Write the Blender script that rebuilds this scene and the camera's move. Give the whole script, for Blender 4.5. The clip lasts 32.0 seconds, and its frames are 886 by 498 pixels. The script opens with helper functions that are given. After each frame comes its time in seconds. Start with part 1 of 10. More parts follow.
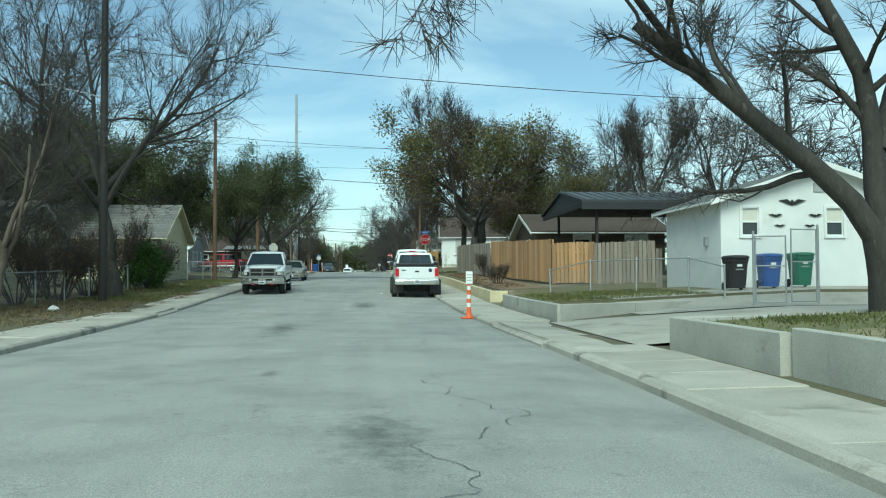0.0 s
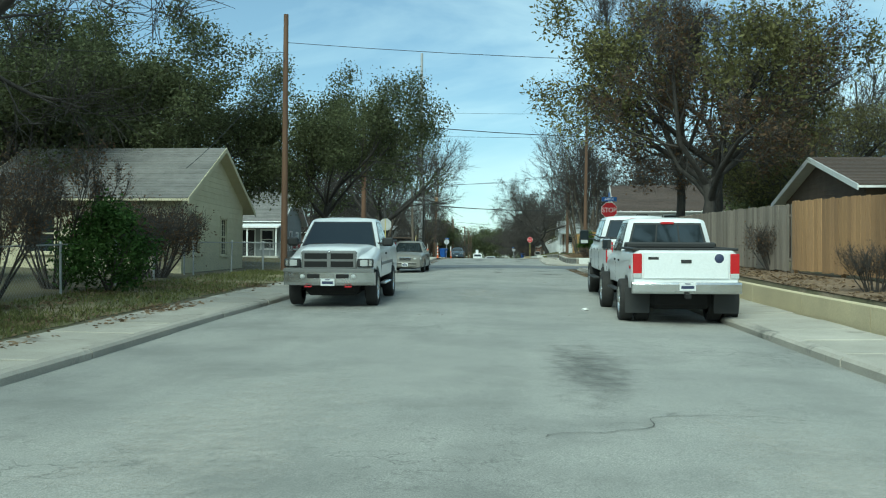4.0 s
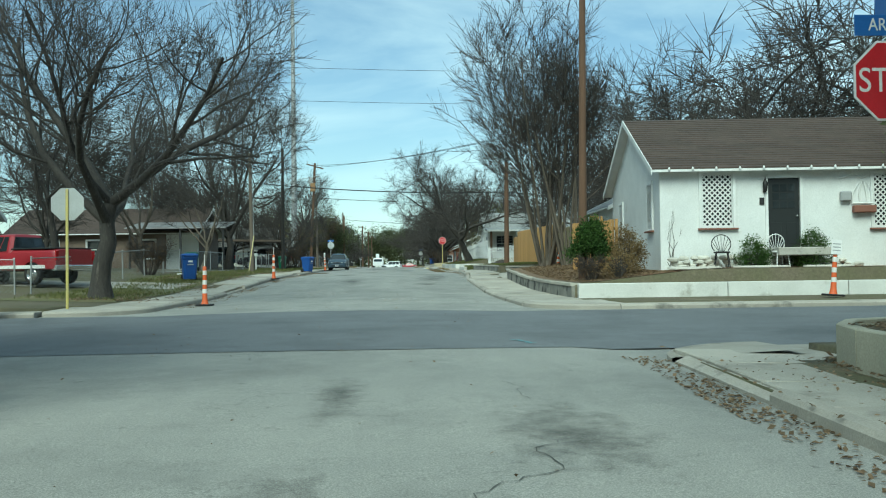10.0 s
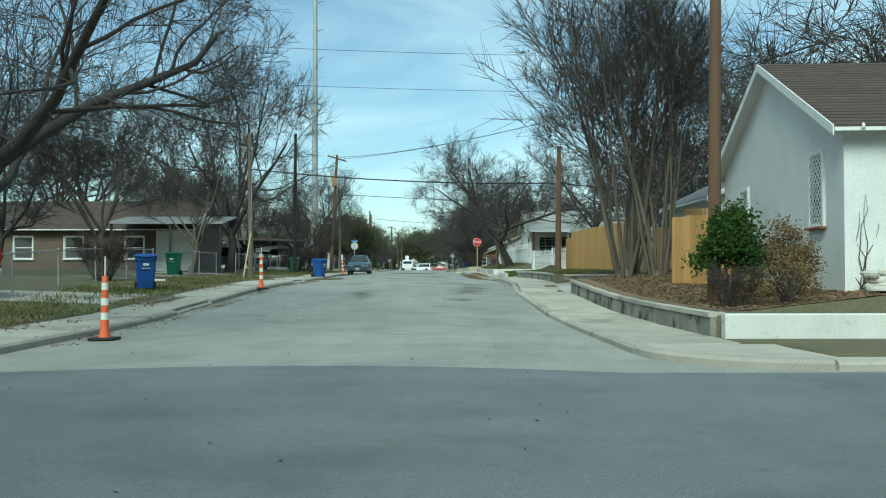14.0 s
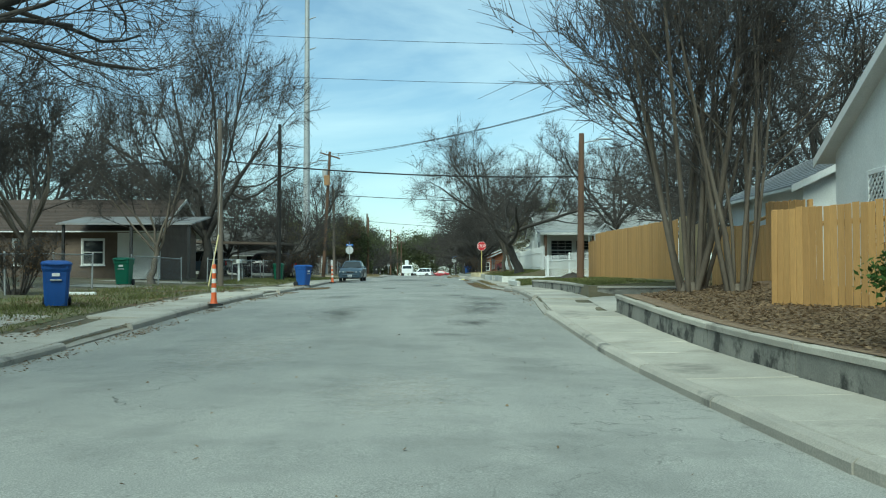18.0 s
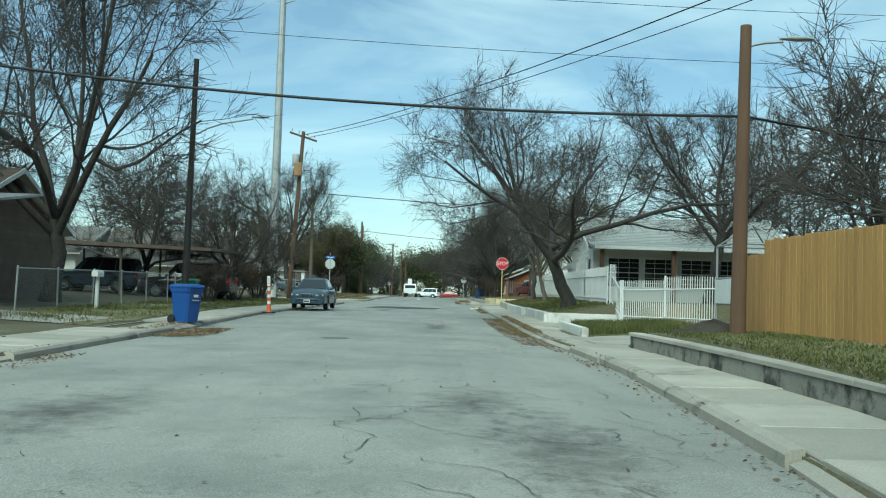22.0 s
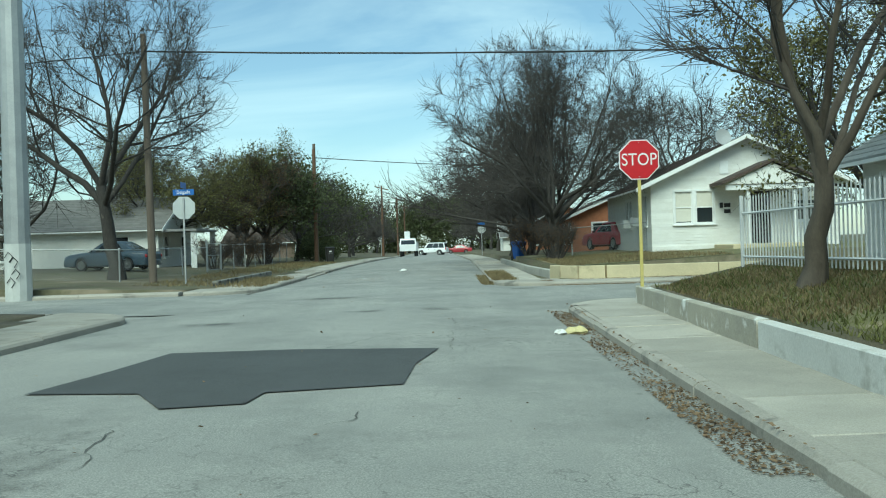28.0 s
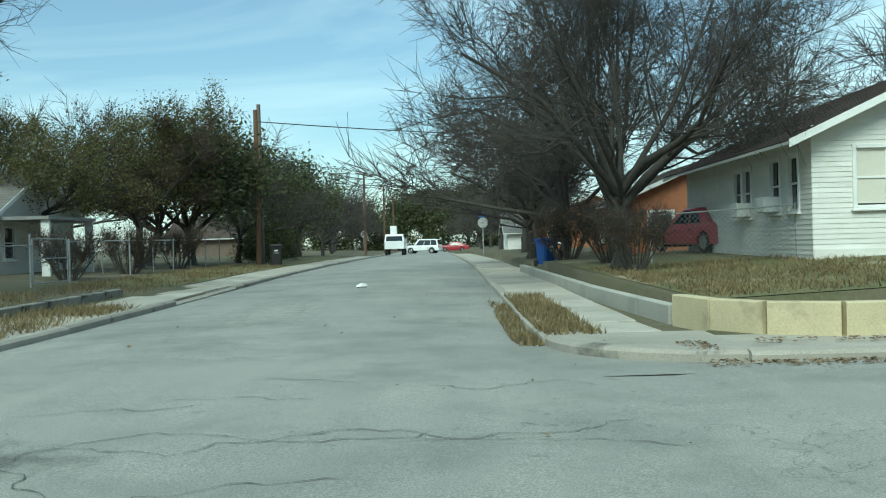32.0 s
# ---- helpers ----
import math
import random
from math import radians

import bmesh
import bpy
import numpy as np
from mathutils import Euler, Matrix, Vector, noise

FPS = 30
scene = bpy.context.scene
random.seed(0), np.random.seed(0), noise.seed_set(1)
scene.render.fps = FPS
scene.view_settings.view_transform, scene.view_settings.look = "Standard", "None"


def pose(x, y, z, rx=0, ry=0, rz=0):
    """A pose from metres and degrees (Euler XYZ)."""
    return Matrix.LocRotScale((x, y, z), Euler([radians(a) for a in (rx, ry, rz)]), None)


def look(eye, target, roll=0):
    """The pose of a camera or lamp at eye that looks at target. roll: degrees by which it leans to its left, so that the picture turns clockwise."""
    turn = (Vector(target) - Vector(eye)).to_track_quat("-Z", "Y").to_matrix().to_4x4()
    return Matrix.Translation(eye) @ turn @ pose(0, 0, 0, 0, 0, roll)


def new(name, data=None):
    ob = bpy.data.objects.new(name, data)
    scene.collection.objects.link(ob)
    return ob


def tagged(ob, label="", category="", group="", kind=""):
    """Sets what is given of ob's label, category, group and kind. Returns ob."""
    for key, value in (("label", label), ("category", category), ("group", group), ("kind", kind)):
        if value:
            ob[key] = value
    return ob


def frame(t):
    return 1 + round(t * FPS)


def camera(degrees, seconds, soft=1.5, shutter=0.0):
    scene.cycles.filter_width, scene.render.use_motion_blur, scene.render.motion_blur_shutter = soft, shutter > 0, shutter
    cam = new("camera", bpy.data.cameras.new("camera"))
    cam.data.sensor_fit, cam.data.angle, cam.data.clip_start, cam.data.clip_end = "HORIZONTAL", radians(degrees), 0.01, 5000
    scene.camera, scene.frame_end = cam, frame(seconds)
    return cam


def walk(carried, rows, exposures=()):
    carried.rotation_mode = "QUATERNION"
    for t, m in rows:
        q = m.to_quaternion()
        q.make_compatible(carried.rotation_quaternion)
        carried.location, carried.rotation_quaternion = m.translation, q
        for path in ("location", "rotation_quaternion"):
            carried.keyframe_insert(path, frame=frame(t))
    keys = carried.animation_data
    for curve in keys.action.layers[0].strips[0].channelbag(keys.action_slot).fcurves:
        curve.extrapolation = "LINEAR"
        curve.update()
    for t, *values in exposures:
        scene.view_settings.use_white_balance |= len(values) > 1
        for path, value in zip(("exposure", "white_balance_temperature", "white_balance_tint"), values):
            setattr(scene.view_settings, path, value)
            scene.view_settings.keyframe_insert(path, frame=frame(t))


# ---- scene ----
cam = camera(51.74, 32.0, soft=1.1)
PATH = [
    (0, (2.324, -0.041, 1.118), (2.479, 1.952, 1.191), -0.21),
    (0.5, (2.088, 2.406, 1.186), (2.087, 4.405, 1.242), -0.05),
    (1, (1.926, 5.023, 1.236), (1.840, 7.021, 1.278), -0.21),
    (1.5, (1.799, 7.765, 1.290), (1.677, 9.761, 1.328), -0.48),
    (2, (1.614, 10.739, 1.309), (1.485, 12.734, 1.347), -0.70),
    (2.5, (1.336, 13.797, 1.335), (1.220, 15.793, 1.372), -0.52),
    (3, (1.176, 16.707, 1.373), (1.063, 18.703, 1.411), -0.14),
    (3.5, (1.034, 19.701, 1.408), (0.916, 21.697, 1.446), 0.13),
    (5.5, (0.784, 33.523, 1.672), (0.673, 35.519, 1.734), 0.96),
    (6, (0.674, 36.499, 1.774), (0.595, 38.497, 1.837), 1.22),
    (6.5, (0.619, 39.537, 1.895), (0.576, 41.535, 1.962), 1.14),
    (7, (0.720, 42.508, 2.009), (0.717, 44.506, 2.083), 0.70),
    (7.5, (0.862, 45.464, 2.132), (0.900, 47.462, 2.210), 0.03),
    (8, (1.083, 48.401, 2.270), (1.155, 50.398, 2.348), -0.69),
    (8.5, (1.307, 51.291, 2.390), (1.400, 53.287, 2.461), -1.29),
    (9, (1.470, 54.033, 2.441), (1.569, 56.030, 2.501), -1.59),
    (9.5, (1.590, 56.732, 2.490), (1.683, 58.729, 2.544), -1.42),
    (10, (1.650, 59.224, 2.571), (1.729, 61.222, 2.616), -0.74),
    (10.5, (1.685, 61.557, 2.653), (1.749, 63.555, 2.694), -0.12),
    (11, (1.645, 63.667, 2.658), (1.698, 65.666, 2.703), 0.35),
    (11.5, (1.658, 65.403, 2.692), (1.698, 67.402, 2.741), 0.73),
    (12, (1.699, 66.830, 2.730), (1.731, 68.830, 2.781), 0.73),
    (12.5, (1.722, 67.869, 2.767), (1.744, 69.868, 2.817), 0.46),
    (13, (1.744, 68.508, 2.784), (1.759, 70.508, 2.832), 0.21),
    (13.5, (1.755, 68.871, 2.794), (1.766, 70.870, 2.841), 0.04),
    (14, (1.732, 68.970, 2.804), (1.742, 70.969, 2.854), -0.04),
    (14.5, (1.730, 69.092, 2.803), (1.739, 71.091, 2.859), -0.09),
    (16.5, (1.750, 71.315, 2.876), (1.757, 73.314, 2.951), 0.29),
    (17, (1.730, 72.545, 2.924), (1.739, 74.544, 2.996), 0.29),
    (17.5, (1.671, 73.986, 2.954), (1.680, 75.985, 3.024), 0.14),
    (18, (1.674, 75.701, 3.001), (1.683, 77.700, 3.060), -0.04),
    (18.5, (1.727, 77.600, 3.047), (1.734, 79.600, 3.094), -0.23),
    (19, (1.766, 79.820, 3.073), (1.771, 81.820, 3.108), -0.29),
    (19.5, (1.796, 82.197, 3.054), (1.804, 84.197, 3.076), -0.27),
    (20, (1.845, 84.784, 3.053), (1.853, 86.784, 3.076), 0.03),
    (20.5, (1.832, 87.431, 3.106), (1.840, 89.430, 3.140), 0.56),
    (21, (1.885, 90.336, 3.159), (1.887, 92.335, 3.218), 1.06),
    (21.5, (1.899, 93.396, 3.288), (1.894, 95.395, 3.373), 1.57),
    (22, (1.932, 96.399, 3.481), (1.919, 98.397, 3.581), 1.84),
    (22.5, (1.871, 99.631, 3.666), (1.853, 101.628, 3.770), 2.08),
    (23, (1.802, 102.870, 3.778), (1.780, 104.868, 3.867), 2.30),
    (23.5, (1.827, 106.349, 3.848), (1.800, 108.348, 3.905), 2.22),
    (24, (1.812, 109.901, 3.821), (1.784, 111.901, 3.855), 1.96),
    (24.5, (1.797, 113.353, 3.799), (1.774, 115.353, 3.820), 1.38),
    (25, (1.828, 116.934, 3.815), (1.809, 118.934, 3.830), 0.44),
    (25.5, (1.885, 120.444, 3.883), (1.868, 122.443, 3.898), -0.69),
    (27.5, (1.933, 134.102, 4.020), (1.902, 136.101, 4.015), -1.80),
    (28, (1.900, 137.406, 4.055), (1.866, 139.405, 4.049), -1.71),
    (28.5, (1.881, 140.590, 4.034), (1.850, 142.590, 4.023), -1.70),
    (29, (1.858, 143.605, 4.021), (1.831, 145.605, 4.012), -1.51),
    (29.5, (1.872, 146.214, 4.029), (1.853, 148.214, 4.022), -1.39),
    (30, (1.900, 148.565, 4.051), (1.886, 150.565, 4.053), -1.32),
    (30.5, (1.913, 150.579, 4.098), (1.899, 152.578, 4.104), -1.44),
    (31, (1.889, 152.300, 4.126), (1.874, 154.300, 4.134), -1.51),
    (31.5, (1.876, 153.703, 4.117), (1.858, 155.703, 4.116), -1.45),
    (32, (1.865, 154.743, 4.128), (1.842, 156.743, 4.114), -1.43),
]
walk(cam, [(t, look(eye, target, roll)) for t, eye, target, roll in PATH],
     exposures=[(0.0, 0.66, 5780, -18), (32.0, 0.66, 5780, -18)])

# ---- world and sun ----
SUN_TO = Vector((-0.2, -0.69, 0.69)).normalized()
world = bpy.data.worlds.new("sky")
scene.world = world
world.use_nodes = True
wn, wl = world.node_tree.nodes, world.node_tree.links
wn.clear()
sky = wn.new("ShaderNodeTexSky")
sky.sky_type = "NISHITA"
sky.sun_disc = False
sky.sun_elevation = math.asin(SUN_TO.z)
sky.sun_rotation = math.atan2(SUN_TO.x, SUN_TO.y)
sky.air_density, sky.dust_density, sky.ozone_density = 1.0, 0.6, 1.4
tc = wn.new("ShaderNodeTexCoord")
mp = wn.new("ShaderNodeMapping")
mp.inputs["Scale"].default_value = (0.9, 1.4, 4.2)
mp.inputs["Rotation"].default_value = (0.15, -0.12, 0.5)
wl.new(tc.outputs["Generated"], mp.inputs["Vector"])
cn = wn.new("ShaderNodeTexNoise")
cn.inputs["Scale"].default_value = 1.7
cn.inputs["Detail"].default_value = 7.0
cn.inputs["Roughness"].default_value = 0.55
cn.inputs["Distortion"].default_value = 0.6
wl.new(mp.outputs["Vector"], cn.inputs["Vector"])
cr = wn.new("ShaderNodeValToRGB")
cr.color_ramp.elements[0].position = 0.40
cr.color_ramp.elements[1].position = 0.72
cr.color_ramp.elements[0].color = (0.10, 0.10, 0.10, 1)
cr.color_ramp.elements[1].color = (0.92, 0.92, 0.92, 1)
wl.new(cn.outputs["Fac"], cr.inputs["Fac"])
mx = wn.new("ShaderNodeMix")
mx.data_type = "RGBA"
mx.inputs[7].default_value = (7.6, 8.6, 9.2, 1)
wl.new(cr.outputs["Color"], mx.inputs[0])
wl.new(sky.outputs["Color"], mx.inputs[6])
bg = wn.new("ShaderNodeBackground")
bg.inputs["Strength"].default_value = 0.08
wl.new(mx.outputs[2], bg.inputs["Color"])
wo = wn.new("ShaderNodeOutputWorld")
wl.new(bg.outputs["Background"], wo.inputs["Surface"])

sun = new("sun", bpy.data.lights.new("sun", "SUN"))
sun.data.energy, sun.data.angle, sun.data.color = 2.5, radians(34.0), (1.0, 0.95, 0.86)
sun.matrix_world = look((40, -40, 60), Vector((40, -40, 60)) - SUN_TO)

# ---- ground profile along the street ----
KNOT = [-0.483, -0.294, -0.123, -0.012, 0.152, 0.481, 0.889, 1.17, 1.4, 1.64, 1.76, 2.22, 2.39, 2.43,
        2.56, 2.6, 2.67, 2.8, 2.84, 2.92, 3.0, 3.03, 3.02, 3.0, 2.97, 2.93, 2.88, 2.84]


def gz(y):
    """Height of the road's middle at y."""
    f = min(max((y + 10) / 10, 0.0), len(KNOT) - 1.001)
    i = int(f)
    t = f - i
    p0, p1, p2, p3 = (KNOT[min(max(i + k, 0), len(KNOT) - 1)] for k in (-1, 0, 1, 2))
    out = p1 + 0.5 * t * (p2 - p0 + t * (2 * p0 - 5 * p1 + 4 * p2 - p3 + t * (3 * (p1 - p2) + p3 - p0)))
    if y < -10:
        out += (y + 10) * 0.028
    return out


KL, KR = -3.75, 4.1          # kerb faces along most of the street
RIGHT_BOW = [(-60, 5.6), (15, 5.5), (21, 5.36), (30, 5.2), (39, 5.1), (55, 4.95), (60, 4.8), (70, 4.95), (81, 4.55), (87, 4.4), (92, 4.3), (98, 4.18),
             (103, 4.5), (110, 4.65), (116, 4.5), (121, 4.25), (127, KR), (155, 4.0), (167, 2.95), (200, 2.7), (260, 1.5), (340, 0.0), (900, -8.0)]
LEFT_BOW = [(-60, -3.9), (17, -4.0), (28, -4.2), (40, -4.4), (55, -3.9), (66, -4.1), (80, -4.5), (92, -4.6), (100, -4.25), (110, -4.2), (120, -4.7), (130, -5.0),
            (140, -5.1), (152, -4.8), (165, -4.3), (200, -4.8), (260, -6.0), (340, -7.5), (900, -15.5)]
BEND = [(-60, 0.0), (164, 0.0), (168, -1.0), (260, -3.0), (400, -5.0), (900, -13.0)]


def along(table, y):
    for (a, u), (b, w) in zip(table, table[1:]):
        if y < b:
            return u + (w - u) * (y - a) / (b - a)
    return table[-1][1]


def bend(y):
    """How far the street's line has turned to the left at y."""
    return along(BEND, y)


def kr(y):
    return along(RIGHT_BOW, y)


def kl(y):
    return along(LEFT_BOW, y)


def warp(x, y):
    """Shifts a place of the straight street to where the kerb runs."""
    f = min(max((x + 1.5) / 3, 0.0), 1.0)
    return x + (kr(y) - KR) * f + (kl(y) - KL) * (1 - f)


C1 = (71.9, 79.7)            # first cross street
C2 = (156.9, 164.2)          # second cross street
R = random.Random(7)


# ---- mesh helpers ----
class Mesh:
    """Collects vertices and faces of one mesh."""

    def __init__(self):
        self.v, self.f, self.s = [], [], []

    def add(self, vs, fs, smooth=False):
        n = len(self.v)
        self.v += [tuple(p) for p in vs]
        self.f += [tuple(i + n for i in f) for f in fs]
        self.s += [smooth] * len(fs)
        return self

    def box(self, c, s, m=None, b=0.0):
        """A box of size s at c, with edges chamfered by b, turned by m."""
        hx, hy, hz = (k / 2 for k in s)
        b = min(b, hx * 0.9, hy * 0.9, hz * 0.9)
        vs, fs = [], []
        if b <= 0:
            vs = [(x, y, z) for x in (-hx, hx) for y in (-hy, hy) for z in (-hz, hz)]
            fs = [(0, 1, 3, 2), (4, 6, 7, 5), (0, 4, 5, 1), (2, 3, 7, 6), (0, 2, 6, 4), (1, 5, 7, 3)]
        else:
            idx = {}
            for sx in (-1, 1):
                for sy in (-1, 1):
                    for sz in (-1, 1):
                        for a in range(3):
                            p = [sx * hx, sy * hy, sz * hz]
                            for k, sg in enumerate((sx, sy, sz)):
                                if k != a:
                                    p[k] -= sg * b
                            idx[sx, sy, sz, a] = len(vs)
                            vs.append(tuple(p))
            def out(f):
                a, c_, d = (Vector(vs[i]) for i in f[:3])
                n = (c_ - a).cross(d - a)
                mid = sum((Vector(vs[i]) for i in f), Vector()) / len(f)
                return f if n.dot(mid) > 0 else f[::-1]
            S = (-1, 1)
            for a in range(3):
                for sg in S:
                    q = []
                    for u, w in ((-1, -1), (1, -1), (1, 1), (-1, 1)):
                        k = [u, w]
                        k.insert(a, sg)
                        q.append(idx[(*k, a)])
                    fs.append(out(tuple(q)))
            for a in range(3):
                o = [k for k in range(3) if k != a]
                for u in S:
                    for w in S:
                        q = []
                        for e, ax in ((-1, o[0]), (1, o[0]), (1, o[1]), (-1, o[1])):
                            k = [0, 0, 0]
                            k[a], k[o[0]], k[o[1]] = e, u, w
                            q.append(idx[(*k, ax)])
                        fs.append(out(tuple(q)))
            for sx in S:
                for sy in S:
                    for sz in S:
                        fs.append(out(tuple(idx[sx, sy, sz, a] for a in range(3))))
        c = Vector(c)
        if m is not None:
            m3 = m.to_3x3()
            vs = [c + m3 @ Vector(p) for p in vs]
        else:
            vs = [c + Vector(p) for p in vs]
        return self.add(vs, fs)

    def tube(self, pts, radii, n=8, cap=True, smooth=True):
        """A tube through points with a radius at each."""
        pts = [Vector(p) for p in pts]
        if isinstance(radii, (int, float)):
            radii = [radii] * len(pts)
        vs, fs = [], []
        ref = Vector((0, 0, 1))
        d0 = (pts[1] - pts[0]).normalized()
        if abs(d0.z) > 0.9:
            ref = Vector((1, 0, 0))
        for i, p in enumerate(pts):
            d = (pts[min(i + 1, len(pts) - 1)] - pts[max(i - 1, 0)]).normalized()
            u = d.cross(ref)
            if u.length < 1e-4:
                u = d.cross(Vector((0.3, 1, 0.2)))
            u.normalize()
            w = d.cross(u)
            for k in range(n):
                a = 2 * math.pi * k / n
                vs.append(p + radii[i] * (math.cos(a) * u + math.sin(a) * w))
        for i in range(len(pts) - 1):
            for k in range(n):
                k2 = (k + 1) % n
                fs.append((i * n + k, (i + 1) * n + k, (i + 1) * n + k2, i * n + k2))
        self.add(vs, fs, smooth)
        if cap:
            self.add([vs[k] for k in range(n)], [tuple(range(n))])
            e = (len(pts) - 1) * n
            self.add([vs[e + k] for k in range(n)], [tuple(range(n))[::-1]])
        return self

    def cyl(self, a, b, r, r2=None, n=12, smooth=True):
        return self.tube([a, b], [r, r if r2 is None else r2], n, True, smooth)

    def prism(self, poly, axis, a, b):
        """A polygon in the plane across axis, drawn out from a to b."""
        n = len(poly)
        def at(p, t):
            q = list(p)
            q.insert(axis, t)
            return tuple(q)
        vs = [at(p, a) for p in poly] + [at(p, b) for p in poly]
        area = sum(poly[i][0] * poly[(i + 1) % n][1] - poly[(i + 1) % n][0] * poly[i][1] for i in range(n))
        flip = (area > 0) ^ (axis == 1) ^ (b < a)
        fs = [tuple(range(n)), tuple(range(2 * n - 1, n - 1, -1))] + [(i, n + i, n + (i + 1) % n, (i + 1) % n) for i in range(n)]
        if flip:
            fs = [f[::-1] for f in fs]
        return self.add(vs, fs)

    def lathe(self, prof, c=(0, 0, 0), n=20, axis=2, smooth=True):
        """A turned shape from (radius, height) pairs."""
        vs, fs = [], []
        for r, h in prof:
            for k in range(n):
                a = 2 * math.pi * k / n
                p = [r * math.cos(a), r * math.sin(a)]
                p.insert(axis, h)
                vs.append((p[0] + c[0], p[1] + c[1], p[2] + c[2]))
        for i in range(len(prof) - 1):
            for k in range(n):
                k2 = (k + 1) % n
                f = (i * n + k, i * n + k2, (i + 1) * n + k2, (i + 1) * n + k)
                fs.append(f if axis != 1 else f[::-1])
        return self.add(vs, fs, smooth)

    def loft(self, rows, smooth=True, caps=True):
        """A skin over rows of points, all closed loops of one length."""
        n = len(rows[0])
        vs = [p for r in rows for p in r]
        fs = [(i * n + k, i * n + (k + 1) % n, (i + 1) * n + (k + 1) % n, (i + 1) * n + k) for i in range(len(rows) - 1) for k in range(n)]
        self.add(vs, fs, smooth)
        if caps:
            self.add(rows[0], [tuple(range(n))[::-1]])
            self.add(rows[-1], [tuple(range(n))])
        return self

    def data(self, name, mat):
        me = bpy.data.meshes.new(name)
        me.from_pydata(self.v, [], self.f)
        me.polygons.foreach_set("use_smooth", self.s)
        if mat is not None:
            me.materials.append(mat)
        me.update()
        return me


def part(name, mesh, mat, parent=None, label=""):
    ob = new(name, mesh.data(name, mat))
    if parent is not None:
        ob.parent = parent
    return tagged(ob, label) if label else ob


def thing(name, at, label, category, group="", turn=0.0, kind=""):
    ob = new(name)
    ob.matrix_world = pose(at[0] + bend(at[1]), at[1], at[2], 0, 0, turn)
    ob.empty_display_size = 0.2
    return tagged(ob, label, category, group, kind)


def shared(name, me, parent, m):
    """A piece of its own on shared mesh data."""
    ob = new(name, me)
    ob.parent = parent
    ob.matrix_basis = m
    return ob


# ---- materials ----
def shader(name):
    m = bpy.data.materials.new(name)
    m.use_nodes = True
    nt = m.node_tree
    return m, nt, nt.nodes["Principled BSDF"]


def rgb(c):
    return (*c, 1) if len(c) == 3 else c


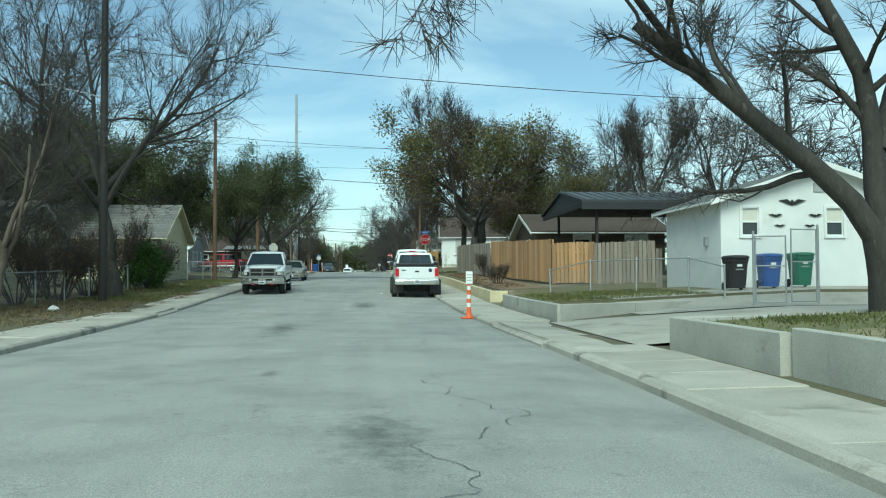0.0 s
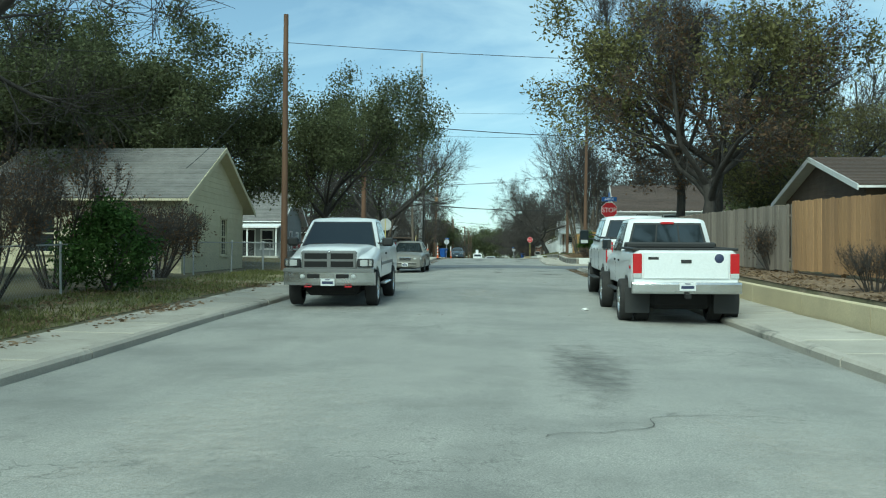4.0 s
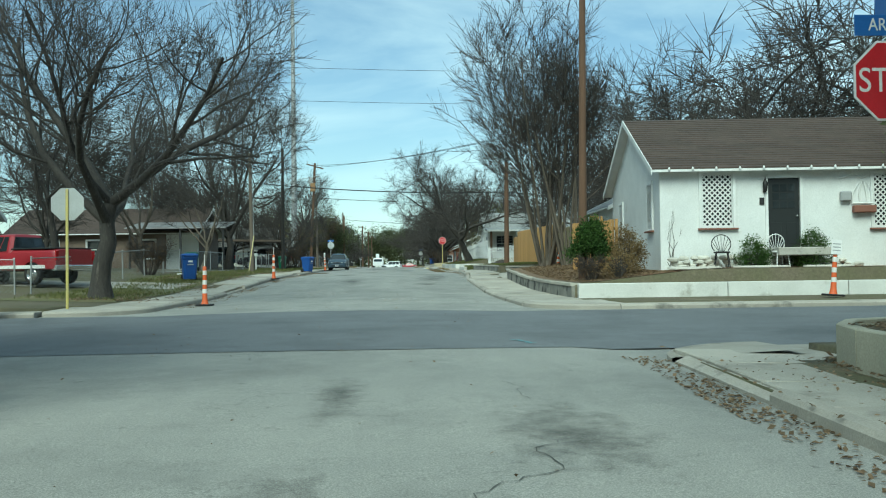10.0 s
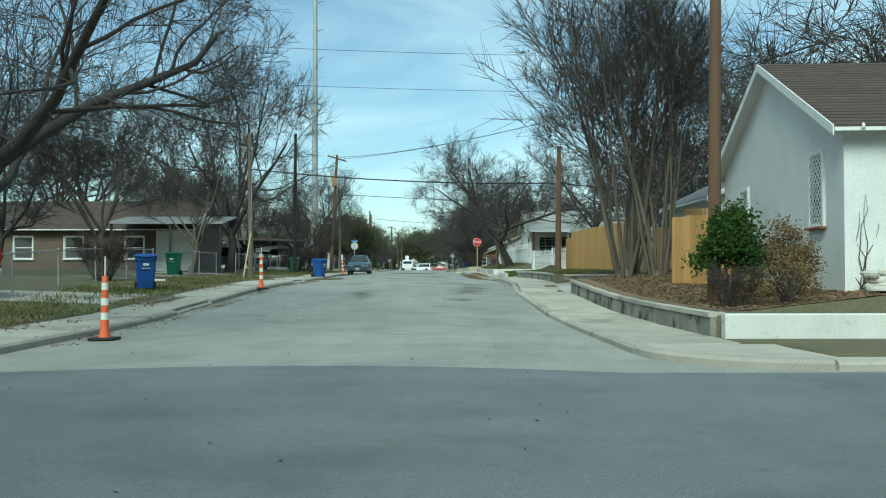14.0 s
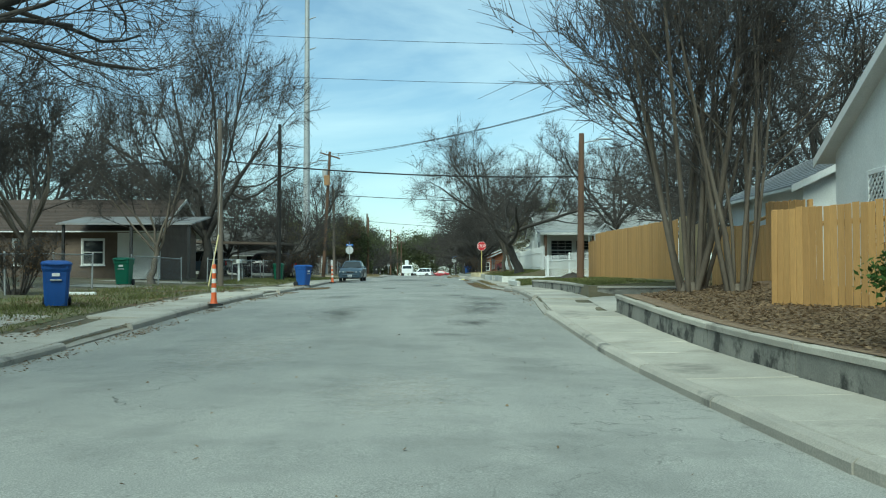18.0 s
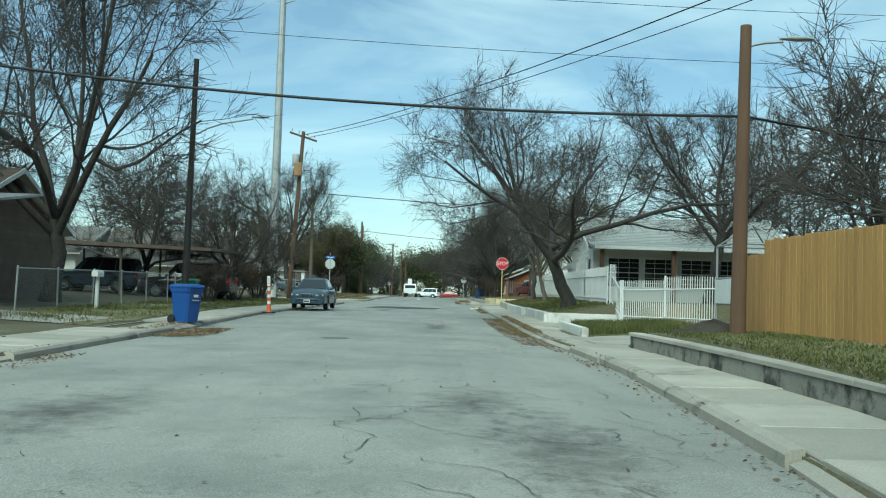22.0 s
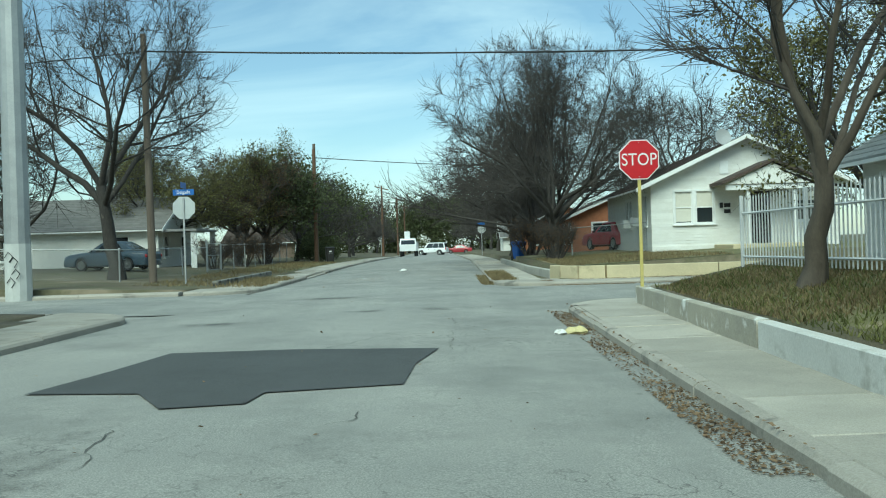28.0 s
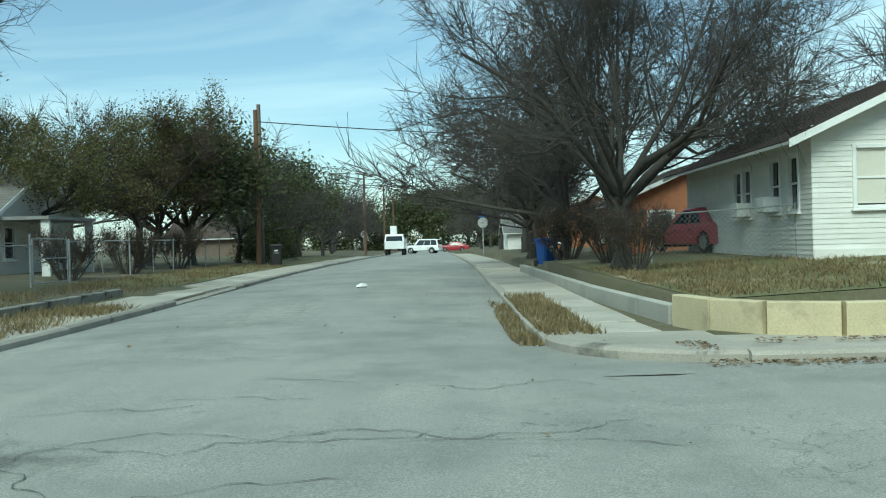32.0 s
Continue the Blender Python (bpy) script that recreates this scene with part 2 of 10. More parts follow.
def mat(name, base, alt=None, scale=3.0, amount=0.5, rough=0.8, bump=0.0, metal=0.0, fine=40.0, stain=None, stain_scale=0.6,
        stain_at=0.58, vary=0.0, stretch=(1, 1, 1), coat=0.0, spec=0.5, world_space=True, island=False):
    """A surface with two sizes of variation, an optional stain, and relief."""
    m, nt, p = shader(name)
    N, L = nt.nodes, nt.links
    if world_space:
        co = N.new("ShaderNodeNewGeometry").outputs["Position"]
    else:
        co = N.new("ShaderNodeTexCoord").outputs["Object"]
    mpn = N.new("ShaderNodeMapping")
    mpn.inputs["Scale"].default_value = stretch
    L.new(co, mpn.inputs["Vector"])
    def noise_at(sc, det, rg=0.6):
        n = N.new("ShaderNodeTexNoise")
        n.inputs["Scale"].default_value, n.inputs["Detail"].default_value, n.inputs["Roughness"].default_value = sc, det, rg
        L.new(mpn.outputs["Vector"], n.inputs["Vector"])
        return n.outputs["Fac"]
    def mix(f, a, b):
        x = N.new("ShaderNodeMix")
        x.data_type = "RGBA"
        for sock, v in ((0, f), (6, a), (7, b)):
            if hasattr(v, "is_linked"):
                L.new(v, x.inputs[sock])
            else:
                x.inputs[sock].default_value = v if sock == 0 else rgb(v)
        return x.outputs[2]
    def ramp(v, a, b):
        x = N.new("ShaderNodeMapRange")
        x.inputs["From Min"].default_value, x.inputs["From Max"].default_value = a, b
        L.new(v, x.inputs["Value"])
        return x.outputs["Result"]
    alt = alt or tuple(c * (1 - 0.45 * amount) for c in base)
    big = ramp(noise_at(scale, 5), 0.32, 0.68)
    col = mix(big, base, alt)
    small = noise_at(fine, 3, 0.7)
    g = ramp(small, 0.3, 0.7)
    dark = N.new("ShaderNodeMix")
    dark.data_type, dark.blend_type = "RGBA", "MULTIPLY"
    dark.inputs[0].default_value = 0.35 * amount + 0.1
    L.new(col, dark.inputs[6])
    cmb = N.new("ShaderNodeCombineColor")
    for k in range(3):
        L.new(g, cmb.inputs[k])
    L.new(cmb.outputs["Color"], dark.inputs[7])
    col = dark.outputs[2]
    if stain:
        col = mix(ramp(noise_at(stain_scale, 8, 0.65), stain_at, stain_at + 0.10), col, stain)
    if vary:
        src = N.new("ShaderNodeNewGeometry").outputs["Random Per Island"] if island else N.new("ShaderNodeObjectInfo").outputs["Random"]
        hs = N.new("ShaderNodeHueSaturation")
        L.new(ramp(src, 0, 1), hs.inputs["Value"])
        hs.inputs["Value"].links[0].from_node.inputs["To Min"].default_value = 1 - vary
        hs.inputs["Value"].links[0].from_node.inputs["To Max"].default_value = 1 + vary
        L.new(col, hs.inputs["Color"])
        col = hs.outputs["Color"]
    L.new(col, p.inputs["Base Color"])
    p.inputs["Metallic"].default_value = metal
    p.inputs["Specular IOR Level"].default_value = spec
    r = N.new("ShaderNodeMapRange")
    r.inputs["To Min"].default_value, r.inputs["To Max"].default_value = max(rough - 0.1, 0.02), min(rough + 0.1, 1.0)
    L.new(small, r.inputs["Value"])
    L.new(r.outputs["Result"], p.inputs["Roughness"])
    if coat:
        p.inputs["Coat Weight"].default_value, p.inputs["Coat Roughness"].default_value = coat, 0.06
    if bump:
        b = N.new("ShaderNodeBump")
        b.inputs["Strength"].default_value, b.inputs["Distance"].default_value = 0.7, bump
        L.new(small, b.inputs["Height"])
        L.new(b.outputs["Normal"], p.inputs["Normal"])
    return m


def plain(name, base, rough=0.5, metal=0.0, coat=0.0, emit=0.0):
    return mat(name, base, scale=6, amount=0.15, rough=rough, metal=metal, coat=coat, world_space=False)


def road_mat(name, light, dark, crack=1.0, run=(1.6, 0.10, 1)):
    """Worn asphalt with stones, wheel tracks along the street, blotches and cracks."""
    m, nt, p = shader(name)
    N, L = nt.nodes, nt.links
    pos = N.new("ShaderNodeNewGeometry").outputs["Position"]
    def mapped(sc):
        x = N.new("ShaderNodeMapping")
        x.inputs["Scale"].default_value = sc
        L.new(pos, x.inputs["Vector"])
        return x.outputs["Vector"]
    def nz(v, sc, det=4, rg=0.6):
        n = N.new("ShaderNodeTexNoise")
        n.inputs["Scale"].default_value, n.inputs["Detail"].default_value, n.inputs["Roughness"].default_value = sc, det, rg
        L.new(v, n.inputs["Vector"])
        return n.outputs["Fac"]
    def rng(v, a, b, c=0.0, d=1.0):
        x = N.new("ShaderNodeMapRange")
        for k, u in zip(("From Min", "From Max", "To Min", "To Max"), (a, b, c, d)):
            x.inputs[k].default_value = u
        L.new(v, x.inputs["Value"])
        return x.outputs["Result"]
    def mix(f, a, b, blend="MIX"):
        x = N.new("ShaderNodeMix")
        x.data_type, x.blend_type = "RGBA", blend
        for s, v in ((0, f), (6, a), (7, b)):
            if hasattr(v, "is_linked"):
                L.new(v, x.inputs[s])
            else:
                x.inputs[s].default_value = v if s == 0 else rgb(v)
        return x.outputs[2]
    flat, along = mapped((1, 1, 1)), mapped(run)
    col = mix(rng(nz(flat, 0.35, 5), 0.35, 0.68), light, dark)
    col = mix(rng(nz(along, 1.0, 5), 0.42, 0.75, 0, 0.55), col, tuple(c * 0.72 for c in dark))
    stone = nz(flat, 75, 2, 0.8)
    col = mix(0.5, col, mix(rng(stone, 0.36, 0.66), tuple(c * 0.42 for c in dark), tuple(min(1, c * 1.5) for c in light)), "MIX")
    wob = N.new("ShaderNodeTexNoise")
    wob.inputs["Scale"].default_value, wob.inputs["Detail"].default_value = 1.4, 5
    L.new(flat, wob.inputs["Vector"])
    add = N.new("ShaderNodeMix")
    add.data_type, add.blend_type = "RGBA", "LINEAR_LIGHT"
    add.inputs[0].default_value = 0.55
    L.new(mapped((0.28, 0.16, 1)), add.inputs[6])
    L.new(wob.outputs["Color"], add.inputs[7])
    vo = N.new("ShaderNodeTexVoronoi")
    vo.feature = "DISTANCE_TO_EDGE"
    vo.inputs["Scale"].default_value = 1.5
    L.new(add.outputs[2], vo.inputs["Vector"])
    line = rng(vo.outputs["Distance"], 0.0, 0.012, 1, 0)
    where = rng(nz(flat, 0.16, 4), 0.5, 0.62)
    mul = N.new("ShaderNodeMath")
    mul.operation = "MULTIPLY"
    L.new(line, mul.inputs[0])
    L.new(where, mul.inputs[1])
    m2 = N.new("ShaderNodeMath")
    m2.operation = "MULTIPLY"
    m2.inputs[1].default_value = 0.75 * crack
    L.new(mul.outputs[0], m2.inputs[0])
    col = mix(m2.outputs[0], col, tuple(c * 0.3 for c in dark))
    blotch = rng(nz(flat, 0.55, 6, 0.68), 0.47, 0.66, 0, 0.5)
    col = mix(blotch, col, tuple(c * 0.62 for c in dark))
    spots = rng(nz(flat, 3.2, 6, 0.72), 0.63, 0.72, 0, 0.6)
    col = mix(spots, col, tuple(c * 0.4 for c in dark))
    L.new(col, p.inputs["Base Color"])
    L.new(rng(stone, 0.3, 0.7, 0.72, 0.95), p.inputs["Roughness"])
    b = N.new("ShaderNodeBump")
    b.inputs["Strength"].default_value, b.inputs["Distance"].default_value = 0.5, 0.006
    L.new(stone, b.inputs["Height"])
    L.new(b.outputs["Normal"], p.inputs["Normal"])
    return m


def glass_mat(name, tint=(0.02, 0.025, 0.028), rough=0.04):
    m, nt, p = shader(name)
    p.inputs["Base Color"].default_value = rgb(tint)
    p.inputs["Roughness"].default_value = rough
    p.inputs["Specular IOR Level"].default_value = 0.6
    p.inputs["Coat Weight"].default_value = 0.3
    return m


M_ROAD = road_mat("worn_asphalt", (0.325, 0.321, 0.29), (0.215, 0.218, 0.203))
M_ROAD_DARK = road_mat("new_asphalt", (0.168, 0.178, 0.187), (0.106, 0.114, 0.122), 0.3, (0.10, 1.5, 1))
M_PATCH = road_mat("patch_asphalt", (0.075, 0.078, 0.078), (0.055, 0.058, 0.058), 0.0)
M_CONC = mat("pavement_concrete", (0.47, 0.44, 0.375), (0.35, 0.33, 0.28), scale=0.9, amount=0.6, rough=0.9, bump=0.004, fine=60,
             stain=(0.22, 0.205, 0.175), stain_scale=0.7, stain_at=0.57, vary=0.14)
M_KERB = mat("kerb_concrete", (0.44, 0.41, 0.35), (0.35, 0.33, 0.285), scale=1.2, amount=0.6, rough=0.9, bump=0.006, fine=50,
             stain=(0.13, 0.125, 0.11), stain_scale=0.9, stain_at=0.56, vary=0.10)
M_WALLCREAM = mat("cream_wall_concrete", (0.47, 0.44, 0.335), (0.38, 0.355, 0.27), scale=1.2, amount=0.45, rough=0.9, bump=0.005, fine=45,
              stain=(0.27, 0.25, 0.18), stain_scale=1.0, stain_at=0.66)
M_WALLC = mat("grey_wall_concrete", (0.47, 0.455, 0.40), (0.37, 0.36, 0.318), scale=1.0, amount=0.5, rough=0.9, bump=0.006, fine=45,
              stain=(0.2, 0.195, 0.168), stain_scale=1.1, stain_at=0.62)
M_WALLDARK = mat("mouldy_wall_concrete", (0.33, 0.32, 0.28), (0.22, 0.215, 0.19), scale=1.4, amount=0.7, rough=0.95, bump=0.008,
                 fine=40, stain=(0.045, 0.045, 0.04), stain_scale=1.6, stain_at=0.50)
M_WALLYEL = mat("yellow_wall_paint", (0.60, 0.52, 0.33), (0.50, 0.43, 0.28), scale=1.2, amount=0.4, rough=0.85, bump=0.003,
                stain=(0.30, 0.26, 0.17), stain_scale=0.8, stain_at=0.62)
M_WALLWH = mat("white_wall_paint", (0.70, 0.70, 0.66), (0.58, 0.58, 0.545), scale=1.0, amount=0.3, rough=0.8, bump=0.003,
               stain=(0.36, 0.35, 0.31), stain_scale=1.3, stain_at=0.56)
M_FLAKE = mat("flaking_wall_paint", (0.46, 0.43, 0.345), (0.36, 0.34, 0.28), scale=1.6, amount=0.5, rough=0.9, bump=0.005, fine=40,
              stain=(0.74, 0.74, 0.70), stain_scale=2.4, stain_at=0.54)
M_DIRT = mat("dry_ground", (0.135, 0.112, 0.075), (0.105, 0.105, 0.05), scale=0.55, amount=0.7, rough=1.0, bump=0.03, fine=14,
             stain=(0.20, 0.165, 0.115), stain_scale=0.35, stain_at=0.55)
M_LAWN = mat("winter_lawn", (0.185, 0.16, 0.078), (0.115, 0.128, 0.045), scale=0.8, amount=0.6, rough=1.0, bump=0.03, fine=20,
             stain=(0.25, 0.205, 0.125), stain_scale=0.5, stain_at=0.54)
M_MULCH = mat("leaf_mulch", (0.25, 0.175, 0.11), (0.16, 0.108, 0.066), scale=5, amount=0.7, rough=1.0, bump=0.03, fine=25,
              stain=(0.25, 0.19, 0.12), stain_scale=9, stain_at=0.56)
M_SOIL = mat("dark_soil", (0.06, 0.048, 0.036), (0.04, 0.033, 0.026), scale=3, amount=0.6, rough=1.0, bump=0.04, fine=14)
M_BARK = mat("grey_bark", (0.066, 0.059, 0.051), (0.038, 0.034, 0.030), scale=5, amount=0.9, rough=0.95, bump=0.04, fine=16,
             stretch=(1, 1, 0.3), stain=(0.11, 0.095, 0.082), stain_scale=5, stain_at=0.6)
M_TWIG = mat("twig_bark", (0.078, 0.068, 0.060), (0.048, 0.042, 0.037), scale=2, amount=0.5, rough=0.95)
M_MYRTLE = mat("smooth_bark", (0.15, 0.125, 0.095), (0.085, 0.068, 0.052), scale=4, amount=0.5, rough=0.9, bump=0.004, stretch=(1, 1, 0.3))
M_POLE = mat("pole_wood", (0.15, 0.085, 0.05), (0.10, 0.058, 0.036), scale=5, amount=0.5, rough=0.9, bump=0.004, stretch=(1, 1, 0.08))
M_POLEGREY = mat("weathered_pole_wood", (0.17, 0.14, 0.11), (0.12, 0.095, 0.075), scale=5, amount=0.5, rough=0.95, bump=0.004, stretch=(1, 1, 0.08))
M_POLEBLK = mat("tarred_pole", (0.028, 0.024, 0.021), scale=5, amount=0.5, rough=0.7, stretch=(1, 1, 0.1))
M_GALV = mat("galvanised_steel", (0.45, 0.46, 0.46), (0.36, 0.37, 0.37), scale=1.5, amount=0.4, rough=0.55, metal=0.55)
M_CABLE = plain("black_cable", (0.015, 0.015, 0.016), 0.6)
M_WHITE = mat("white_paint", (0.76, 0.77, 0.75), scale=3, amount=0.2, rough=0.6, stain=(0.5, 0.48, 0.43), stain_scale=1.5, stain_at=0.66)
M_GREY = plain("grey_paint", (0.35, 0.36, 0.36), 0.6)
M_BLACK = plain("black_paint", (0.018, 0.018, 0.019), 0.5)
M_GLASS = glass_mat("dark_glass")

# ---- ground, streets, kerbs, pavements ----
RIGHT_LAWN = [(-60, 14.8, 0.50), (14.8, 25.4, 0.24), (25.4, 31.6, 0.46), (31.6, 34.7, 0.30), (34.7, 59.0, 0.50), (59.0, 60.5, 0.4),
              (60.5, 69.3, 0.50), (69.3, 83.3, 0.14), (83.3, 96.7, 0.50), (96.7, 102.4, 0.22), (102.4, 115.4, 0.42), (115.4, 120.5, 0.30),
              (120.5, 124.9, 0.24), (124.9, 128.2, 0.25), (128.2, 155.4, 0.42), (155.4, 167.0, 0.14), (167.0, 186, 0.42), (186, 900, 0.25)]


DRIVES = [(14.8, 25.4), (31.6, 34.7), (96.7, 102.4), (115.4, 120.5), (124.9, 128.2)]


def lawn(x, y):
    """Height of the ground at any place."""
    z = gz(y)
    x = max(x - kr(y) + KR, 0) if x > (kl(y) + kr(y)) / 2 else min(x - kl(y) + KL, 0)
    for c in (C1, C2):
        if c[0] - 2.1 < y < c[1] + 2.1 and KL - 2.1 < x < KR + 2.1:
            return z - 0.12
        if c[0] - 0.6 < y < c[1] + 0.6:
            return z - 0.12
    if KL - 0.1 < x < KR + 0.1:
        return z - 0.25
    if x > 0:
        off = 0.2
        for a, b, o in RIGHT_LAWN:
            if a <= y < b:
                off = o
        if 120.5 <= y < 122.7:
            off = 0.09 + (y - 120.5) * 0.068
        if x < (6.2 if y < 47 or y > 160 else 5.7):
            return z + 0.06
        for a, b in DRIVES:
            if a < y < b:
                return z + 0.085 + min(max(x - 5.7, 0), 6) * 0.06
        if 83.3 < y < 96.7:
            return z + off + min(max(x - 6.2, 0), 3) * 0.11
        if off == 0.14:
            return z + 0.10
        if 128.2 < y < 155.4:
            return z + off + min(max(x - 5.9, 0), 2.2) * 0.2
        return z + off + min(max(x - 6, 0), 8) * 0.045
    if x > -5.25:
        return z + 0.06
    return z + 0.11 + min(-5.25 - x, 12) * 0.033


def sheet(name, xs, ys, height, mat_, kind="structure", label="", category=""):
    me = Mesh()
    vs = [(warp(x, y), y, height(warp(x, y), y)) for y in ys for x in xs]
    n = len(xs)
    fs = [(j * n + i, j * n + i + 1, (j + 1) * n + i + 1, (j + 1) * n + i) for j in range(len(ys) - 1) for i in range(n - 1)]
    me.add(vs, fs, True)
    return tagged(part(name, me, mat_), label, category, kind=kind)


brk = sorted({round(v, 3) for a, b, o in RIGHT_LAWN for e in (a, b) if -60 < e < 260 for v in (e - 0.02, e + 0.02)} |
             {c + d for c in (*C1, *C2) for d in (-2.12, -2.08, -0.62, -0.58, 0.58, 0.62, 2.08, 2.12)} | set(range(-60, 261)))
gx = [-2500, -900, -400, -160, -90, -60, -45, -34, -26, -20, -16, -13, -11, -9.5, -8, -7, -6.2, -5.86, -5.84, -5.3, -5.2, -4.0, -3.86, -3.84, -1.5, 0, 1.5,
      4.19, 4.21, 5.0, 5.69, 5.71, 6.19, 6.21, 6.6, 7.2, 8, 9, 10, 11, 12.5, 14, 16, 19, 23, 28, 35, 45, 60, 90, 160, 400, 900, 2500]
ground = sheet("ground", gx, [-2500, -700, -200, -100] + brk + [280, 300, 330, 380, 450, 600, 1000, 2500], lawn, M_DIRT,
               label="dry winter ground with bare soil, thin grass and fallen leaves", category="ground")


def crown(x, y):
    a, b = kl(y), kr(y)
    return gz(y) + 0.02 - 0.055 * min(abs(x - (a + b) / 2) / ((b - a) / 2), 1.05) ** 2


rx = [KL - 0.06, -3, -2, -1, 0.17, 1.4, 2.5, 3.4, KR + 0.06]
ROAD_Y = [-60 + 2.0 * i for i in range(0, 191)]
road = sheet("road", rx, ROAD_Y + [340, 360, 400], crown, M_ROAD, label="worn pale grey asphalt street with cracks and tyre marks", category="road")


def cross(name, c, mat_, label, wob=0.25):
    me = Mesh()
    xs = [-140, -90, -60, -40, -25, -15, -10, -8, -6.5] + [-5 + 0.5 * i for i in range(21)] + [6.5, 8, 10, 15, 25, 40, 60, 90, 140]
    vs, fs = [], []
    K = 8
    for i, x in enumerate(xs):
        near = abs(x - 0.2) < 4.3
        a = c[0] + (0.35 if near else 0) + (0.5 * math.cos((x - 0.2) / 4.3 * math.pi / 2) * -0.6 if near else 0)
        b = c[1] - (0.1 + (-0.5 * math.cos((x - 0.2) / 4.3 * math.pi / 2) if mat_ is M_ROAD_DARK else 0) if near else 0)
        for k in range(K + 1):
            y = a + (b - a) * k / K
            zz = (crown(x, y) + (0.006 if mat_ is M_ROAD_DARK else -0.008)) if near else gz(y) + 0.006
            vs.append((x, y, zz if near else zz - 0.02))
    for i in range(len(xs) - 1):
        for k in range(K):
            p = i * (K + 1) + k
            fs.append((p, p + K + 1, p + K + 2, p + 1))
    me.add(vs, fs, True)
    return tagged(part(name, me, mat_), label, "road", kind="structure")


cross("road_cross_first", C1, M_ROAD_DARK, "freshly laid dark asphalt cross street")
cross("road_cross_second", C2, M_ROAD, "worn grey asphalt cross street with long cracks")

# kerbs in cast lengths
kerb_me = Mesh().prism([(0, -0.3), (0, 0.05), (0.04, 0.09), (0.15, 0.105), (0.15, -0.3)], 1, -1.49, 1.49).data("kerb_stone", M_KERB)
kerb_low = Mesh().prism([(0, -0.3), (0, 0.0), (0.05, 0.02), (0.15, 0.065), (0.15, -0.3)], 1, -1.49, 1.49).data("kerb_dropped", M_KERB)
kerb_r = thing("kerb_right", (0, 0, 0), "weathered cast concrete kerb", "kerb", kind="structure")
kerb_l = thing("kerb_left", (0, 0, 0), "weathered cast concrete kerb", "kerb", kind="structure")
DROP_R = [(15.6, 22.4), (67.2, 70.5), (96.9, 102.2), (115.8, 124.9)]
DROP_L = [(29.5, 33.0), (57, 60), (92, 95.5), (107, 110), (117, 121), (176.5, 181)]


def slope(y, h=1.5):
    return math.degrees(math.atan((gz(y + h) - gz(y - h)) / (2 * h)))


def skew(edge, y):
    return -math.degrees(math.atan((edge(y + 1.5) - edge(y - 1.5)) / 3))


for side, parent, edge, drops in ((1, kerb_r, kr, DROP_R), (-1, kerb_l, kl, DROP_L)):
    for a, b in ((-22, 70.4), (82.0, 155.0), (166.4, 262)):
        n = round((b - a) / 3)
        for i in range(n):
            y = a + (b - a) * (i + 0.5) / n
            low = any(p < y < q for p, q in drops)
            j = R.uniform(-0.012, 0.012)
            m = pose(edge(y) + j, y, gz(y) + R.uniform(-0.01, 0.012), slope(y), R.uniform(-1, 1), skew(edge, y) + R.uniform(-0.3, 0.3))
            m = m @ Matrix.Diagonal((side, (b - a) / n / 3, 1, 1))
            shared("kerb_stone", kerb_low if low else kerb_me, parent, m)

# pavement slabs
slab_me = Mesh().box((0, 0, -0.06), (1.36, 1.47, 0.12), b=0.012).data("paving_slab", M_CONC)
pave_r = thing("pavement_right", (0, 0, 0), "pale concrete pavement slabs with dark joints", "pavement", kind="structure")
pave_l = thing("pavement_left", (0, 0, 0), "pale concrete pavement slabs with dark joints", "pavement", kind="structure")
for side, parent, edge, drops in ((1, pave_r, kr, DROP_R), (-1, pave_l, kl, DROP_L)):
    for a, b in ((-22, 70.3), (82.0, 154.9), (166.4, 240)):
        y = a + 0.75
        while y < b:
            low = any(p < y < q for p, q in drops)
            z = gz(y) + (0.075 if low else 0.105) + R.uniform(-0.008, 0.008)
            shared("paving_slab", slab_me, parent, pose(edge(y) + side * 0.845, y, z, slope(y) + R.uniform(-0.35, 0.35), (2.0 * side if low else -0.8 * side) + R.uniform(-0.3, 0.3), skew(edge, y)))
            y += 1.5


def corner(name, cx, cy, r, a0, a1, label, k_up=1.0):
    """A kerb turned round a street corner, with its pavement behind it."""
    t = thing(name, (0, 0, 0), label, "kerb", kind="structure")
    n = 10
    def ring(rad, dz):
        out = []
        for i in range(n + 1):
            a = radians(a0 + (a1 - a0) * i / n)
            x, y = cx + rad * math.cos(a), cy + rad * math.sin(a)
            out.append((x, y, gz(y) + dz))
        return out
    sgn = -1
    prof = [(r, -0.3), (r, 0.05 * k_up), (r - 0.04, 0.09 * k_up), (r - 0.15, 0.105 * k_up), (r - 0.15, -0.3)]
    rows = [ring(q, d) for q, d in prof]
    me = Mesh()
    for i in range(len(prof) - 1):
        for k in range(n):
            me.add([rows[i][k], rows[i][k + 1], rows[i + 1][k + 1], rows[i + 1][k]], [(0, 1, 2, 3) if a1 > a0 else (3, 2, 1, 0)], False)
    part("kerb_stone", me, M_KERB, t)
    pv = Mesh()
    o, i2 = ring(r - 0.14, 0.105 * k_up - 0.002), ring(0.02, 0.105)
    for k in range(n):
        pv.add([o[k], o[k + 1], i2[k + 1], i2[k]], [(0, 1, 2, 3) if a1 > a0 else (3, 2, 1, 0)], True)
    part("corner_slab", pv, M_CONC, t)
    return t


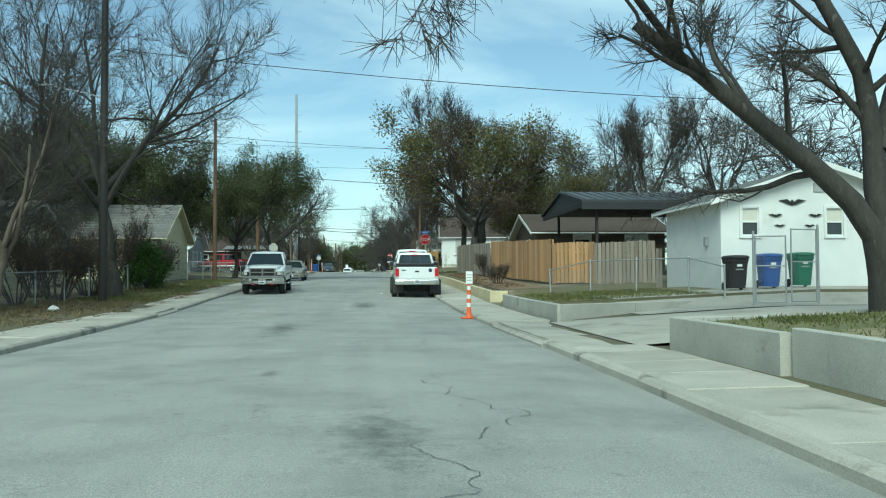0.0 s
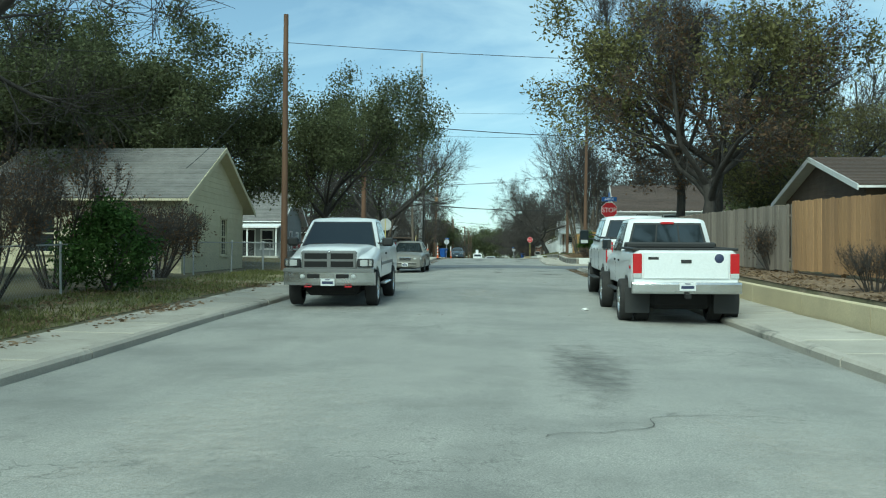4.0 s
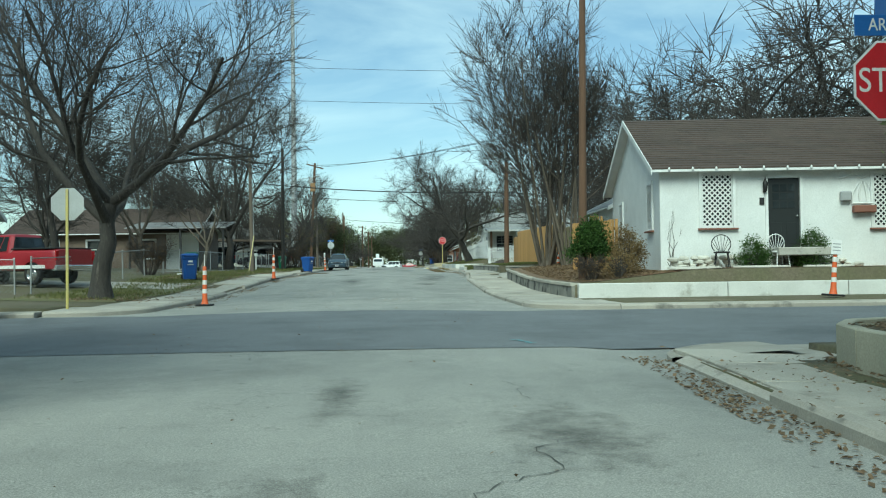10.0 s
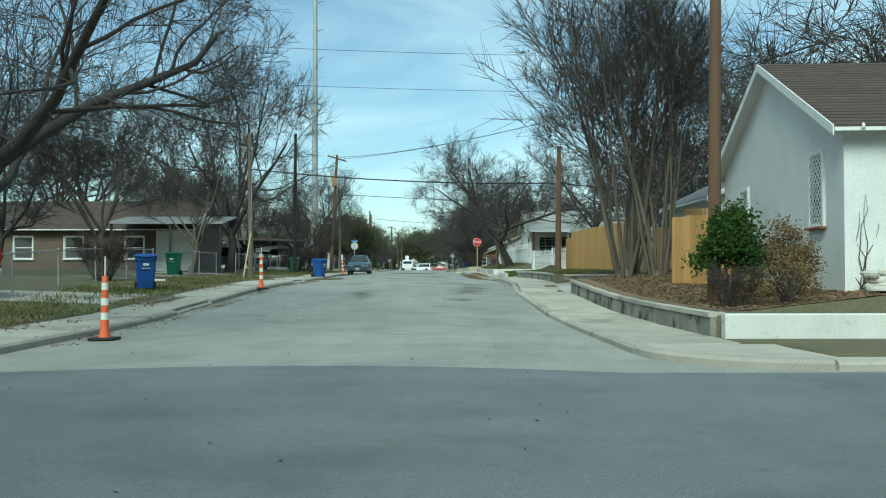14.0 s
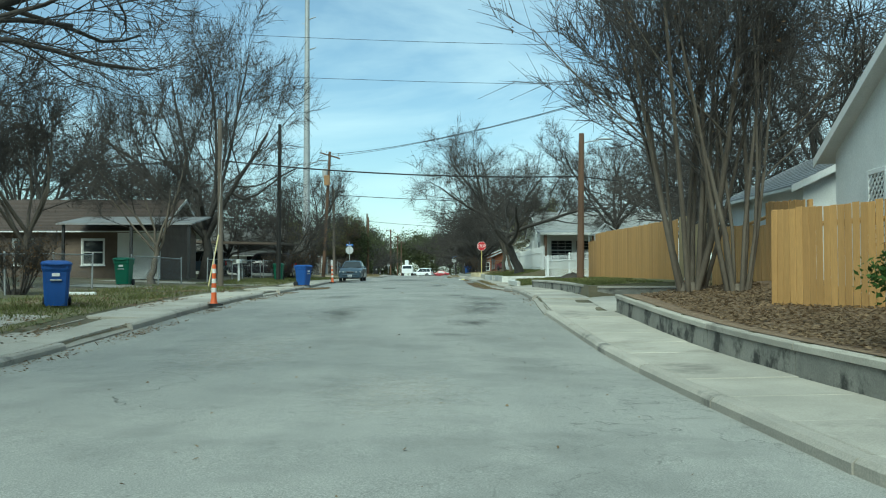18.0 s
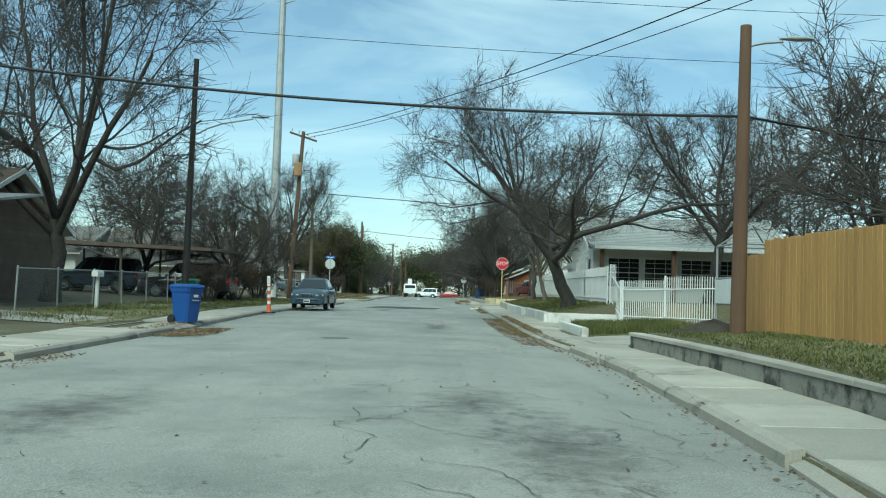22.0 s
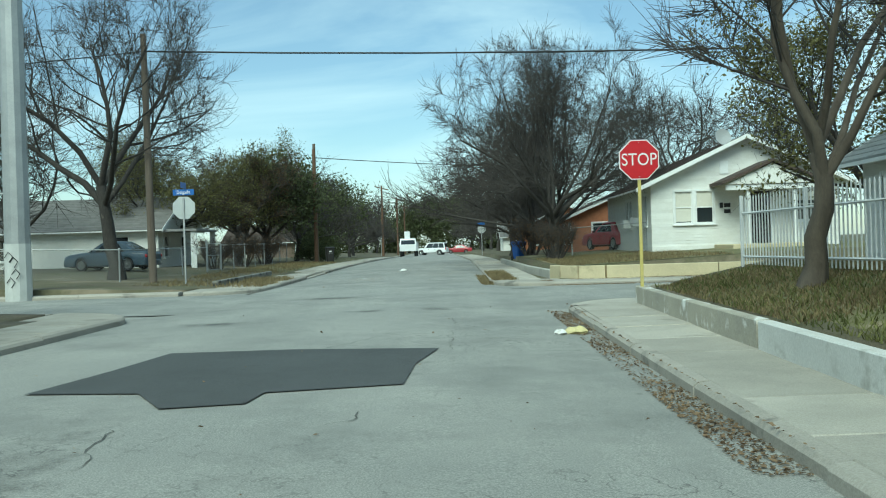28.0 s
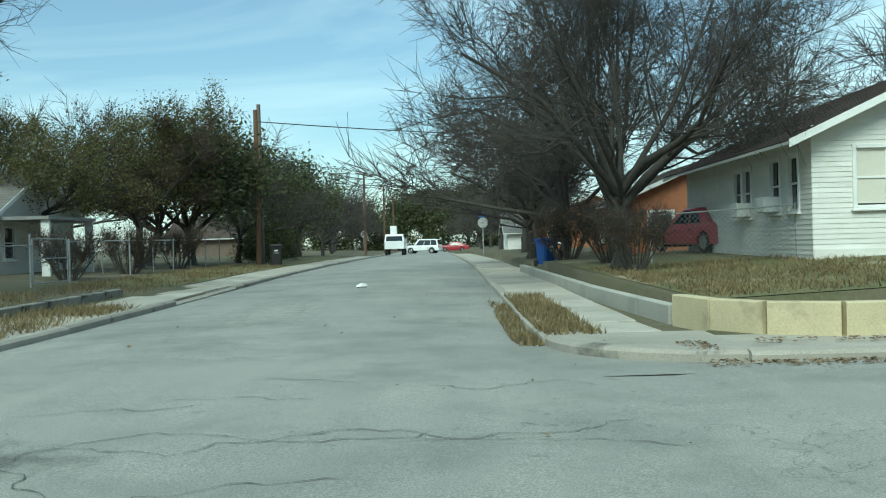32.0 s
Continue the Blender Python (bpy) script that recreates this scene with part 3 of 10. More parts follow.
c_one = corner("kerb_corner_1", kr(70.5) + 1.7, 70.5, 1.7, 180, 90, "low rounded kerb corner with leaf litter beside a stop sign", 0.35)
part("corner_slab", Mesh().box((kr(70.5) + 0.98, 70.2, gz(70.2) - 0.02), (1.6, 1.5, 0.12), b=0.01), M_CONC, c_one)
corner("kerb_corner_2", kr(82) + 2.0, 82.0, 2.0, 180, 270, "rounded worn kerb corner by a white painted wall")
corner("kerb_corner_3", kl(70.2) - 2.0, 70.2, 2.0, 0, 90, "rounded concrete kerb corner")
corner("kerb_corner_4", kl(82) - 2.0, 82.0, 2.0, 0, -90, "rounded concrete kerb corner by a bare tree")
c_five = corner("kerb_corner_5", kr(155) + 1.6, 155.1, 1.6, 180, 90, "rounded pale kerb corner with leaves in the gutter")
part("corner_slab", Mesh().box((kr(155) + 0.95, 154.95, gz(154.95) + 0.03), (1.5, 1.2, 0.12), b=0.01), M_CONC, c_five)
corner("kerb_corner_6", kr(166.4) + 2.0, 166.4, 2.0, 180, 270, "overgrown kerb corner with dry grass")
corner("kerb_corner_7", kl(154.9) - 2.0, 154.9, 2.0, 0, 90, "kerb corner with a strip of dry grass")
corner("kerb_corner_8", kl(166.4) - 2.0, 166.4, 2.0, 0, -90, "rounded concrete kerb corner")
for c, mt in ((C1, M_ROAD), (C2, M_ROAD)):
    fill = Mesh()
    for x0, x1 in ((kl(c[0]) - 2.3, kl(c[0]) + 0.1), (kr(c[1]) - 0.1, kr(c[0]) + 2.3)):
        for y0, y1 in ((c[0] - 2.2, c[0] + 0.5), (c[1] - 0.5, c[1] + 2.3)):
            lo, hi = (x1, x0) if x0 < 0 else (x0, x1)
            lev = {lo: -0.04, lo + (hi - lo) * 0.1: -0.038, hi: -0.02}
            xs = sorted(lev)
            for xa, xb in zip(xs, xs[1:]):
                fill.add([(x, y, gz(y) + lev[x]) for x, y in ((xa, y0), (xb, y0), (xb, y1), (xa, y1))], [(0, 1, 2, 3)])
    tagged(part("road_corner", fill, mt), "worn grey asphalt at the street corners", "road", kind="structure")


def cross_kerb(name, x0, x1, y, face, label):
    """Kerb along a cross street; face is the side that looks to the street."""
    t = thing(name, (0, 0, 0), label, "kerb", kind="structure")
    n = max(1, round(abs(x1 - x0) / 3))
    for i in range(n):
        x = x0 + (x1 - x0) * (i + 0.5) / n
        m = pose(x, y, gz(y), 0, 0, 90 if face > 0 else -90)
        shared("kerb_stone", kerb_me, t, m @ Matrix.Diagonal((1, abs(x1 - x0) / n / 2.985, 1, 1)))
        shared("paving_slab", slab_me, t, pose(x, y - face * -0.85, gz(y) + 0.105) @ Matrix.Diagonal((abs(x1 - x0) / n / 1.37, 0.95, 1, 1)))


part("corner_slab", Mesh().box((7.75, 70.9, gz(70.9) - 0.035), (3.9, 2.2, 0.12), b=0.01), M_CONC, c_one)
cross_kerb("kerb_cross_1", 9.9, 60, C1[0] - 0.1, -1, "concrete kerb of the cross street")
cross_kerb("kerb_cross_2", kr(82) + 2.0, 60, C1[1] + 0.2, 1, "worn kerb of the cross street")
cross_kerb("kerb_cross_3", kl(70) - 2.1, -60, C1[0] - 0.1, -1, "concrete kerb of the cross street")
cross_kerb("kerb_cross_4", kl(82) - 2.1, -60, C1[1] + 0.1, 1, "concrete kerb of the cross street")
cross_kerb("kerb_cross_5", kr(155) + 2.0, 60, C2[0] - 0.1, -1, "concrete kerb of the far cross street")
cross_kerb("kerb_cross_6", kr(167) + 2.0, 60, C2[1] + 0.1, 1, "concrete kerb of the far cross street")
cross_kerb("kerb_cross_7", kl(155) - 2.1, -60, C2[0] - 0.1, -1, "concrete kerb of the far cross street")
cross_kerb("kerb_cross_8", kl(167) - 2.1, -60, C2[1] + 0.1, 1, "concrete kerb of the far cross street")


# ---- low garden walls ----
def garden_wall(name, pts, h, mat_, label, thick=0.16, cap=0.0, cap_mat=None):
    """A low wall along a line, in cast lengths, its foot and top following the ground."""
    t = thing(name, (0, 0, 0), label, "garden wall", kind="structure")
    def strip(half, lo, hi, nm, mt):
        for (x0, y0), (x1, y1) in zip(pts, pts[1:]):
            L = math.hypot(x1 - x0, y1 - y0)
            n = max(1, round(L / 3.2))
            nx, ny = -(y1 - y0) / L * half, (x1 - x0) / L * half
            for i in range(n):
                me = Mesh()
                rows = []
                for f in (i / n + 0.004 / n, (i + 0.5) / n, (i + 1) / n - 0.004 / n):
                    x, y = x0 + (x1 - x0) * f, y0 + (y1 - y0) * f
                    z = gz(y)
                    e = 0.015
                    rows.append([(x + nx, y + ny, z + lo), (x + nx, y + ny, z + hi - e), (x + nx * (1 - e / half), y + ny * (1 - e / half), z + hi),
                                 (x - nx * (1 - e / half), y - ny * (1 - e / half), z + hi), (x - nx, y - ny, z + hi - e), (x - nx, y - ny, z + lo)])
                me.loft(rows, False)
                part(nm, me, mt, t)
    strip(thick / 2, -0.2, h - cap, "wall_length", mat_)
    if cap:
        strip(thick / 2 + 0.03, h - cap + 0.002, h, "coping", cap_mat or M_CONC)
    return t


garden_wall("garden_wall_1", [(7.75, -20), (7.52, 10.8)], 0.66, M_WALLC, "low smooth grey concrete retaining wall")
garden_wall("garden_wall_2", [(7.4, 10.85), (7.33, 14.85), (11.0, 15.5)], 0.60, M_WALLC, "low grey concrete retaining wall by a driveway")
garden_wall("garden_wall_3", [(6.9, 31.3), (7.11, 23.0), (11.6, 25.4)], 0.52, M_WALLC, "low grey concrete retaining wall round a lawn")
garden_wall("garden_wall_4", [(7.5, 34.65), (6.9, 34.7), (6.2, 58.8)], 0.5, M_WALLYEL, "low cream-yellow painted retaining wall")
garden_wall("garden_wall_5", [(6.42, 60.5), (6.45, 68.7), (6.58, 69.4), (6.95, 69.95), (7.7, 70.2), (18.6, 70.4)], 0.52, M_WALLCREAM, "low grey concrete retaining wall beneath a stop sign")
garden_wall("garden_wall_6", [(6.1, 83.3), (5.85, 96.7)], 0.50, M_WALLDARK, "low mouldy concrete retaining wall with a pale coping", 0.2, 0.09, M_CONC)
garden_wall("garden_wall_7", [(6.12, 83.1), (10.1, 83.12), (16.6, 83.15)], 0.48, M_WALLWH, "low whitewashed retaining wall on the corner", 0.2)
garden_wall("garden_wall_8", [(9.6, 102.4), (6.3, 102.5), (5.82, 115.3)], 0.42, M_WALLDARK, "low stained concrete retaining wall below a wooden fence", 0.2, 0.07, M_CONC)
garden_wall("garden_wall_9", [(5.58, 120.5), (5.5, 124.9)], 0.30, M_WALLWH, "low white painted garden wall", 0.18)
garden_wall("garden_wall_10", [(8.8, 128.3), (5.4, 128.2), (5.47, 136.4)], 0.44, M_WALLWH, "low white painted garden wall below a lawn", 0.18)
garden_wall("garden_wall_15", [(6.2, 137.5), (5.35, 137.4), (5.41, 148.0)], 0.44, M_WALLWH, "low white painted garden wall below a lawn", 0.18)
garden_wall("garden_wall_11", [(5.43, 148.1), (5.4, 155.2), (6.7, 156.0), (14.2, 156.1)], 0.44, M_FLAKE, "low flaking concrete garden wall below a stop sign", 0.18)
garden_wall("garden_wall_12", [(4.98, 167.5), (5.2, 166.5), (5.65, 165.85), (6.4, 165.5), (20, 165.3)], 0.5, M_WALLYEL, "low rounded cream-yellow painted garden wall", 0.2)
garden_wall("garden_wall_13", [(4.97, 167.7), (4.85, 169.4), (4.6, 173.1), (4.2, 186)], 0.34, M_WALLC, "low grey concrete garden wall", 0.18)
garden_wall("garden_wall_14", [(-6.2, 167.6), (-6.35, 177)], 0.30, M_WALLDARK, "low dark stained concrete edging", 0.2)

# lawns, mulch and drives laid over the ground
def patch(name, xs, ys, mat_, label, category, lift=0.012, kind="structure", jag=0.25):
    def h(x, y):
        return lawn(x, y) + lift
    n = max(2, int((ys[1] - ys[0]) / 0.8))
    rows = []
    me = Mesh()
    K = 8
    rr = random.Random(name)
    vs = []
    for j in range(n + 1):
        y = ys[0] + 0.03 + (ys[1] - ys[0] - 0.06) * j / n
        a, b = xs[0] + rr.uniform(0, jag), xs[1] - rr.uniform(0, jag)
        for i in range(K + 1):
            x = warp(a + (b - a) * i / K, y)
            vs.append((x, y, h(x, y)))
    fs = [(j * (K + 1) + i, j * (K + 1) + i + 1, (j + 1) * (K + 1) + i + 1, (j + 1) * (K + 1) + i) for j in range(n) for i in range(K)]
    me.add(vs, fs, True)
    return tagged(part(name, me, mat_), label, category, kind=kind)


patch("lawn_1", (6.25, 12), (-20, 14.75), M_LAWN, "patchy olive winter lawn behind a low wall", "lawn", jag=0)
patch("lawn_2", (6.25, 12), (25.5, 31.2), M_LAWN, "patchy green winter lawn", "lawn", jag=0)
patch("lawn_3", (5.95, 16), (60.8, 69.25), M_LAWN, "sparse winter lawn with fallen leaves", "lawn", jag=0)
patch("lawn_4", (6.2, 9.2), (102.7, 115.2), M_LAWN, "thin green grass below a wooden fence", "lawn", jag=0)
patch("lawn_5", (5.4, 9.3), (120.6, 124.8), M_LAWN, "bright green grass behind a low white wall", "lawn", jag=0)
patch("lawn_6", (5.4, 9.3), (128.5, 155.0), M_LAWN, "patchy green and brown lawn below a white fence", "lawn", jag=0)
patch("lawn_7", (6.45, 22), (167.0, 185), M_LAWN, "dry brown winter lawn before a white house", "lawn", jag=0)
patch("lawn_8", (-8.4, -5.3), (34, 57), M_LAWN, "green strip of grass beside the pavement", "lawn")
patch("lawn_9", (-9.0, -5.3), (84, 103), M_LAWN, "patchy green verge with bare soil", "lawn")
patch("lawn_10", (-9.0, -5.3), (117, 152), M_LAWN, "patchy green verge beside the pavement", "lawn")
patch("lawn_11", (-8.6, -5.3), (181, 230), M_LAWN, "dry verge beside the pavement", "lawn")
patch("mulch_1", (5.75, 9.3), (83.4, 96.6), M_MULCH, "brown leaf mulch under crape myrtles", "mulch", jag=0)
patch("drive_1", (5.55, 16), (15.5, 22.7), M_CONC, "pale concrete driveway", "driveway", 0.02, jag=0)
patch("drive_8", (8.0, 20), (23.0, 28.3), M_CONC, "pale concrete yard behind chain-link gates", "driveway", 0.02, jag=0)
patch("mulch_2", (6.2, 8.0), (35, 57), M_MULCH, "dry leaves and dead stems behind a low wall", "mulch", jag=0)
patch("drive_2", (5.55, 9.2), (96.9, 102.2), M_CONC, "pale concrete driveway up to a gate", "driveway", 0.02, jag=0)
patch("drive_3", (4.95, 9.0), (115.6, 120.3), M_CONC, "cracked concrete driveway", "driveway", 0.02, jag=0)
patch("drive_4", (5.4, 8.8), (125.0, 128.0), M_CONC, "concrete garden path between white walls", "path", 0.02, jag=0)
patch("drive_5", (-11, -5.2), (107, 110), M_CONC, "pale concrete driveway", "driveway", 0.02, jag=0)
patch("drive_6", (-13, -5.2), (117, 121), M_CONC, "pale concrete driveway", "driveway", 0.02, jag=0)
patch("drive_7", (-12, -5.2), (92.2, 95.4), M_CONC, "pale concrete driveway", "driveway", 0.02, jag=0)

# repair patch, manhole, tyre marks and long cracks in the street
def blot(name, pts, mat_, label, category, lift=0.012):
    n = len(pts)
    c = (sum(p[0] for p in pts) / n, sum(p[1] for p in pts) / n)
    me = Mesh()
    K = 6
    for i in range(n):
        a, b = pts[i], pts[(i + 1) % n]
        for k in range(K):
            q = []
            for (px, py), f in ((a, k / K), (b, k / K), (b, (k + 1) / K), (a, (k + 1) / K)):
                x, y = c[0] + (px - c[0]) * f, c[1] + (py - c[1]) * f
                q.append((x, y, crown(x, y) + lift))
            me.add(q[1:] if k == 0 else q, [(0, 1, 2) if k == 0 else (0, 3, 2, 1)], True)
    ob = part(name, me, mat_)
    bm = bmesh.new()
    bm.from_mesh(ob.data)
    bmesh.ops.remove_doubles(bm, verts=bm.verts, dist=0.0005)
    bmesh.ops.recalc_face_normals(bm, faces=bm.faces)
    if sum(f.normal.z for f in bm.faces) < 0:
        bmesh.ops.reverse_faces(bm, faces=bm.faces)
    bm.to_mesh(ob.data)
    bm.free()
    return tagged(ob, label, category, kind="structure")


blot("asphalt_patch", [(-2.6, 146.7), (-1.35, 146.5), (-0.85, 145.6), (-0.1, 145.75), (-0.05, 146.35), (1.3, 146.7), (1.35, 148.2), (1.6, 149.7), (-0.4, 149.9), (-2.1, 149.9), (-2.3, 148.3)],
     M_PATCH, "irregular dark asphalt repair patch", "road patch", 0.014)

# ---- trees ----
def batch_tubes(paths, rads, n):
    """Open tubes over many paths of one length, as arrays."""
    P = np.asarray(paths, float)
    Rr = np.asarray(rads, float)
    B, K, _ = P.shape
    T = np.gradient(P, axis=1)
    T /= np.linalg.norm(T, axis=2, keepdims=True) + 1e-9
    ref = np.where(np.abs(T[:, :1, 2:3]) > 0.85, np.array([1.0, 0.1, 0]), np.array([0, 0.1, 1.0]))
    U = np.cross(T, np.broadcast_to(ref, T.shape))
    U /= np.linalg.norm(U, axis=2, keepdims=True) + 1e-9
    W = np.cross(T, U)
    a = np.arange(n) * 2 * np.pi / n
    V = P[:, :, None] + Rr[:, :, None, None] * (np.cos(a)[None, None, :, None] * U[:, :, None] + np.sin(a)[None, None, :, None] * W[:, :, None])
    idx = np.arange(B * K * n).reshape(B, K, n)
    a0, a1 = idx[:, :-1], idx[:, 1:]
    F = np.stack([a0, a1, np.roll(a1, -1, 2), np.roll(a0, -1, 2)], -1).reshape(-1, 4)
    return V.reshape(-1, 3), F


def from_arrays(name, V, F, mt, smooth=True):
    me = bpy.data.meshes.new(name)
    me.vertices.add(len(V))
    me.vertices.foreach_set("co", np.ascontiguousarray(V, dtype=np.float32).ravel())
    k = F.shape[1]
    me.loops.add(F.size)
    me.loops.foreach_set("vertex_index", np.ascontiguousarray(F, dtype=np.int32).ravel())
    me.polygons.add(len(F))
    me.polygons.foreach_set("loop_start", np.arange(0, F.size, k, dtype=np.int32))
    me.materials.append(mt)
    me.update(calc_edges=True)
    me.polygons.foreach_set("use_smooth", np.full(len(F), smooth))
    return me


class Grow:
    """Grows limbs from given first paths."""

    def __init__(self, seed, child=(6, 5, 4, 3), ratio=0.62, angle=42, wobble=0.16, up=0.12, thin=0.46, twig=0.006, droop=0.0, first=0.3, minlen=0.18, twigs=3, twig_len=0.5):
        self.r = random.Random(seed)
        self.child, self.ratio, self.angle, self.wobble, self.up = child, ratio, angle, wobble, up
        self.thin, self.twig, self.droop, self.first, self.minlen = thin, twig, droop, first, minlen
        self.limb, self.fine, self.tips = [], [], []
        self.twigs, self.twig_len = twigs, twig_len

    def path(self, p, d, length, lvl):
        r, pts = self.r, [p]
        K = 6
        d = d.normalized()
        up = self.up if lvl < 4 else self.up - self.droop
        for i in range(K - 1):
            d = (d + Vector((r.gauss(0, 1), r.gauss(0, 1), r.gauss(0, 0.8))) * self.wobble + Vector((0, 0, up))).normalized()
            if d.z < 0.1 and p.z < 2.6:
                d = Vector((d.x, d.y, 0.12 + 0.25 * r.random())).normalized()
            p = p + d * (length / (K - 1))
            pts.append(p)
        return pts, d

    def limb_from(self, pts, r0, r1, lvl):
        """Adds a path as a limb, and its children."""
        K = len(pts)
        rads = [r0 + (r1 - r0) * i / (K - 1) for i in range(K)]
        (self.limb if r0 > 0.022 else self.fine).append((pts, rads))
        if lvl >= len(self.child):
            self.tips.append((pts[-1], (pts[-1] - pts[-2]).normalized()))
            self.tips.append((pts[K // 2], (pts[-1] - pts[-2]).normalized()))
            return
        r = self.r
        n = self.child[lvl]
        length = sum((pts[i + 1] - pts[i]).length for i in range(K - 1))
        for i in range(n):
            f = self.first + (1 - self.first) * (i + r.uniform(0.2, 0.95)) / n
            f = min(f, 0.999)
            x = f * (K - 1)
            k = min(int(x), K - 2)
            p = pts[k].lerp(pts[k + 1], x - k)
            d = (pts[k + 1] - pts[k]).normalized()
            side = d.cross(Vector((r.gauss(0, 1), r.gauss(0, 1), r.gauss(0, 1))))
            if side.length < 1e-3:
                continue
            side.normalize()
            a = radians(self.angle * r.uniform(0.6, 1.3)) * (0.55 if i == n - 1 else 1)
            nd = d * math.cos(a) + side * math.sin(a)
            ln = max(length * self.ratio * r.uniform(0.65, 1.15) * (1.15 - 0.45 * f), self.minlen)
            rr = max((r0 + (r1 - r0) * f) * self.thin * r.uniform(0.8, 1.1), self.twig)
            q, _ = self.path(p, nd, ln, lvl + 1)
            self.limb_from(q, rr, max(rr * 0.45, self.twig * 0.7), lvl + 1)

    def meshes(self, bark, twig_mat, n_limb=6, n_fine=3):
        out = []
        groups = {}
        for pts, rads in self.limb:
            groups.setdefault(len(pts), []).append((pts, rads))
        Vs, Fs, o = [], [], 0
        for K, g in groups.items():
            V, F = batch_tubes([[tuple(p) for p in a] for a, b in g], [b for a, b in g], n_limb)
            Vs.append(V)
            Fs.append(F + o)
            o += len(V)
        out.append(from_arrays("trunk", np.concatenate(Vs), np.concatenate(Fs), bark))
        Vs, Fs, o = [], [], 0
        if self.fine:
            sel = [0, 3, 5]
            V, F = batch_tubes([[tuple(a[i]) for i in sel] for a, b in self.fine], [[b[i] for i in sel] for a, b in self.fine], n_fine)
            Vs, Fs, o = [V], [F], len(V)
        if self.twigs and self.fine:
            rng = np.random.default_rng(len(self.fine))
            A = np.array([[tuple(q) for q in a] for a, b in self.fine])
            k = rng.integers(1, 5, (len(A), self.twigs))
            u = rng.uniform(0, 1, (len(A), self.twigs, 1))
            ii = np.arange(len(A))[:, None]
            P0 = A[ii, k] * (1 - u) + A[ii, k + 1] * u
            D = A[ii, k + 1] - A[ii, k]
            D /= np.linalg.norm(D, axis=2, keepdims=True) + 1e-9
            D = D + rng.normal(0, 0.55, D.shape) + np.array([0, 0, self.up * 1.5 - self.droop])
            D /= np.linalg.norm(D, axis=2, keepdims=True) + 1e-9
            Ln = self.twig_len * rng.uniform(0.45, 1.2, (len(A), self.twigs, 1))
            pts = np.stack([P0, P0 + D * Ln], 2).reshape(-1, 2, 3)
            rr = np.broadcast_to(np.array([self.twig * 0.9, self.twig * 0.4]), (len(pts), 2))
            V, F = batch_tubes(pts, rr, 3)
            Vs.append(V)
            Fs.append(F + o)
        if Vs:
            out.append(from_arrays("crown", np.concatenate(Vs), np.concatenate(Fs), twig_mat))
        return out


def leaves_mesh(name, pts, count, spread, size, mt, seed, flat=0.0, per=1):
    """Small pointed leaves scattered about points."""
    rng = np.random.default_rng(seed)
    pts = np.array([tuple(p) for p in pts])
    c = pts[rng.integers(0, len(pts), count)] + rng.normal(0, spread, (count, 3))
    d = rng.normal(0, 1, (count, 3))
    d[:, 2] *= 0.7
    d /= np.linalg.norm(d, axis=1, keepdims=True)
    e = np.cross(d, rng.normal(0, 1, (count, 3)))
    e /= np.linalg.norm(e, axis=1, keepdims=True)
    n = np.cross(d, e)
    s = size * rng.uniform(0.6, 1.3, (count, 1))
    V = np.stack([c - d * s * 0.5, c + e * s * 0.24 + n * s * 0.06, c + d * s * 0.5, c - e * s * 0.24 + n * s * 0.06], 1).reshape(-1, 3)
    F = np.arange(count * 4).reshape(-1, 4)
    return from_arrays(name, V, F, mt, False)


def leaf_mat(name, base, alt):
    m = mat(name, base, alt, scale=0.9, amount=0.5, rough=0.75, vary=0.45, island=True, spec=0.25)
    N, L = m.node_tree.nodes, m.node_tree.links
    p = N["Principled BSDF"]
    tr = N.new("ShaderNodeBsdfTranslucent")
    L.new(p.inputs["Base Color"].links[0].from_socket, tr.inputs["Color"])
    mx = N.new("ShaderNodeMixShader")
    mx.inputs[0].default_value = 0.42
    L.new(p.outputs["BSDF"], mx.inputs[1])
    L.new(tr.outputs["BSDF"], mx.inputs[2])
    L.new(mx.outputs["Shader"], N["Material Output"].inputs["Surface"])
    return m


M_OAK = leaf_mat("oak_leaves", (0.13, 0.145, 0.068), (0.08, 0.092, 0.044))
M_PRIVET = leaf_mat("privet_leaves", (0.20, 0.185, 0.075), (0.13, 0.125, 0.05))
M_SHRUB = leaf_mat("shrub_leaves", (0.075, 0.135, 0.03), (0.04, 0.08, 0.02))
M_DRYLEAF = leaf_mat("dry_leaves", (0.16, 0.105, 0.06), (0.10, 0.062, 0.035))
M_GRASSDRY = leaf_mat("dry_grass", (0.30, 0.225, 0.11), (0.20, 0.13, 0.06))
M_PALM = leaf_mat("palm_fronds", (0.28, 0.25, 0.10), (0.17, 0.18, 0.06))

KINDS = {}


def tree_kind(key, g, bark, twig_mat, leaves=None):
    KINDS[key] = (g.meshes(bark, twig_mat), leaves(g) if leaves else None)


def tree(name, key, at, label, turn=0.0, size=1.0, tall=1.0, category="tree", group="", z=None):
    x, y = at
    t = thing(name, (x, y, lawn(x, y) - 0.08 if z is None else z), label, category, group, turn)
    t.scale = (size, size, size * tall)
    ms, lv = KINDS[key]
    for me, nm in zip(ms, ("trunk", "crown")):
        new_ob = new(nm, me)
        new_ob.parent = t
    if lv is not None:
        o = new("leaves", lv)
        o.parent = t
    return t


def trunk_path(r, h, lean=(0, 0), bend=0.05, K=6):
    return [Vector((lean[0] * (i / (K - 1)) ** 1.3 + r.gauss(0, bend) * (i > 0), lean[1] * (i / (K - 1)) ** 1.3 + r.gauss(0, bend) * (i > 0), h * i / (K - 1))) for i in range(K)]


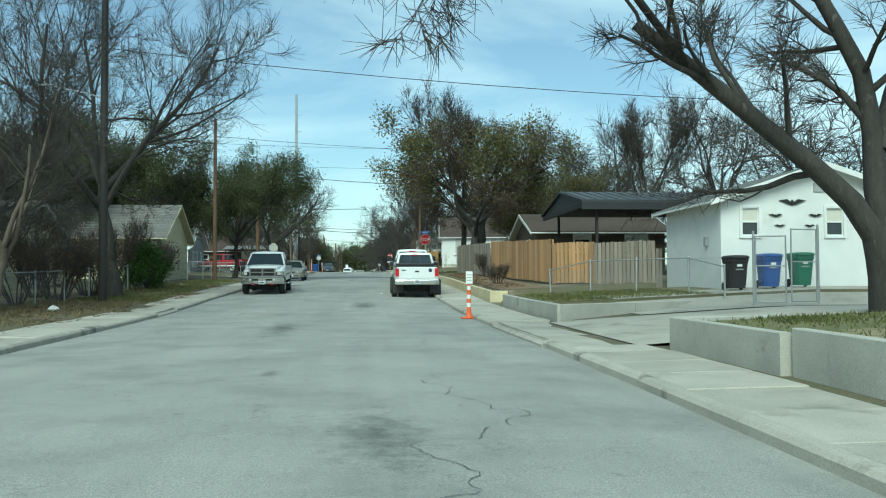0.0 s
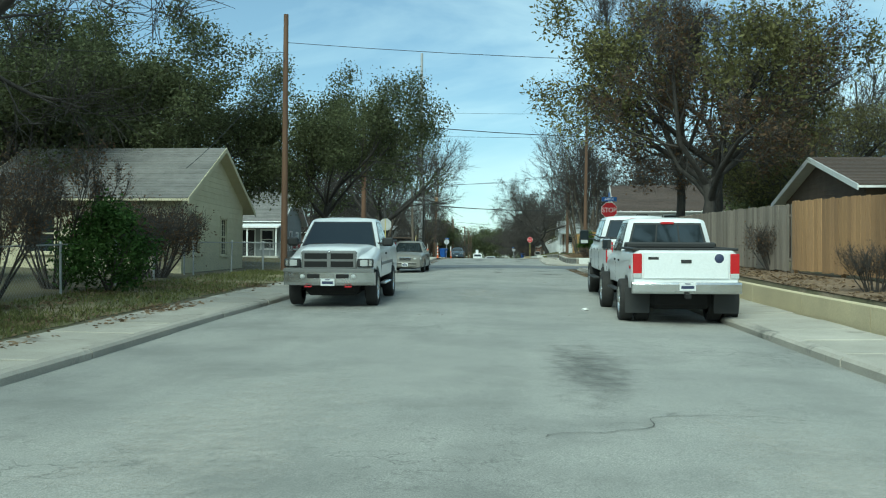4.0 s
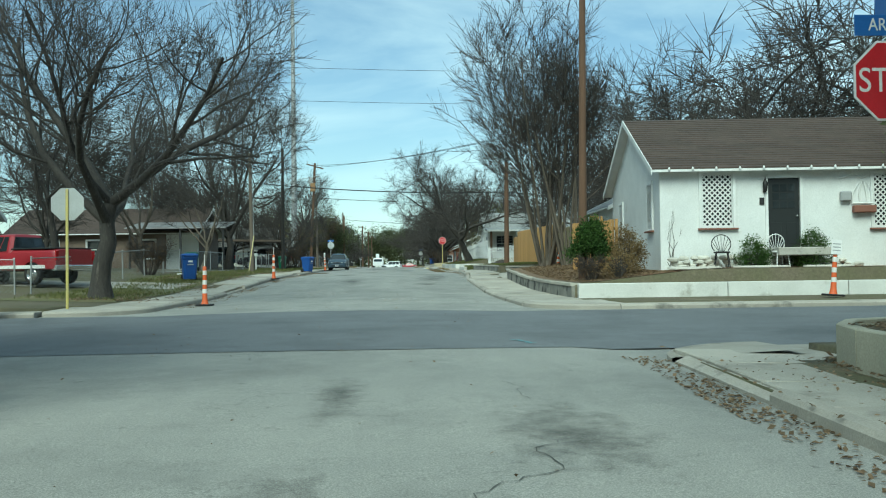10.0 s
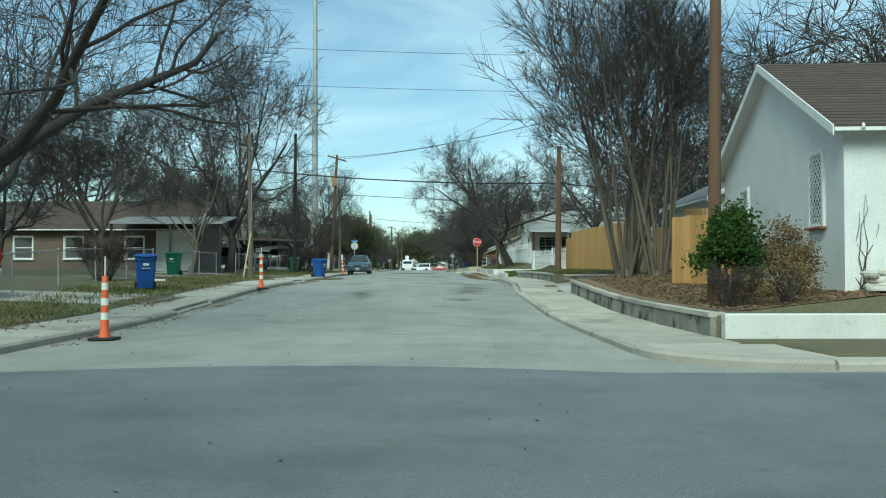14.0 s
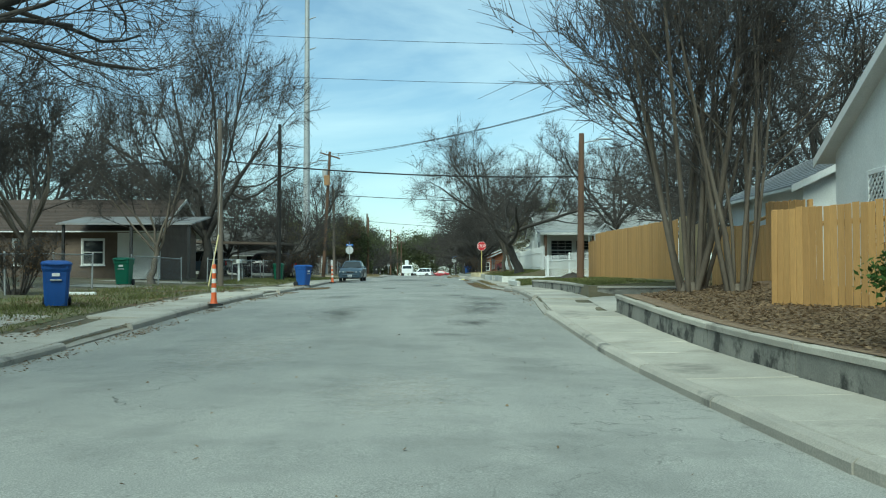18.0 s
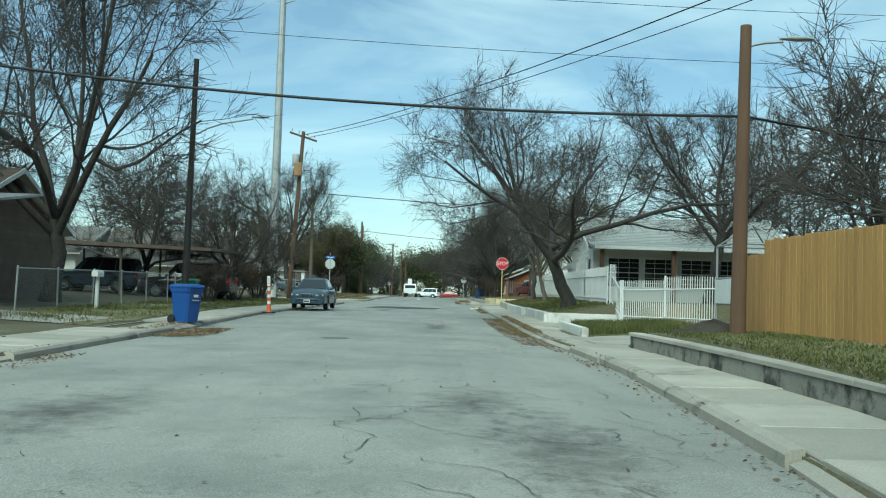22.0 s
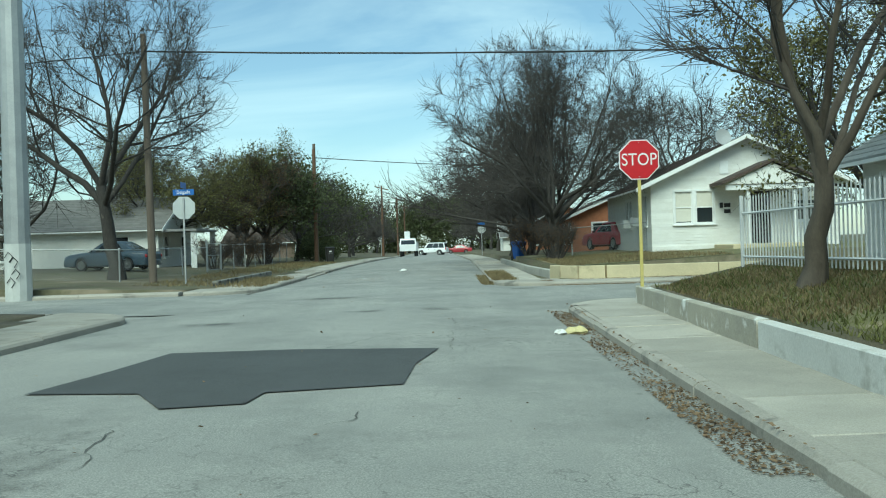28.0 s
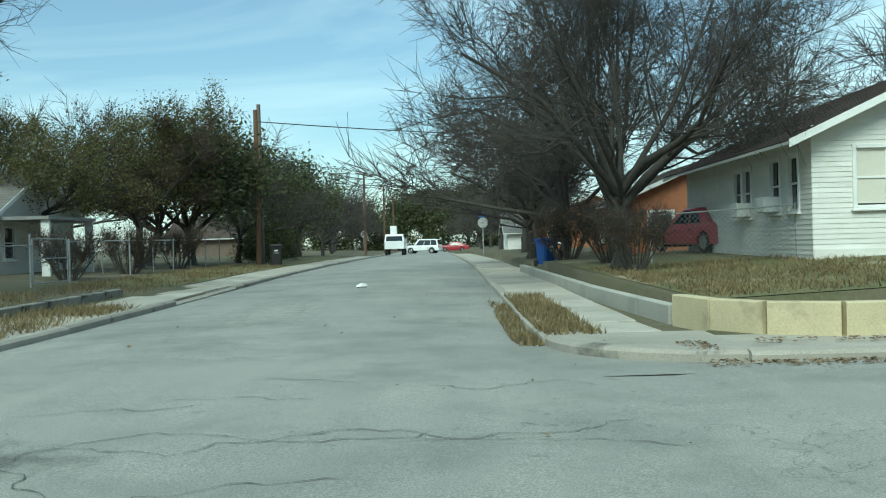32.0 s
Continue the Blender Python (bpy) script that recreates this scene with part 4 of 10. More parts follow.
# spreading bare tree with a short trunk
def make_spread(seed, h=3.0, limb_len=6.5, n=6, r0=0.30, lean=(0.2, 0.1), child=(7, 5, 5, 4), angle=46, up=0.07, rise=0.55, wob=0.19, **kw):
    g = Grow(seed, child=child, ratio=0.56, angle=angle, wobble=wob, up=up, **kw)
    tp = trunk_path(g.r, h, lean)
    K = len(tp)
    g.limb.append((tp, [r0 * (1.35 if i == 0 else 1.0 - 0.07 * i) for i in range(K)]))
    for i in range(n):
        a = 2 * math.pi * (i + g.r.uniform(0.1, 0.7)) / n
        s = tp[-1] if i % 2 == 0 else tp[-2]
        e = g.r.uniform(rise * 0.6, rise * 1.5)
        q, _ = g.path(s, Vector((math.cos(a), math.sin(a), e)), limb_len * g.r.uniform(0.75, 1.1), 0)
        rr = r0 * g.r.uniform(0.34, 0.5)
        g.limb_from(q, rr, rr * 0.35, 0)
    return g


# many-stemmed bare crape myrtle
def make_myrtle(seed, h=8.5, stems=11, spread=0.3, child=(6, 5, 4), r0=0.075, ratio=0.36, angle=30, **kw):
    g = Grow(seed, child=child, ratio=ratio, angle=angle, wobble=0.06, up=0.08, thin=0.5, first=0.36, **kw)
    g.limb.append(([Vector((0, 0, -0.1 + 0.07 * i)) for i in range(6)], [0.30, 0.31, 0.3, 0.27, 0.22, 0.12]))
    for i in range(stems):
        a = 2 * math.pi * i / stems + g.r.uniform(-0.2, 0.2)
        s = Vector((math.cos(a) * 0.22, math.sin(a) * 0.22, 0))
        k = g.r.uniform(0.3, 1.0) * spread
        q, _ = g.path(s, Vector((math.cos(a) * k, math.sin(a) * k, 1)), h * g.r.uniform(0.62, 0.85), 0)
        rr = r0 * g.r.uniform(0.6, 1.15)
        g.limb_from(q, rr, rr * 0.3, 0)
    return g


tree_kind("spread_a", make_spread(3, h=2.6, limb_len=6.6, n=7, r0=0.30, rise=0.75, child=(10, 7, 5), twigs=2, twig_len=0.7, twig=0.007), M_BARK, M_TWIG)
tree_kind("spread_b", make_spread(11, h=3.2, limb_len=6.0, n=6, r0=0.28, rise=1.1, lean=(-0.4, 0.2), child=(10, 6, 5), twigs=4, twig_len=0.65, twig=0.007), M_BARK, M_TWIG)
tree_kind("tall_bare", make_spread(21, h=4.6, limb_len=6.2, n=6, r0=0.22, rise=2.0, lean=(0.3, 0), angle=30, up=0.16, child=(8, 6, 4), twigs=5, twig_len=0.7, twig=0.010), M_BARK, M_TWIG)
tree_kind("round_bare", make_spread(25, h=1.6, limb_len=5.2, n=9, r0=0.24, rise=1.1, lean=(0.1, 0), angle=50, up=0.05, child=(8, 6, 4), twigs=5, twig_len=0.65, twig=0.007), M_BARK, M_TWIG)
tree_kind("small_bare", make_spread(31, h=1.3, limb_len=3.0, n=6, r0=0.12, rise=1.2, child=(6, 5, 3), angle=44, twig=0.005, twigs=5, twig_len=0.5), M_MYRTLE, M_TWIG)
tree_kind("far_bare", make_spread(35, h=3.2, limb_len=5.4, n=6, r0=0.22, rise=1.5, child=(6, 5), angle=46, up=0.05, wob=0.24, twigs=7, twig_len=1.3, twig=0.014), M_BARK, M_TWIG)
tree_kind("far_dense", make_spread(37, h=1.6, limb_len=5.0, n=8, r0=0.2, rise=1.2, child=(6, 5), angle=54, up=0.02, wob=0.26, twigs=7, twig_len=1.2, twig=0.015), M_BARK, M_TWIG)
tree_kind("thicket", make_myrtle(43, h=4.5, stems=14, spread=0.8, child=(6, 4), r0=0.045, twigs=5, twig_len=0.6), M_TWIG, M_TWIG,
          lambda g: leaves_mesh("leaves", [p for p, d in g.tips], 2600, 0.2, 0.10, M_DRYLEAF, 43))
tree_kind("weeds", make_myrtle(44, h=2.0, stems=16, spread=0.9, child=(5, 3), r0=0.034, twigs=5, twig_len=0.45), M_TWIG, M_TWIG,
          lambda g: leaves_mesh("leaves", [p for p, d in g.tips], 1500, 0.2, 0.09, M_DRYLEAF, 44))
tree_kind("myrtle_a", make_myrtle(51, stems=12, spread=0.38, ratio=0.46, angle=46, child=(9, 6), r0=0.06, twigs=9, twig_len=0.75, twig=0.008), M_MYRTLE, M_TWIG, lambda g: leaves_mesh("leaves", [p for p, d in g.tips], 900, 0.05, 0.07, M_DRYLEAF, 51))
tree_kind("myrtle_b", make_myrtle(52, h=9.0, stems=10, spread=0.28, ratio=0.46, angle=46, child=(9, 6), r0=0.06, twigs=4, twig_len=0.7, twig=0.008), M_MYRTLE, M_TWIG, lambda g: leaves_mesh("leaves", [p for p, d in g.tips], 900, 0.05, 0.07, M_DRYLEAF, 52))
gm = make_spread(61, h=2.0, limb_len=5.8, n=7, r0=0.24, lean=(-0.9, -0.2), rise=0.6, child=(10, 6, 5), up=0.03, twigs=4, twig_len=0.6, twig=0.006)
tree_kind("leaning", gm, M_BARK, M_TWIG)
tree_kind("oak_a", make_spread(71, h=2.6, limb_len=5.0, n=9, r0=0.17, rise=0.8, child=(8, 6, 4), up=0.05, twigs=0), M_BARK, M_TWIG,
          lambda g: leaves_mesh("leaves", [p for p, d in g.tips], 72000, 0.24, 0.125, M_OAK, 71))
tree_kind("oak_b", make_spread(72, h=2.0, limb_len=4.8, n=8, r0=0.26, rise=1.0, lean=(-0.5, -0.2), child=(8, 6, 4), up=0.06, twigs=2, twig_len=0.7), M_BARK, M_TWIG,
          lambda g: leaves_mesh("leaves", [p for p, d in g.tips], 30000, 0.2, 0.12, M_PRIVET, 72))
tree_kind("oak_thin", make_spread(74, h=2.6, limb_len=4.8, n=6, r0=0.24, rise=1.2, lean=(-0.4, -0.2), child=(7, 5, 4), up=0.06, twigs=2, twig_len=0.6), M_BARK, M_TWIG,
          lambda g: leaves_mesh("leaves", [p for p, d in g.tips], 20000, 0.24, 0.13, M_PRIVET, 74))
tree_kind("oak_far", make_spread(73, h=2.0, limb_len=4.6, n=9, r0=0.26, rise=0.9, child=(7, 5), up=0.06, twigs=2, twig_len=0.8), M_BARK, M_TWIG,
          lambda g: leaves_mesh("leaves", [p for p, d in g.tips], 8000, 0.5, 0.3, M_OAK, 73))
tree_kind("brown_leaf", make_spread(81, h=2.5, limb_len=5.0, n=6, r0=0.26, rise=0.9, child=(7, 5, 4), up=0.08, twigs=5, twig_len=0.6), M_BARK, M_TWIG,
          lambda g: leaves_mesh("leaves", [p for p, d in g.tips], 9000, 0.22, 0.13, M_DRYLEAF, 81))


def corner_tree():
    """A thick trunk that forks low, with one long limb reaching over the drive."""
    g = Grow(91, child=(9, 6, 5), ratio=0.4, angle=46, wobble=0.14, up=0.03, thin=0.42, twigs=6, twig_len=0.6, twig=0.009, first=0.35)
    g.limb.append(([Vector(p) for p in ((0.3, 0.3, -0.2), (0.15, 0.2, 0.4), (0.05, 0.1, 0.9), (-0.05, 0.05, 1.3), (-0.15, 0, 1.6), (-0.25, 0, 1.9))], [0.5, 0.42, 0.38, 0.36, 0.34, 0.3]))
    g.limb_from([Vector(p) for p in ((-0.1, 0, 1.5), (-0.75, 0, 2.45), (-1.6, -0.05, 3.2), (-2.9, -0.1, 4.2), (-4.3, -0.1, 5.3), (-5.4, 0, 6.2))], 0.27, 0.13, 0)
    g.limb_from([Vector(p) for p in ((0.0, 0.1, 1.7), (-0.1, 0.2, 2.8), (-0.15, 0.2, 4.0), (-0.35, 0.25, 5.3), (-0.9, 0.3, 6.4), (-1.6, 0.3, 7.6))], 0.28, 0.13, 0)
    g.limb_from([Vector(p) for p in ((0.0, 0.2, 3.6), (0.4, 0.4, 4.8), (0.9, 0.6, 6.0), (1.4, 1.0, 7.2), (2.0, 1.4, 8.3), (2.6, 1.8, 9.2))], 0.2, 0.1, 0)
    g.limb_from([Vector(p) for p in ((-4.3, -0.1, 5.3), (-5.6, -1.2, 6.2), (-6.6, -2.2, 6.8), (-7.8, -2.8, 7.0), (-9.0, -3.2, 7.0), (-10.0, -3.4, 6.6))], 0.1, 0.04, 0)
    return g


tree_kind("corner_tree", corner_tree(), M_BARK, M_TWIG)

BARE = "bare grey winter tree with fine branching twigs"
EVER = "broad dark green evergreen oak over a yard"
tree("bare_tree", "corner_tree", (13.25, 18.6), "thick-trunked bare tree with a long limb over the driveway", 0, 1.0)
tree("live_oak", "oak_a", (-7.4, 65.6), EVER, 30, 1.0, 1.15)
tree("live_oak", "oak_a", (-13.5, 62.5), EVER, 150, 1.25, 1.0)
tree("live_oak", "oak_a", (-17.2, 57.5), EVER, 250, 1.2)
tree("live_oak", "oak_far", (-19, 62), EVER, 90, 1.3)
tree("bare_tree", "spread_b", (-8.1, 37.8), "tall dark bare tree with leaning limbs and hanging vines", 10, 1.2, 1.15)
tree("bare_tree", "small_bare", (-7.9, 25.6), "small bare tree with drooping grey twigs", 40, 1.5)
tree("bare_tree", "small_bare", (-10.5, 20), "small bare tree with drooping grey twigs", 140, 1.5)
tree("bare_tree", "round_bare", (-12.5, 31), BARE, 200, 1.0)
tree("live_oak", "oak_thin", (9.5, 60.4), "thin-crowned tree with green and brown leaves", 70, 1.5)
tree("live_oak", "oak_b", (15.0, 65.5), "evergreen tree with mixed green and brown leaves", 200, 1.0)
tree("brown_tree", "brown_leaf", (8.9, 58.0), "tree with brown dead leaves behind a board fence", 70, 1.2)
tree("bare_tree", "tall_bare", (20.5, 60.0), "tall pale bare tree behind a board fence", 0, 0.95)
tree("bare_tree", "tall_bare", (8.7, 62), BARE, 130, 1.0)
tree("bare_tree", "spread_a", (-7.3, 86.3), "large spreading bare tree with dark twigs on a verge", 0, 1.05, 1.05)
tree("crape_myrtle", "myrtle_b", (8.0, 95.0), "bare many-stemmed crape myrtle in leaf mulch", 80, 0.98)
tree("crape_myrtle", "myrtle_a", (7.3, 96.1), "bare many-stemmed crape myrtle in leaf mulch", 0, 1.2)
tree("bare_tree", "leaning", (6.6, 131.5), "bare tree leaning over the pavement on a lawn", 20, 1.15)
tree("bare_tree", "small_bare", (7.2, 146.0), "small bare tree on a lawn", 160, 1.15, 1.1)
tree("bare_tree", "small_bare", (6.9, 150.5), "grey bare tree on a lawn", 250, 1.45, 1.05)
tree("live_oak", "oak_b", (11.4, 156.4), "evergreen tree behind a white fence", 20, 0.8, 1.15)
tree("bare_tree", "spread_b", (12.3, 132.6), "tall bare tree before a white house", 190, 0.9)
tree("bare_tree", "round_bare", (-11.6, 127.5), "round-crowned bare tree behind a chain-link fence", 30, 1.35, 1.35)
tree("bare_tree", "small_bare", (-10.5, 114.5), "small bare tree in a yard", 30, 1.3)
tree("bare_tree", "small_bare", (-11.5, 105), "small bare tree in a yard", 90, 1.4)
tree("bare_tree", "spread_b", (-10.2, 172.4), "large bare tree leaning over a corner yard", 60, 1.1, 1.05)
tree("bare_tree", "round_bare", (-10.4, 148.5), BARE, 80, 0.85)
tree("bare_tree", "thicket", (-10.0, 153.5), "dense bare brush behind a chain-link fence", 0, 1.1)
tree("bare_tree", "round_bare", (7.3, 177.8), "dense many-limbed bare tree beside a white house", 60, 1.0, 1.15)
tree("bare_tree", "round_bare", (8.3, 183.5), "dense many-limbed bare tree beside the street", 160, 1.05, 1.15)
tree("bare_tree", "far_dense", (7.4, 188.5), "dense bare tree beside the street", 10, 1.15)
tree("bare_tree", "far_dense", (7.0, 196), "dense bare tree beside the street", 100, 1.1)
tree("bare_tree", "far_dense", (8.4, 206), "dense bare tree beside the street", 200, 1.15)
for i, (x, y, k, s) in enumerate(((-13.6, 191, "oak_b", 0.95), (-10.6, 195.5, "brown_leaf", 0.85), (-11.3, 199, "oak_b", 1.0), (-9.6, 200.5, "oak_far", 0.95), (-8.6, 207, "far_dense", 1.0),
                                  (-9.4, 214, "oak_far", 1.0), (-8.4, 222, "far_dense", 1.0), (-8.8, 231, "oak_far", 1.0), (-8.0, 242, "far_dense", 1.0))):
    tree("yard_tree", k, (x, y), "dark winter tree in a row along the street", i * 77, s, 1.05)
# far end of the street
for i, (x, y, s) in enumerate(((-4, 318, 1.2), (4, 322, 1.25), (12, 326, 1.2), (-13, 324, 1.1), (20, 318, 1.1), (0, 336, 1.5), (9, 338, 1.4))):
    tree("far_evergreen", "oak_far", (x, y), "dark green evergreen at the far end of the street", i * 63, s * 1.15)
for i in range(10):
    y = 214 + i * 11
    tree("far_tree", "far_dense" if i % 3 else "far_bare", (8.5 + (i * 7 % 5) * 0.9, y), "bare tree far along the street", i * 97, 1.0)
    if i > 2:
        tree("far_tree", "far_bare" if i % 2 else "far_dense", (-9.5 - (i * 5 % 4) * 1.1, y + 4), "bare tree far along the street", i * 41, 1.0)
# trees standing behind the houses
BACK = ((-21, 36, 1.15), (-26, 48, 1.1), (-24, 66, 1.2), (-18, 76, 1.0), (-30, 80, 1.2), (-20, 97, 1.15), (-27, 104, 1.2), (-15, 103, 0.95), (-19, 112, 1.1), (-30, 118, 1.2), (-22, 131, 1.15), (-17, 131, 0.95), (-28, 141, 1.2),
        (-15, 147, 1.05), (-20, 157, 1.0), (-24, 178, 1.2), (-17, 178, 1.1), (-30, 196, 1.3), (-20, 208, 1.2), (-34, 60, 1.3), (-36, 160, 1.3),
        (22, 40, 1.1), (27, 62, 1.2), (22, 72, 1.0), (20, 97, 1.1), (15, 106, 1.0), (14, 112, 1.0), (19, 117, 1.15), (14.5, 122, 0.95), (24, 126, 1.2), (17, 128, 1.0), (21, 146, 1.15), (20, 155, 1.0), (27, 101, 1.2),
        (22, 190, 1.2), (20, 203, 1.15), (28, 172, 1.2), (25, 88, 1.1), (17.8, 100.5, 1.5), (23, 98, 1.65), (27, 94, 1.5), (31, 90, 1.4), (32, 112, 1.25), (26, 214, 1.2))
for i, (x, y, s) in enumerate(BACK):
    tree("yard_tree", "far_bare" if i % 5 in (0, 2) else "far_dense", (x, y), "bare winter tree behind a house", i * 137, s * 1.05)
tree("live_oak", "oak_far", (19.5, 82.5), "dark evergreen tree beside a driveway", 40, 1.0)

# ---- houses ----
M_STUCCO = mat("white_stucco", (0.74, 0.75, 0.73), (0.66, 0.67, 0.65), scale=1.3, amount=0.25, rough=0.9, bump=0.006, fine=30,
               stain=(0.55, 0.54, 0.49), stain_scale=0.7, stain_at=0.62)
M_SIDEWH = mat("white_siding_paint", (0.74, 0.74, 0.70), (0.66, 0.65, 0.60), scale=2, amount=0.3, rough=0.75, bump=0.002, vary=0.05,
               stain=(0.48, 0.44, 0.37), stain_scale=2.5, stain_at=0.64, stretch=(1, 1, 2))
M_SIDEYEL = mat("pale_yellow_siding", (0.56, 0.52, 0.36), (0.50, 0.46, 0.31), scale=2, amount=0.3, rough=0.75, vary=0.05)
M_SIDEGREY = mat("grey_siding_paint", (0.27, 0.29, 0.29), (0.23, 0.25, 0.25), scale=2, amount=0.3, rough=0.8, vary=0.05)
M_BROWNWALL = mat("brown_siding", (0.16, 0.12, 0.09), (0.12, 0.09, 0.07), scale=2, amount=0.4, rough=0.85, vary=0.08)
M_BRICK = mat("orange_brick_wall", (0.38, 0.16, 0.08), (0.30, 0.12, 0.06), scale=4, amount=0.5, rough=0.9, bump=0.006)
M_ROOFBR = mat("brown_shingles", (0.085, 0.062, 0.05), (0.065, 0.048, 0.04), scale=4, amount=0.5, rough=0.95, bump=0.01, fine=25, vary=0.12, island=True)
M_ROOFGR = mat("grey_shingles", (0.19, 0.185, 0.175), (0.145, 0.14, 0.132), scale=3, amount=0.5, rough=0.95, bump=0.01, fine=25, vary=0.12, island=True)
M_ROOFLT = mat("pale_grey_shingles", (0.33, 0.34, 0.33), (0.27, 0.28, 0.27), scale=3, amount=0.4, rough=0.95, bump=0.008, fine=25, vary=0.1, island=True)
M_TIN = mat("tin_roof", (0.36, 0.37, 0.38), (0.27, 0.26, 0.25), scale=1.2, amount=0.5, rough=0.5, metal=0.5, stain=(0.20, 0.13, 0.09), stain_scale=0.9, stain_at=0.6)
M_TINDARK = mat("dark_metal_roof", (0.055, 0.058, 0.062), scale=2, amount=0.4, rough=0.5, metal=0.3)
M_BLIND = plain("window_blind", (0.62, 0.60, 0.52), 0.7)
M_DOORBLK = plain("black_door_paint", (0.014, 0.017, 0.017), 0.45)
M_BRICKSILL = plain("brick_sill", (0.22, 0.10, 0.07), 0.9)
M_IRON = plain("black_iron", (0.012, 0.012, 0.012), 0.6)
M_DARKROOM = plain("dark_interior", (0.02, 0.019, 0.018), 0.9)


class House:
    """Walls with real openings, gabled roof in lapped courses, windows and doors as parts."""

    def __init__(self, name, x0, y0, x1, y1, z0, z1, label, wall_mat, roof_mat, ridge="x", rise=1.6, over=0.45, trim=None, board=0.0, category="house", courses=None, th=0.14):
        self.t = thing(name, (x0, y0, z0), label, category)
        self.W, self.D, self.H, self.z0 = x1 - x0, y1 - y0, z1 - z0, z0
        self.x0, self.y0 = x0, y0
        self.wall_mat, self.roof_mat, self.ridge, self.rise, self.over = wall_mat, roof_mat, ridge, rise, over
        self.trim, self.board, self.th = trim or M_WHITE, board, th
        self.ops = {"S": [], "N": [], "W": [], "E": []}

    def place(self, side, u, out, v):
        """Local point: u along the wall, out to the outside, v up."""
        if side == "S":
            return (u, -out, v)
        if side == "N":
            return (u, self.D + out, v)
        if side == "W":
            return (-out, u, v)
        return (self.W + out, u, v)

    def frame_of(self, side, u, v):
        turn = {"S": 0, "N": 180, "W": -90, "E": 90}[side]
        return pose(*self.place(side, u, 0, v), 0, 0, turn)

    def opening(self, side, u0, u1, v0, v1):
        self.ops[side].append((u0, u1, v0 - self.z0, v1 - self.z0))
        return side, u0, u1, v0 - self.z0, v1 - self.z0

    def segs(self, side, v0, v1, a, b):
        cut = sorted((o[0], o[1]) for o in self.ops[side] if o[2] < v1 - 0.02 and o[3] > v0 + 0.02)
        out, p = [], a
        for s, e in cut:
            if s > p:
                out.append((p, min(s, b)))
            p = max(p, e)
        if p < b:
            out.append((p, b))
        return [(s, e) for s, e in out if e - s > 0.03]

    def build(self):
        H, W, D, th = self.H, self.W, self.D, self.th
        for side in "SNWE":
            L = W if side in "SN" else D
            a, b = (0, L) if side in "SN" else (th + 0.002, L - th - 0.002)
            vs = sorted({0, H} | {v for o in self.ops[side] for v in o[2:4]})
            me = Mesh()
            for v0, v1 in zip(vs, vs[1:]):
                for s, e in self.segs(side, v0, v1, a, b):
                    p, q = Vector(self.place(side, s, 0, v0)), Vector(self.place(side, e, -th, v1))
                    me.box((p + q) / 2, [abs(k) for k in (q - p)])
            gable = (side in "SN") == (self.ridge == "y")
            if gable:
                n = 1
                if side in "SN":
                    y = (0, th) if side == "S" else (D - th, D)
                    me.prism([(0, H), (W, H), (W / 2, H + self.rise)], 1, *y)
                else:
                    x = (0, th) if side == "W" else (W - th, W)
                    me.prism([(0.0, H), (D, H), (D / 2, H + self.rise)], 0, *x)
            part("wall", me, self.wall_mat, self.t)
            if self.board:
                self.siding(side, L, gable)
        self.roof()
        fl = Mesh().box((W / 2, D / 2, 0.05), (W - 2 * th, D - 2 * th, 0.1))
        part("floor_slab", fl, M_DARKROOM, self.t)
        return self

    def siding(self, side, L, gable):
        b = self.board
        v = 0.02
        top = self.H + (self.rise if gable else 0)
        while v < top - 0.05:
            v1 = min(v + b, top)
            a, e = -0.01, L + 0.01
            if v > self.H:
                f = (v1 - self.H) / self.rise * L / 2
                a, e = f, L - f
            for s, q in self.segs(side, v, v1, a, e):
                me = Mesh()
                pts = [(0.002, v), (0.024, v), (0.010, v1 + 0.008), (0.002, v1 + 0.008)]
                rows = [[self.place(side, u, o, w) for o, w in pts] for u in (s, q)]
                if side in "NW":
                    rows = [r[::-1] for r in rows]
                me.loft(rows, False)
                part("siding_board", me, self.wall_mat, self.t)
            v = v1

    def roof(self, step=0.22):
        W, D, H, rise, o = self.W, self.D, self.H, self.rise, self.over
        along_y = self.ridge == "y"
        half = (W if along_y else D) / 2
        length = D if along_y else W
        run = math.hypot(half, rise)
        k = rise / half
        n = max(3, int((run + o) / step))
        for sgn in (-1, 1):
            me = Mesh()
            for i in range(n):
                d0, d1 = (half + o) * (1 - i / n), (half + o) * (1 - (i + 1) / n)
                def pt(d, up, l):
                    z = H + rise - d * k + up
                    c = half + sgn * d
                    return (c, l, z) if along_y else (l, c, z)
                l0, l1 = -o * 0.8, length + o * 0.8
                seg = max(3, int((l1 - l0) / 1.4))
                off = (i % 3) * 0.31 / seg
                us = [l0] + [l0 + (l1 - l0) * min(max((j + off * 2) / seg, 0.02), 0.98) for j in range(1, seg)] + [l1]
                for u0, u1 in zip(us, us[1:]):
                    rows = [[pt(d0, 0.05, u), pt(d0, 0.095, u), pt(d1, 0.075, u), pt(d1, 0.05, u)] for u in (u0, u1 - 0.004)]
                    if (sgn > 0) == along_y:
                        rows = [r[::-1] for r in rows]
                    me.loft(rows, False)
            part("roof_slope", me, self.roof_mat, self.t)
            deck = Mesh()
            def pq(d, up, l):
                z = H + rise - d * k + up
                c = half + sgn * d
                return (c, l, z) if along_y else (l, c, z)
            rows = [[pq(half + o, -0.02, u), pq(half + o, 0.046, u), pq(0, 0.046, u), pq(0, -0.02, u)] for u in (-o * 0.78, length + o * 0.78)]
            deck.loft(rows if (sgn > 0) != along_y else [r[::-1] for r in rows], False)
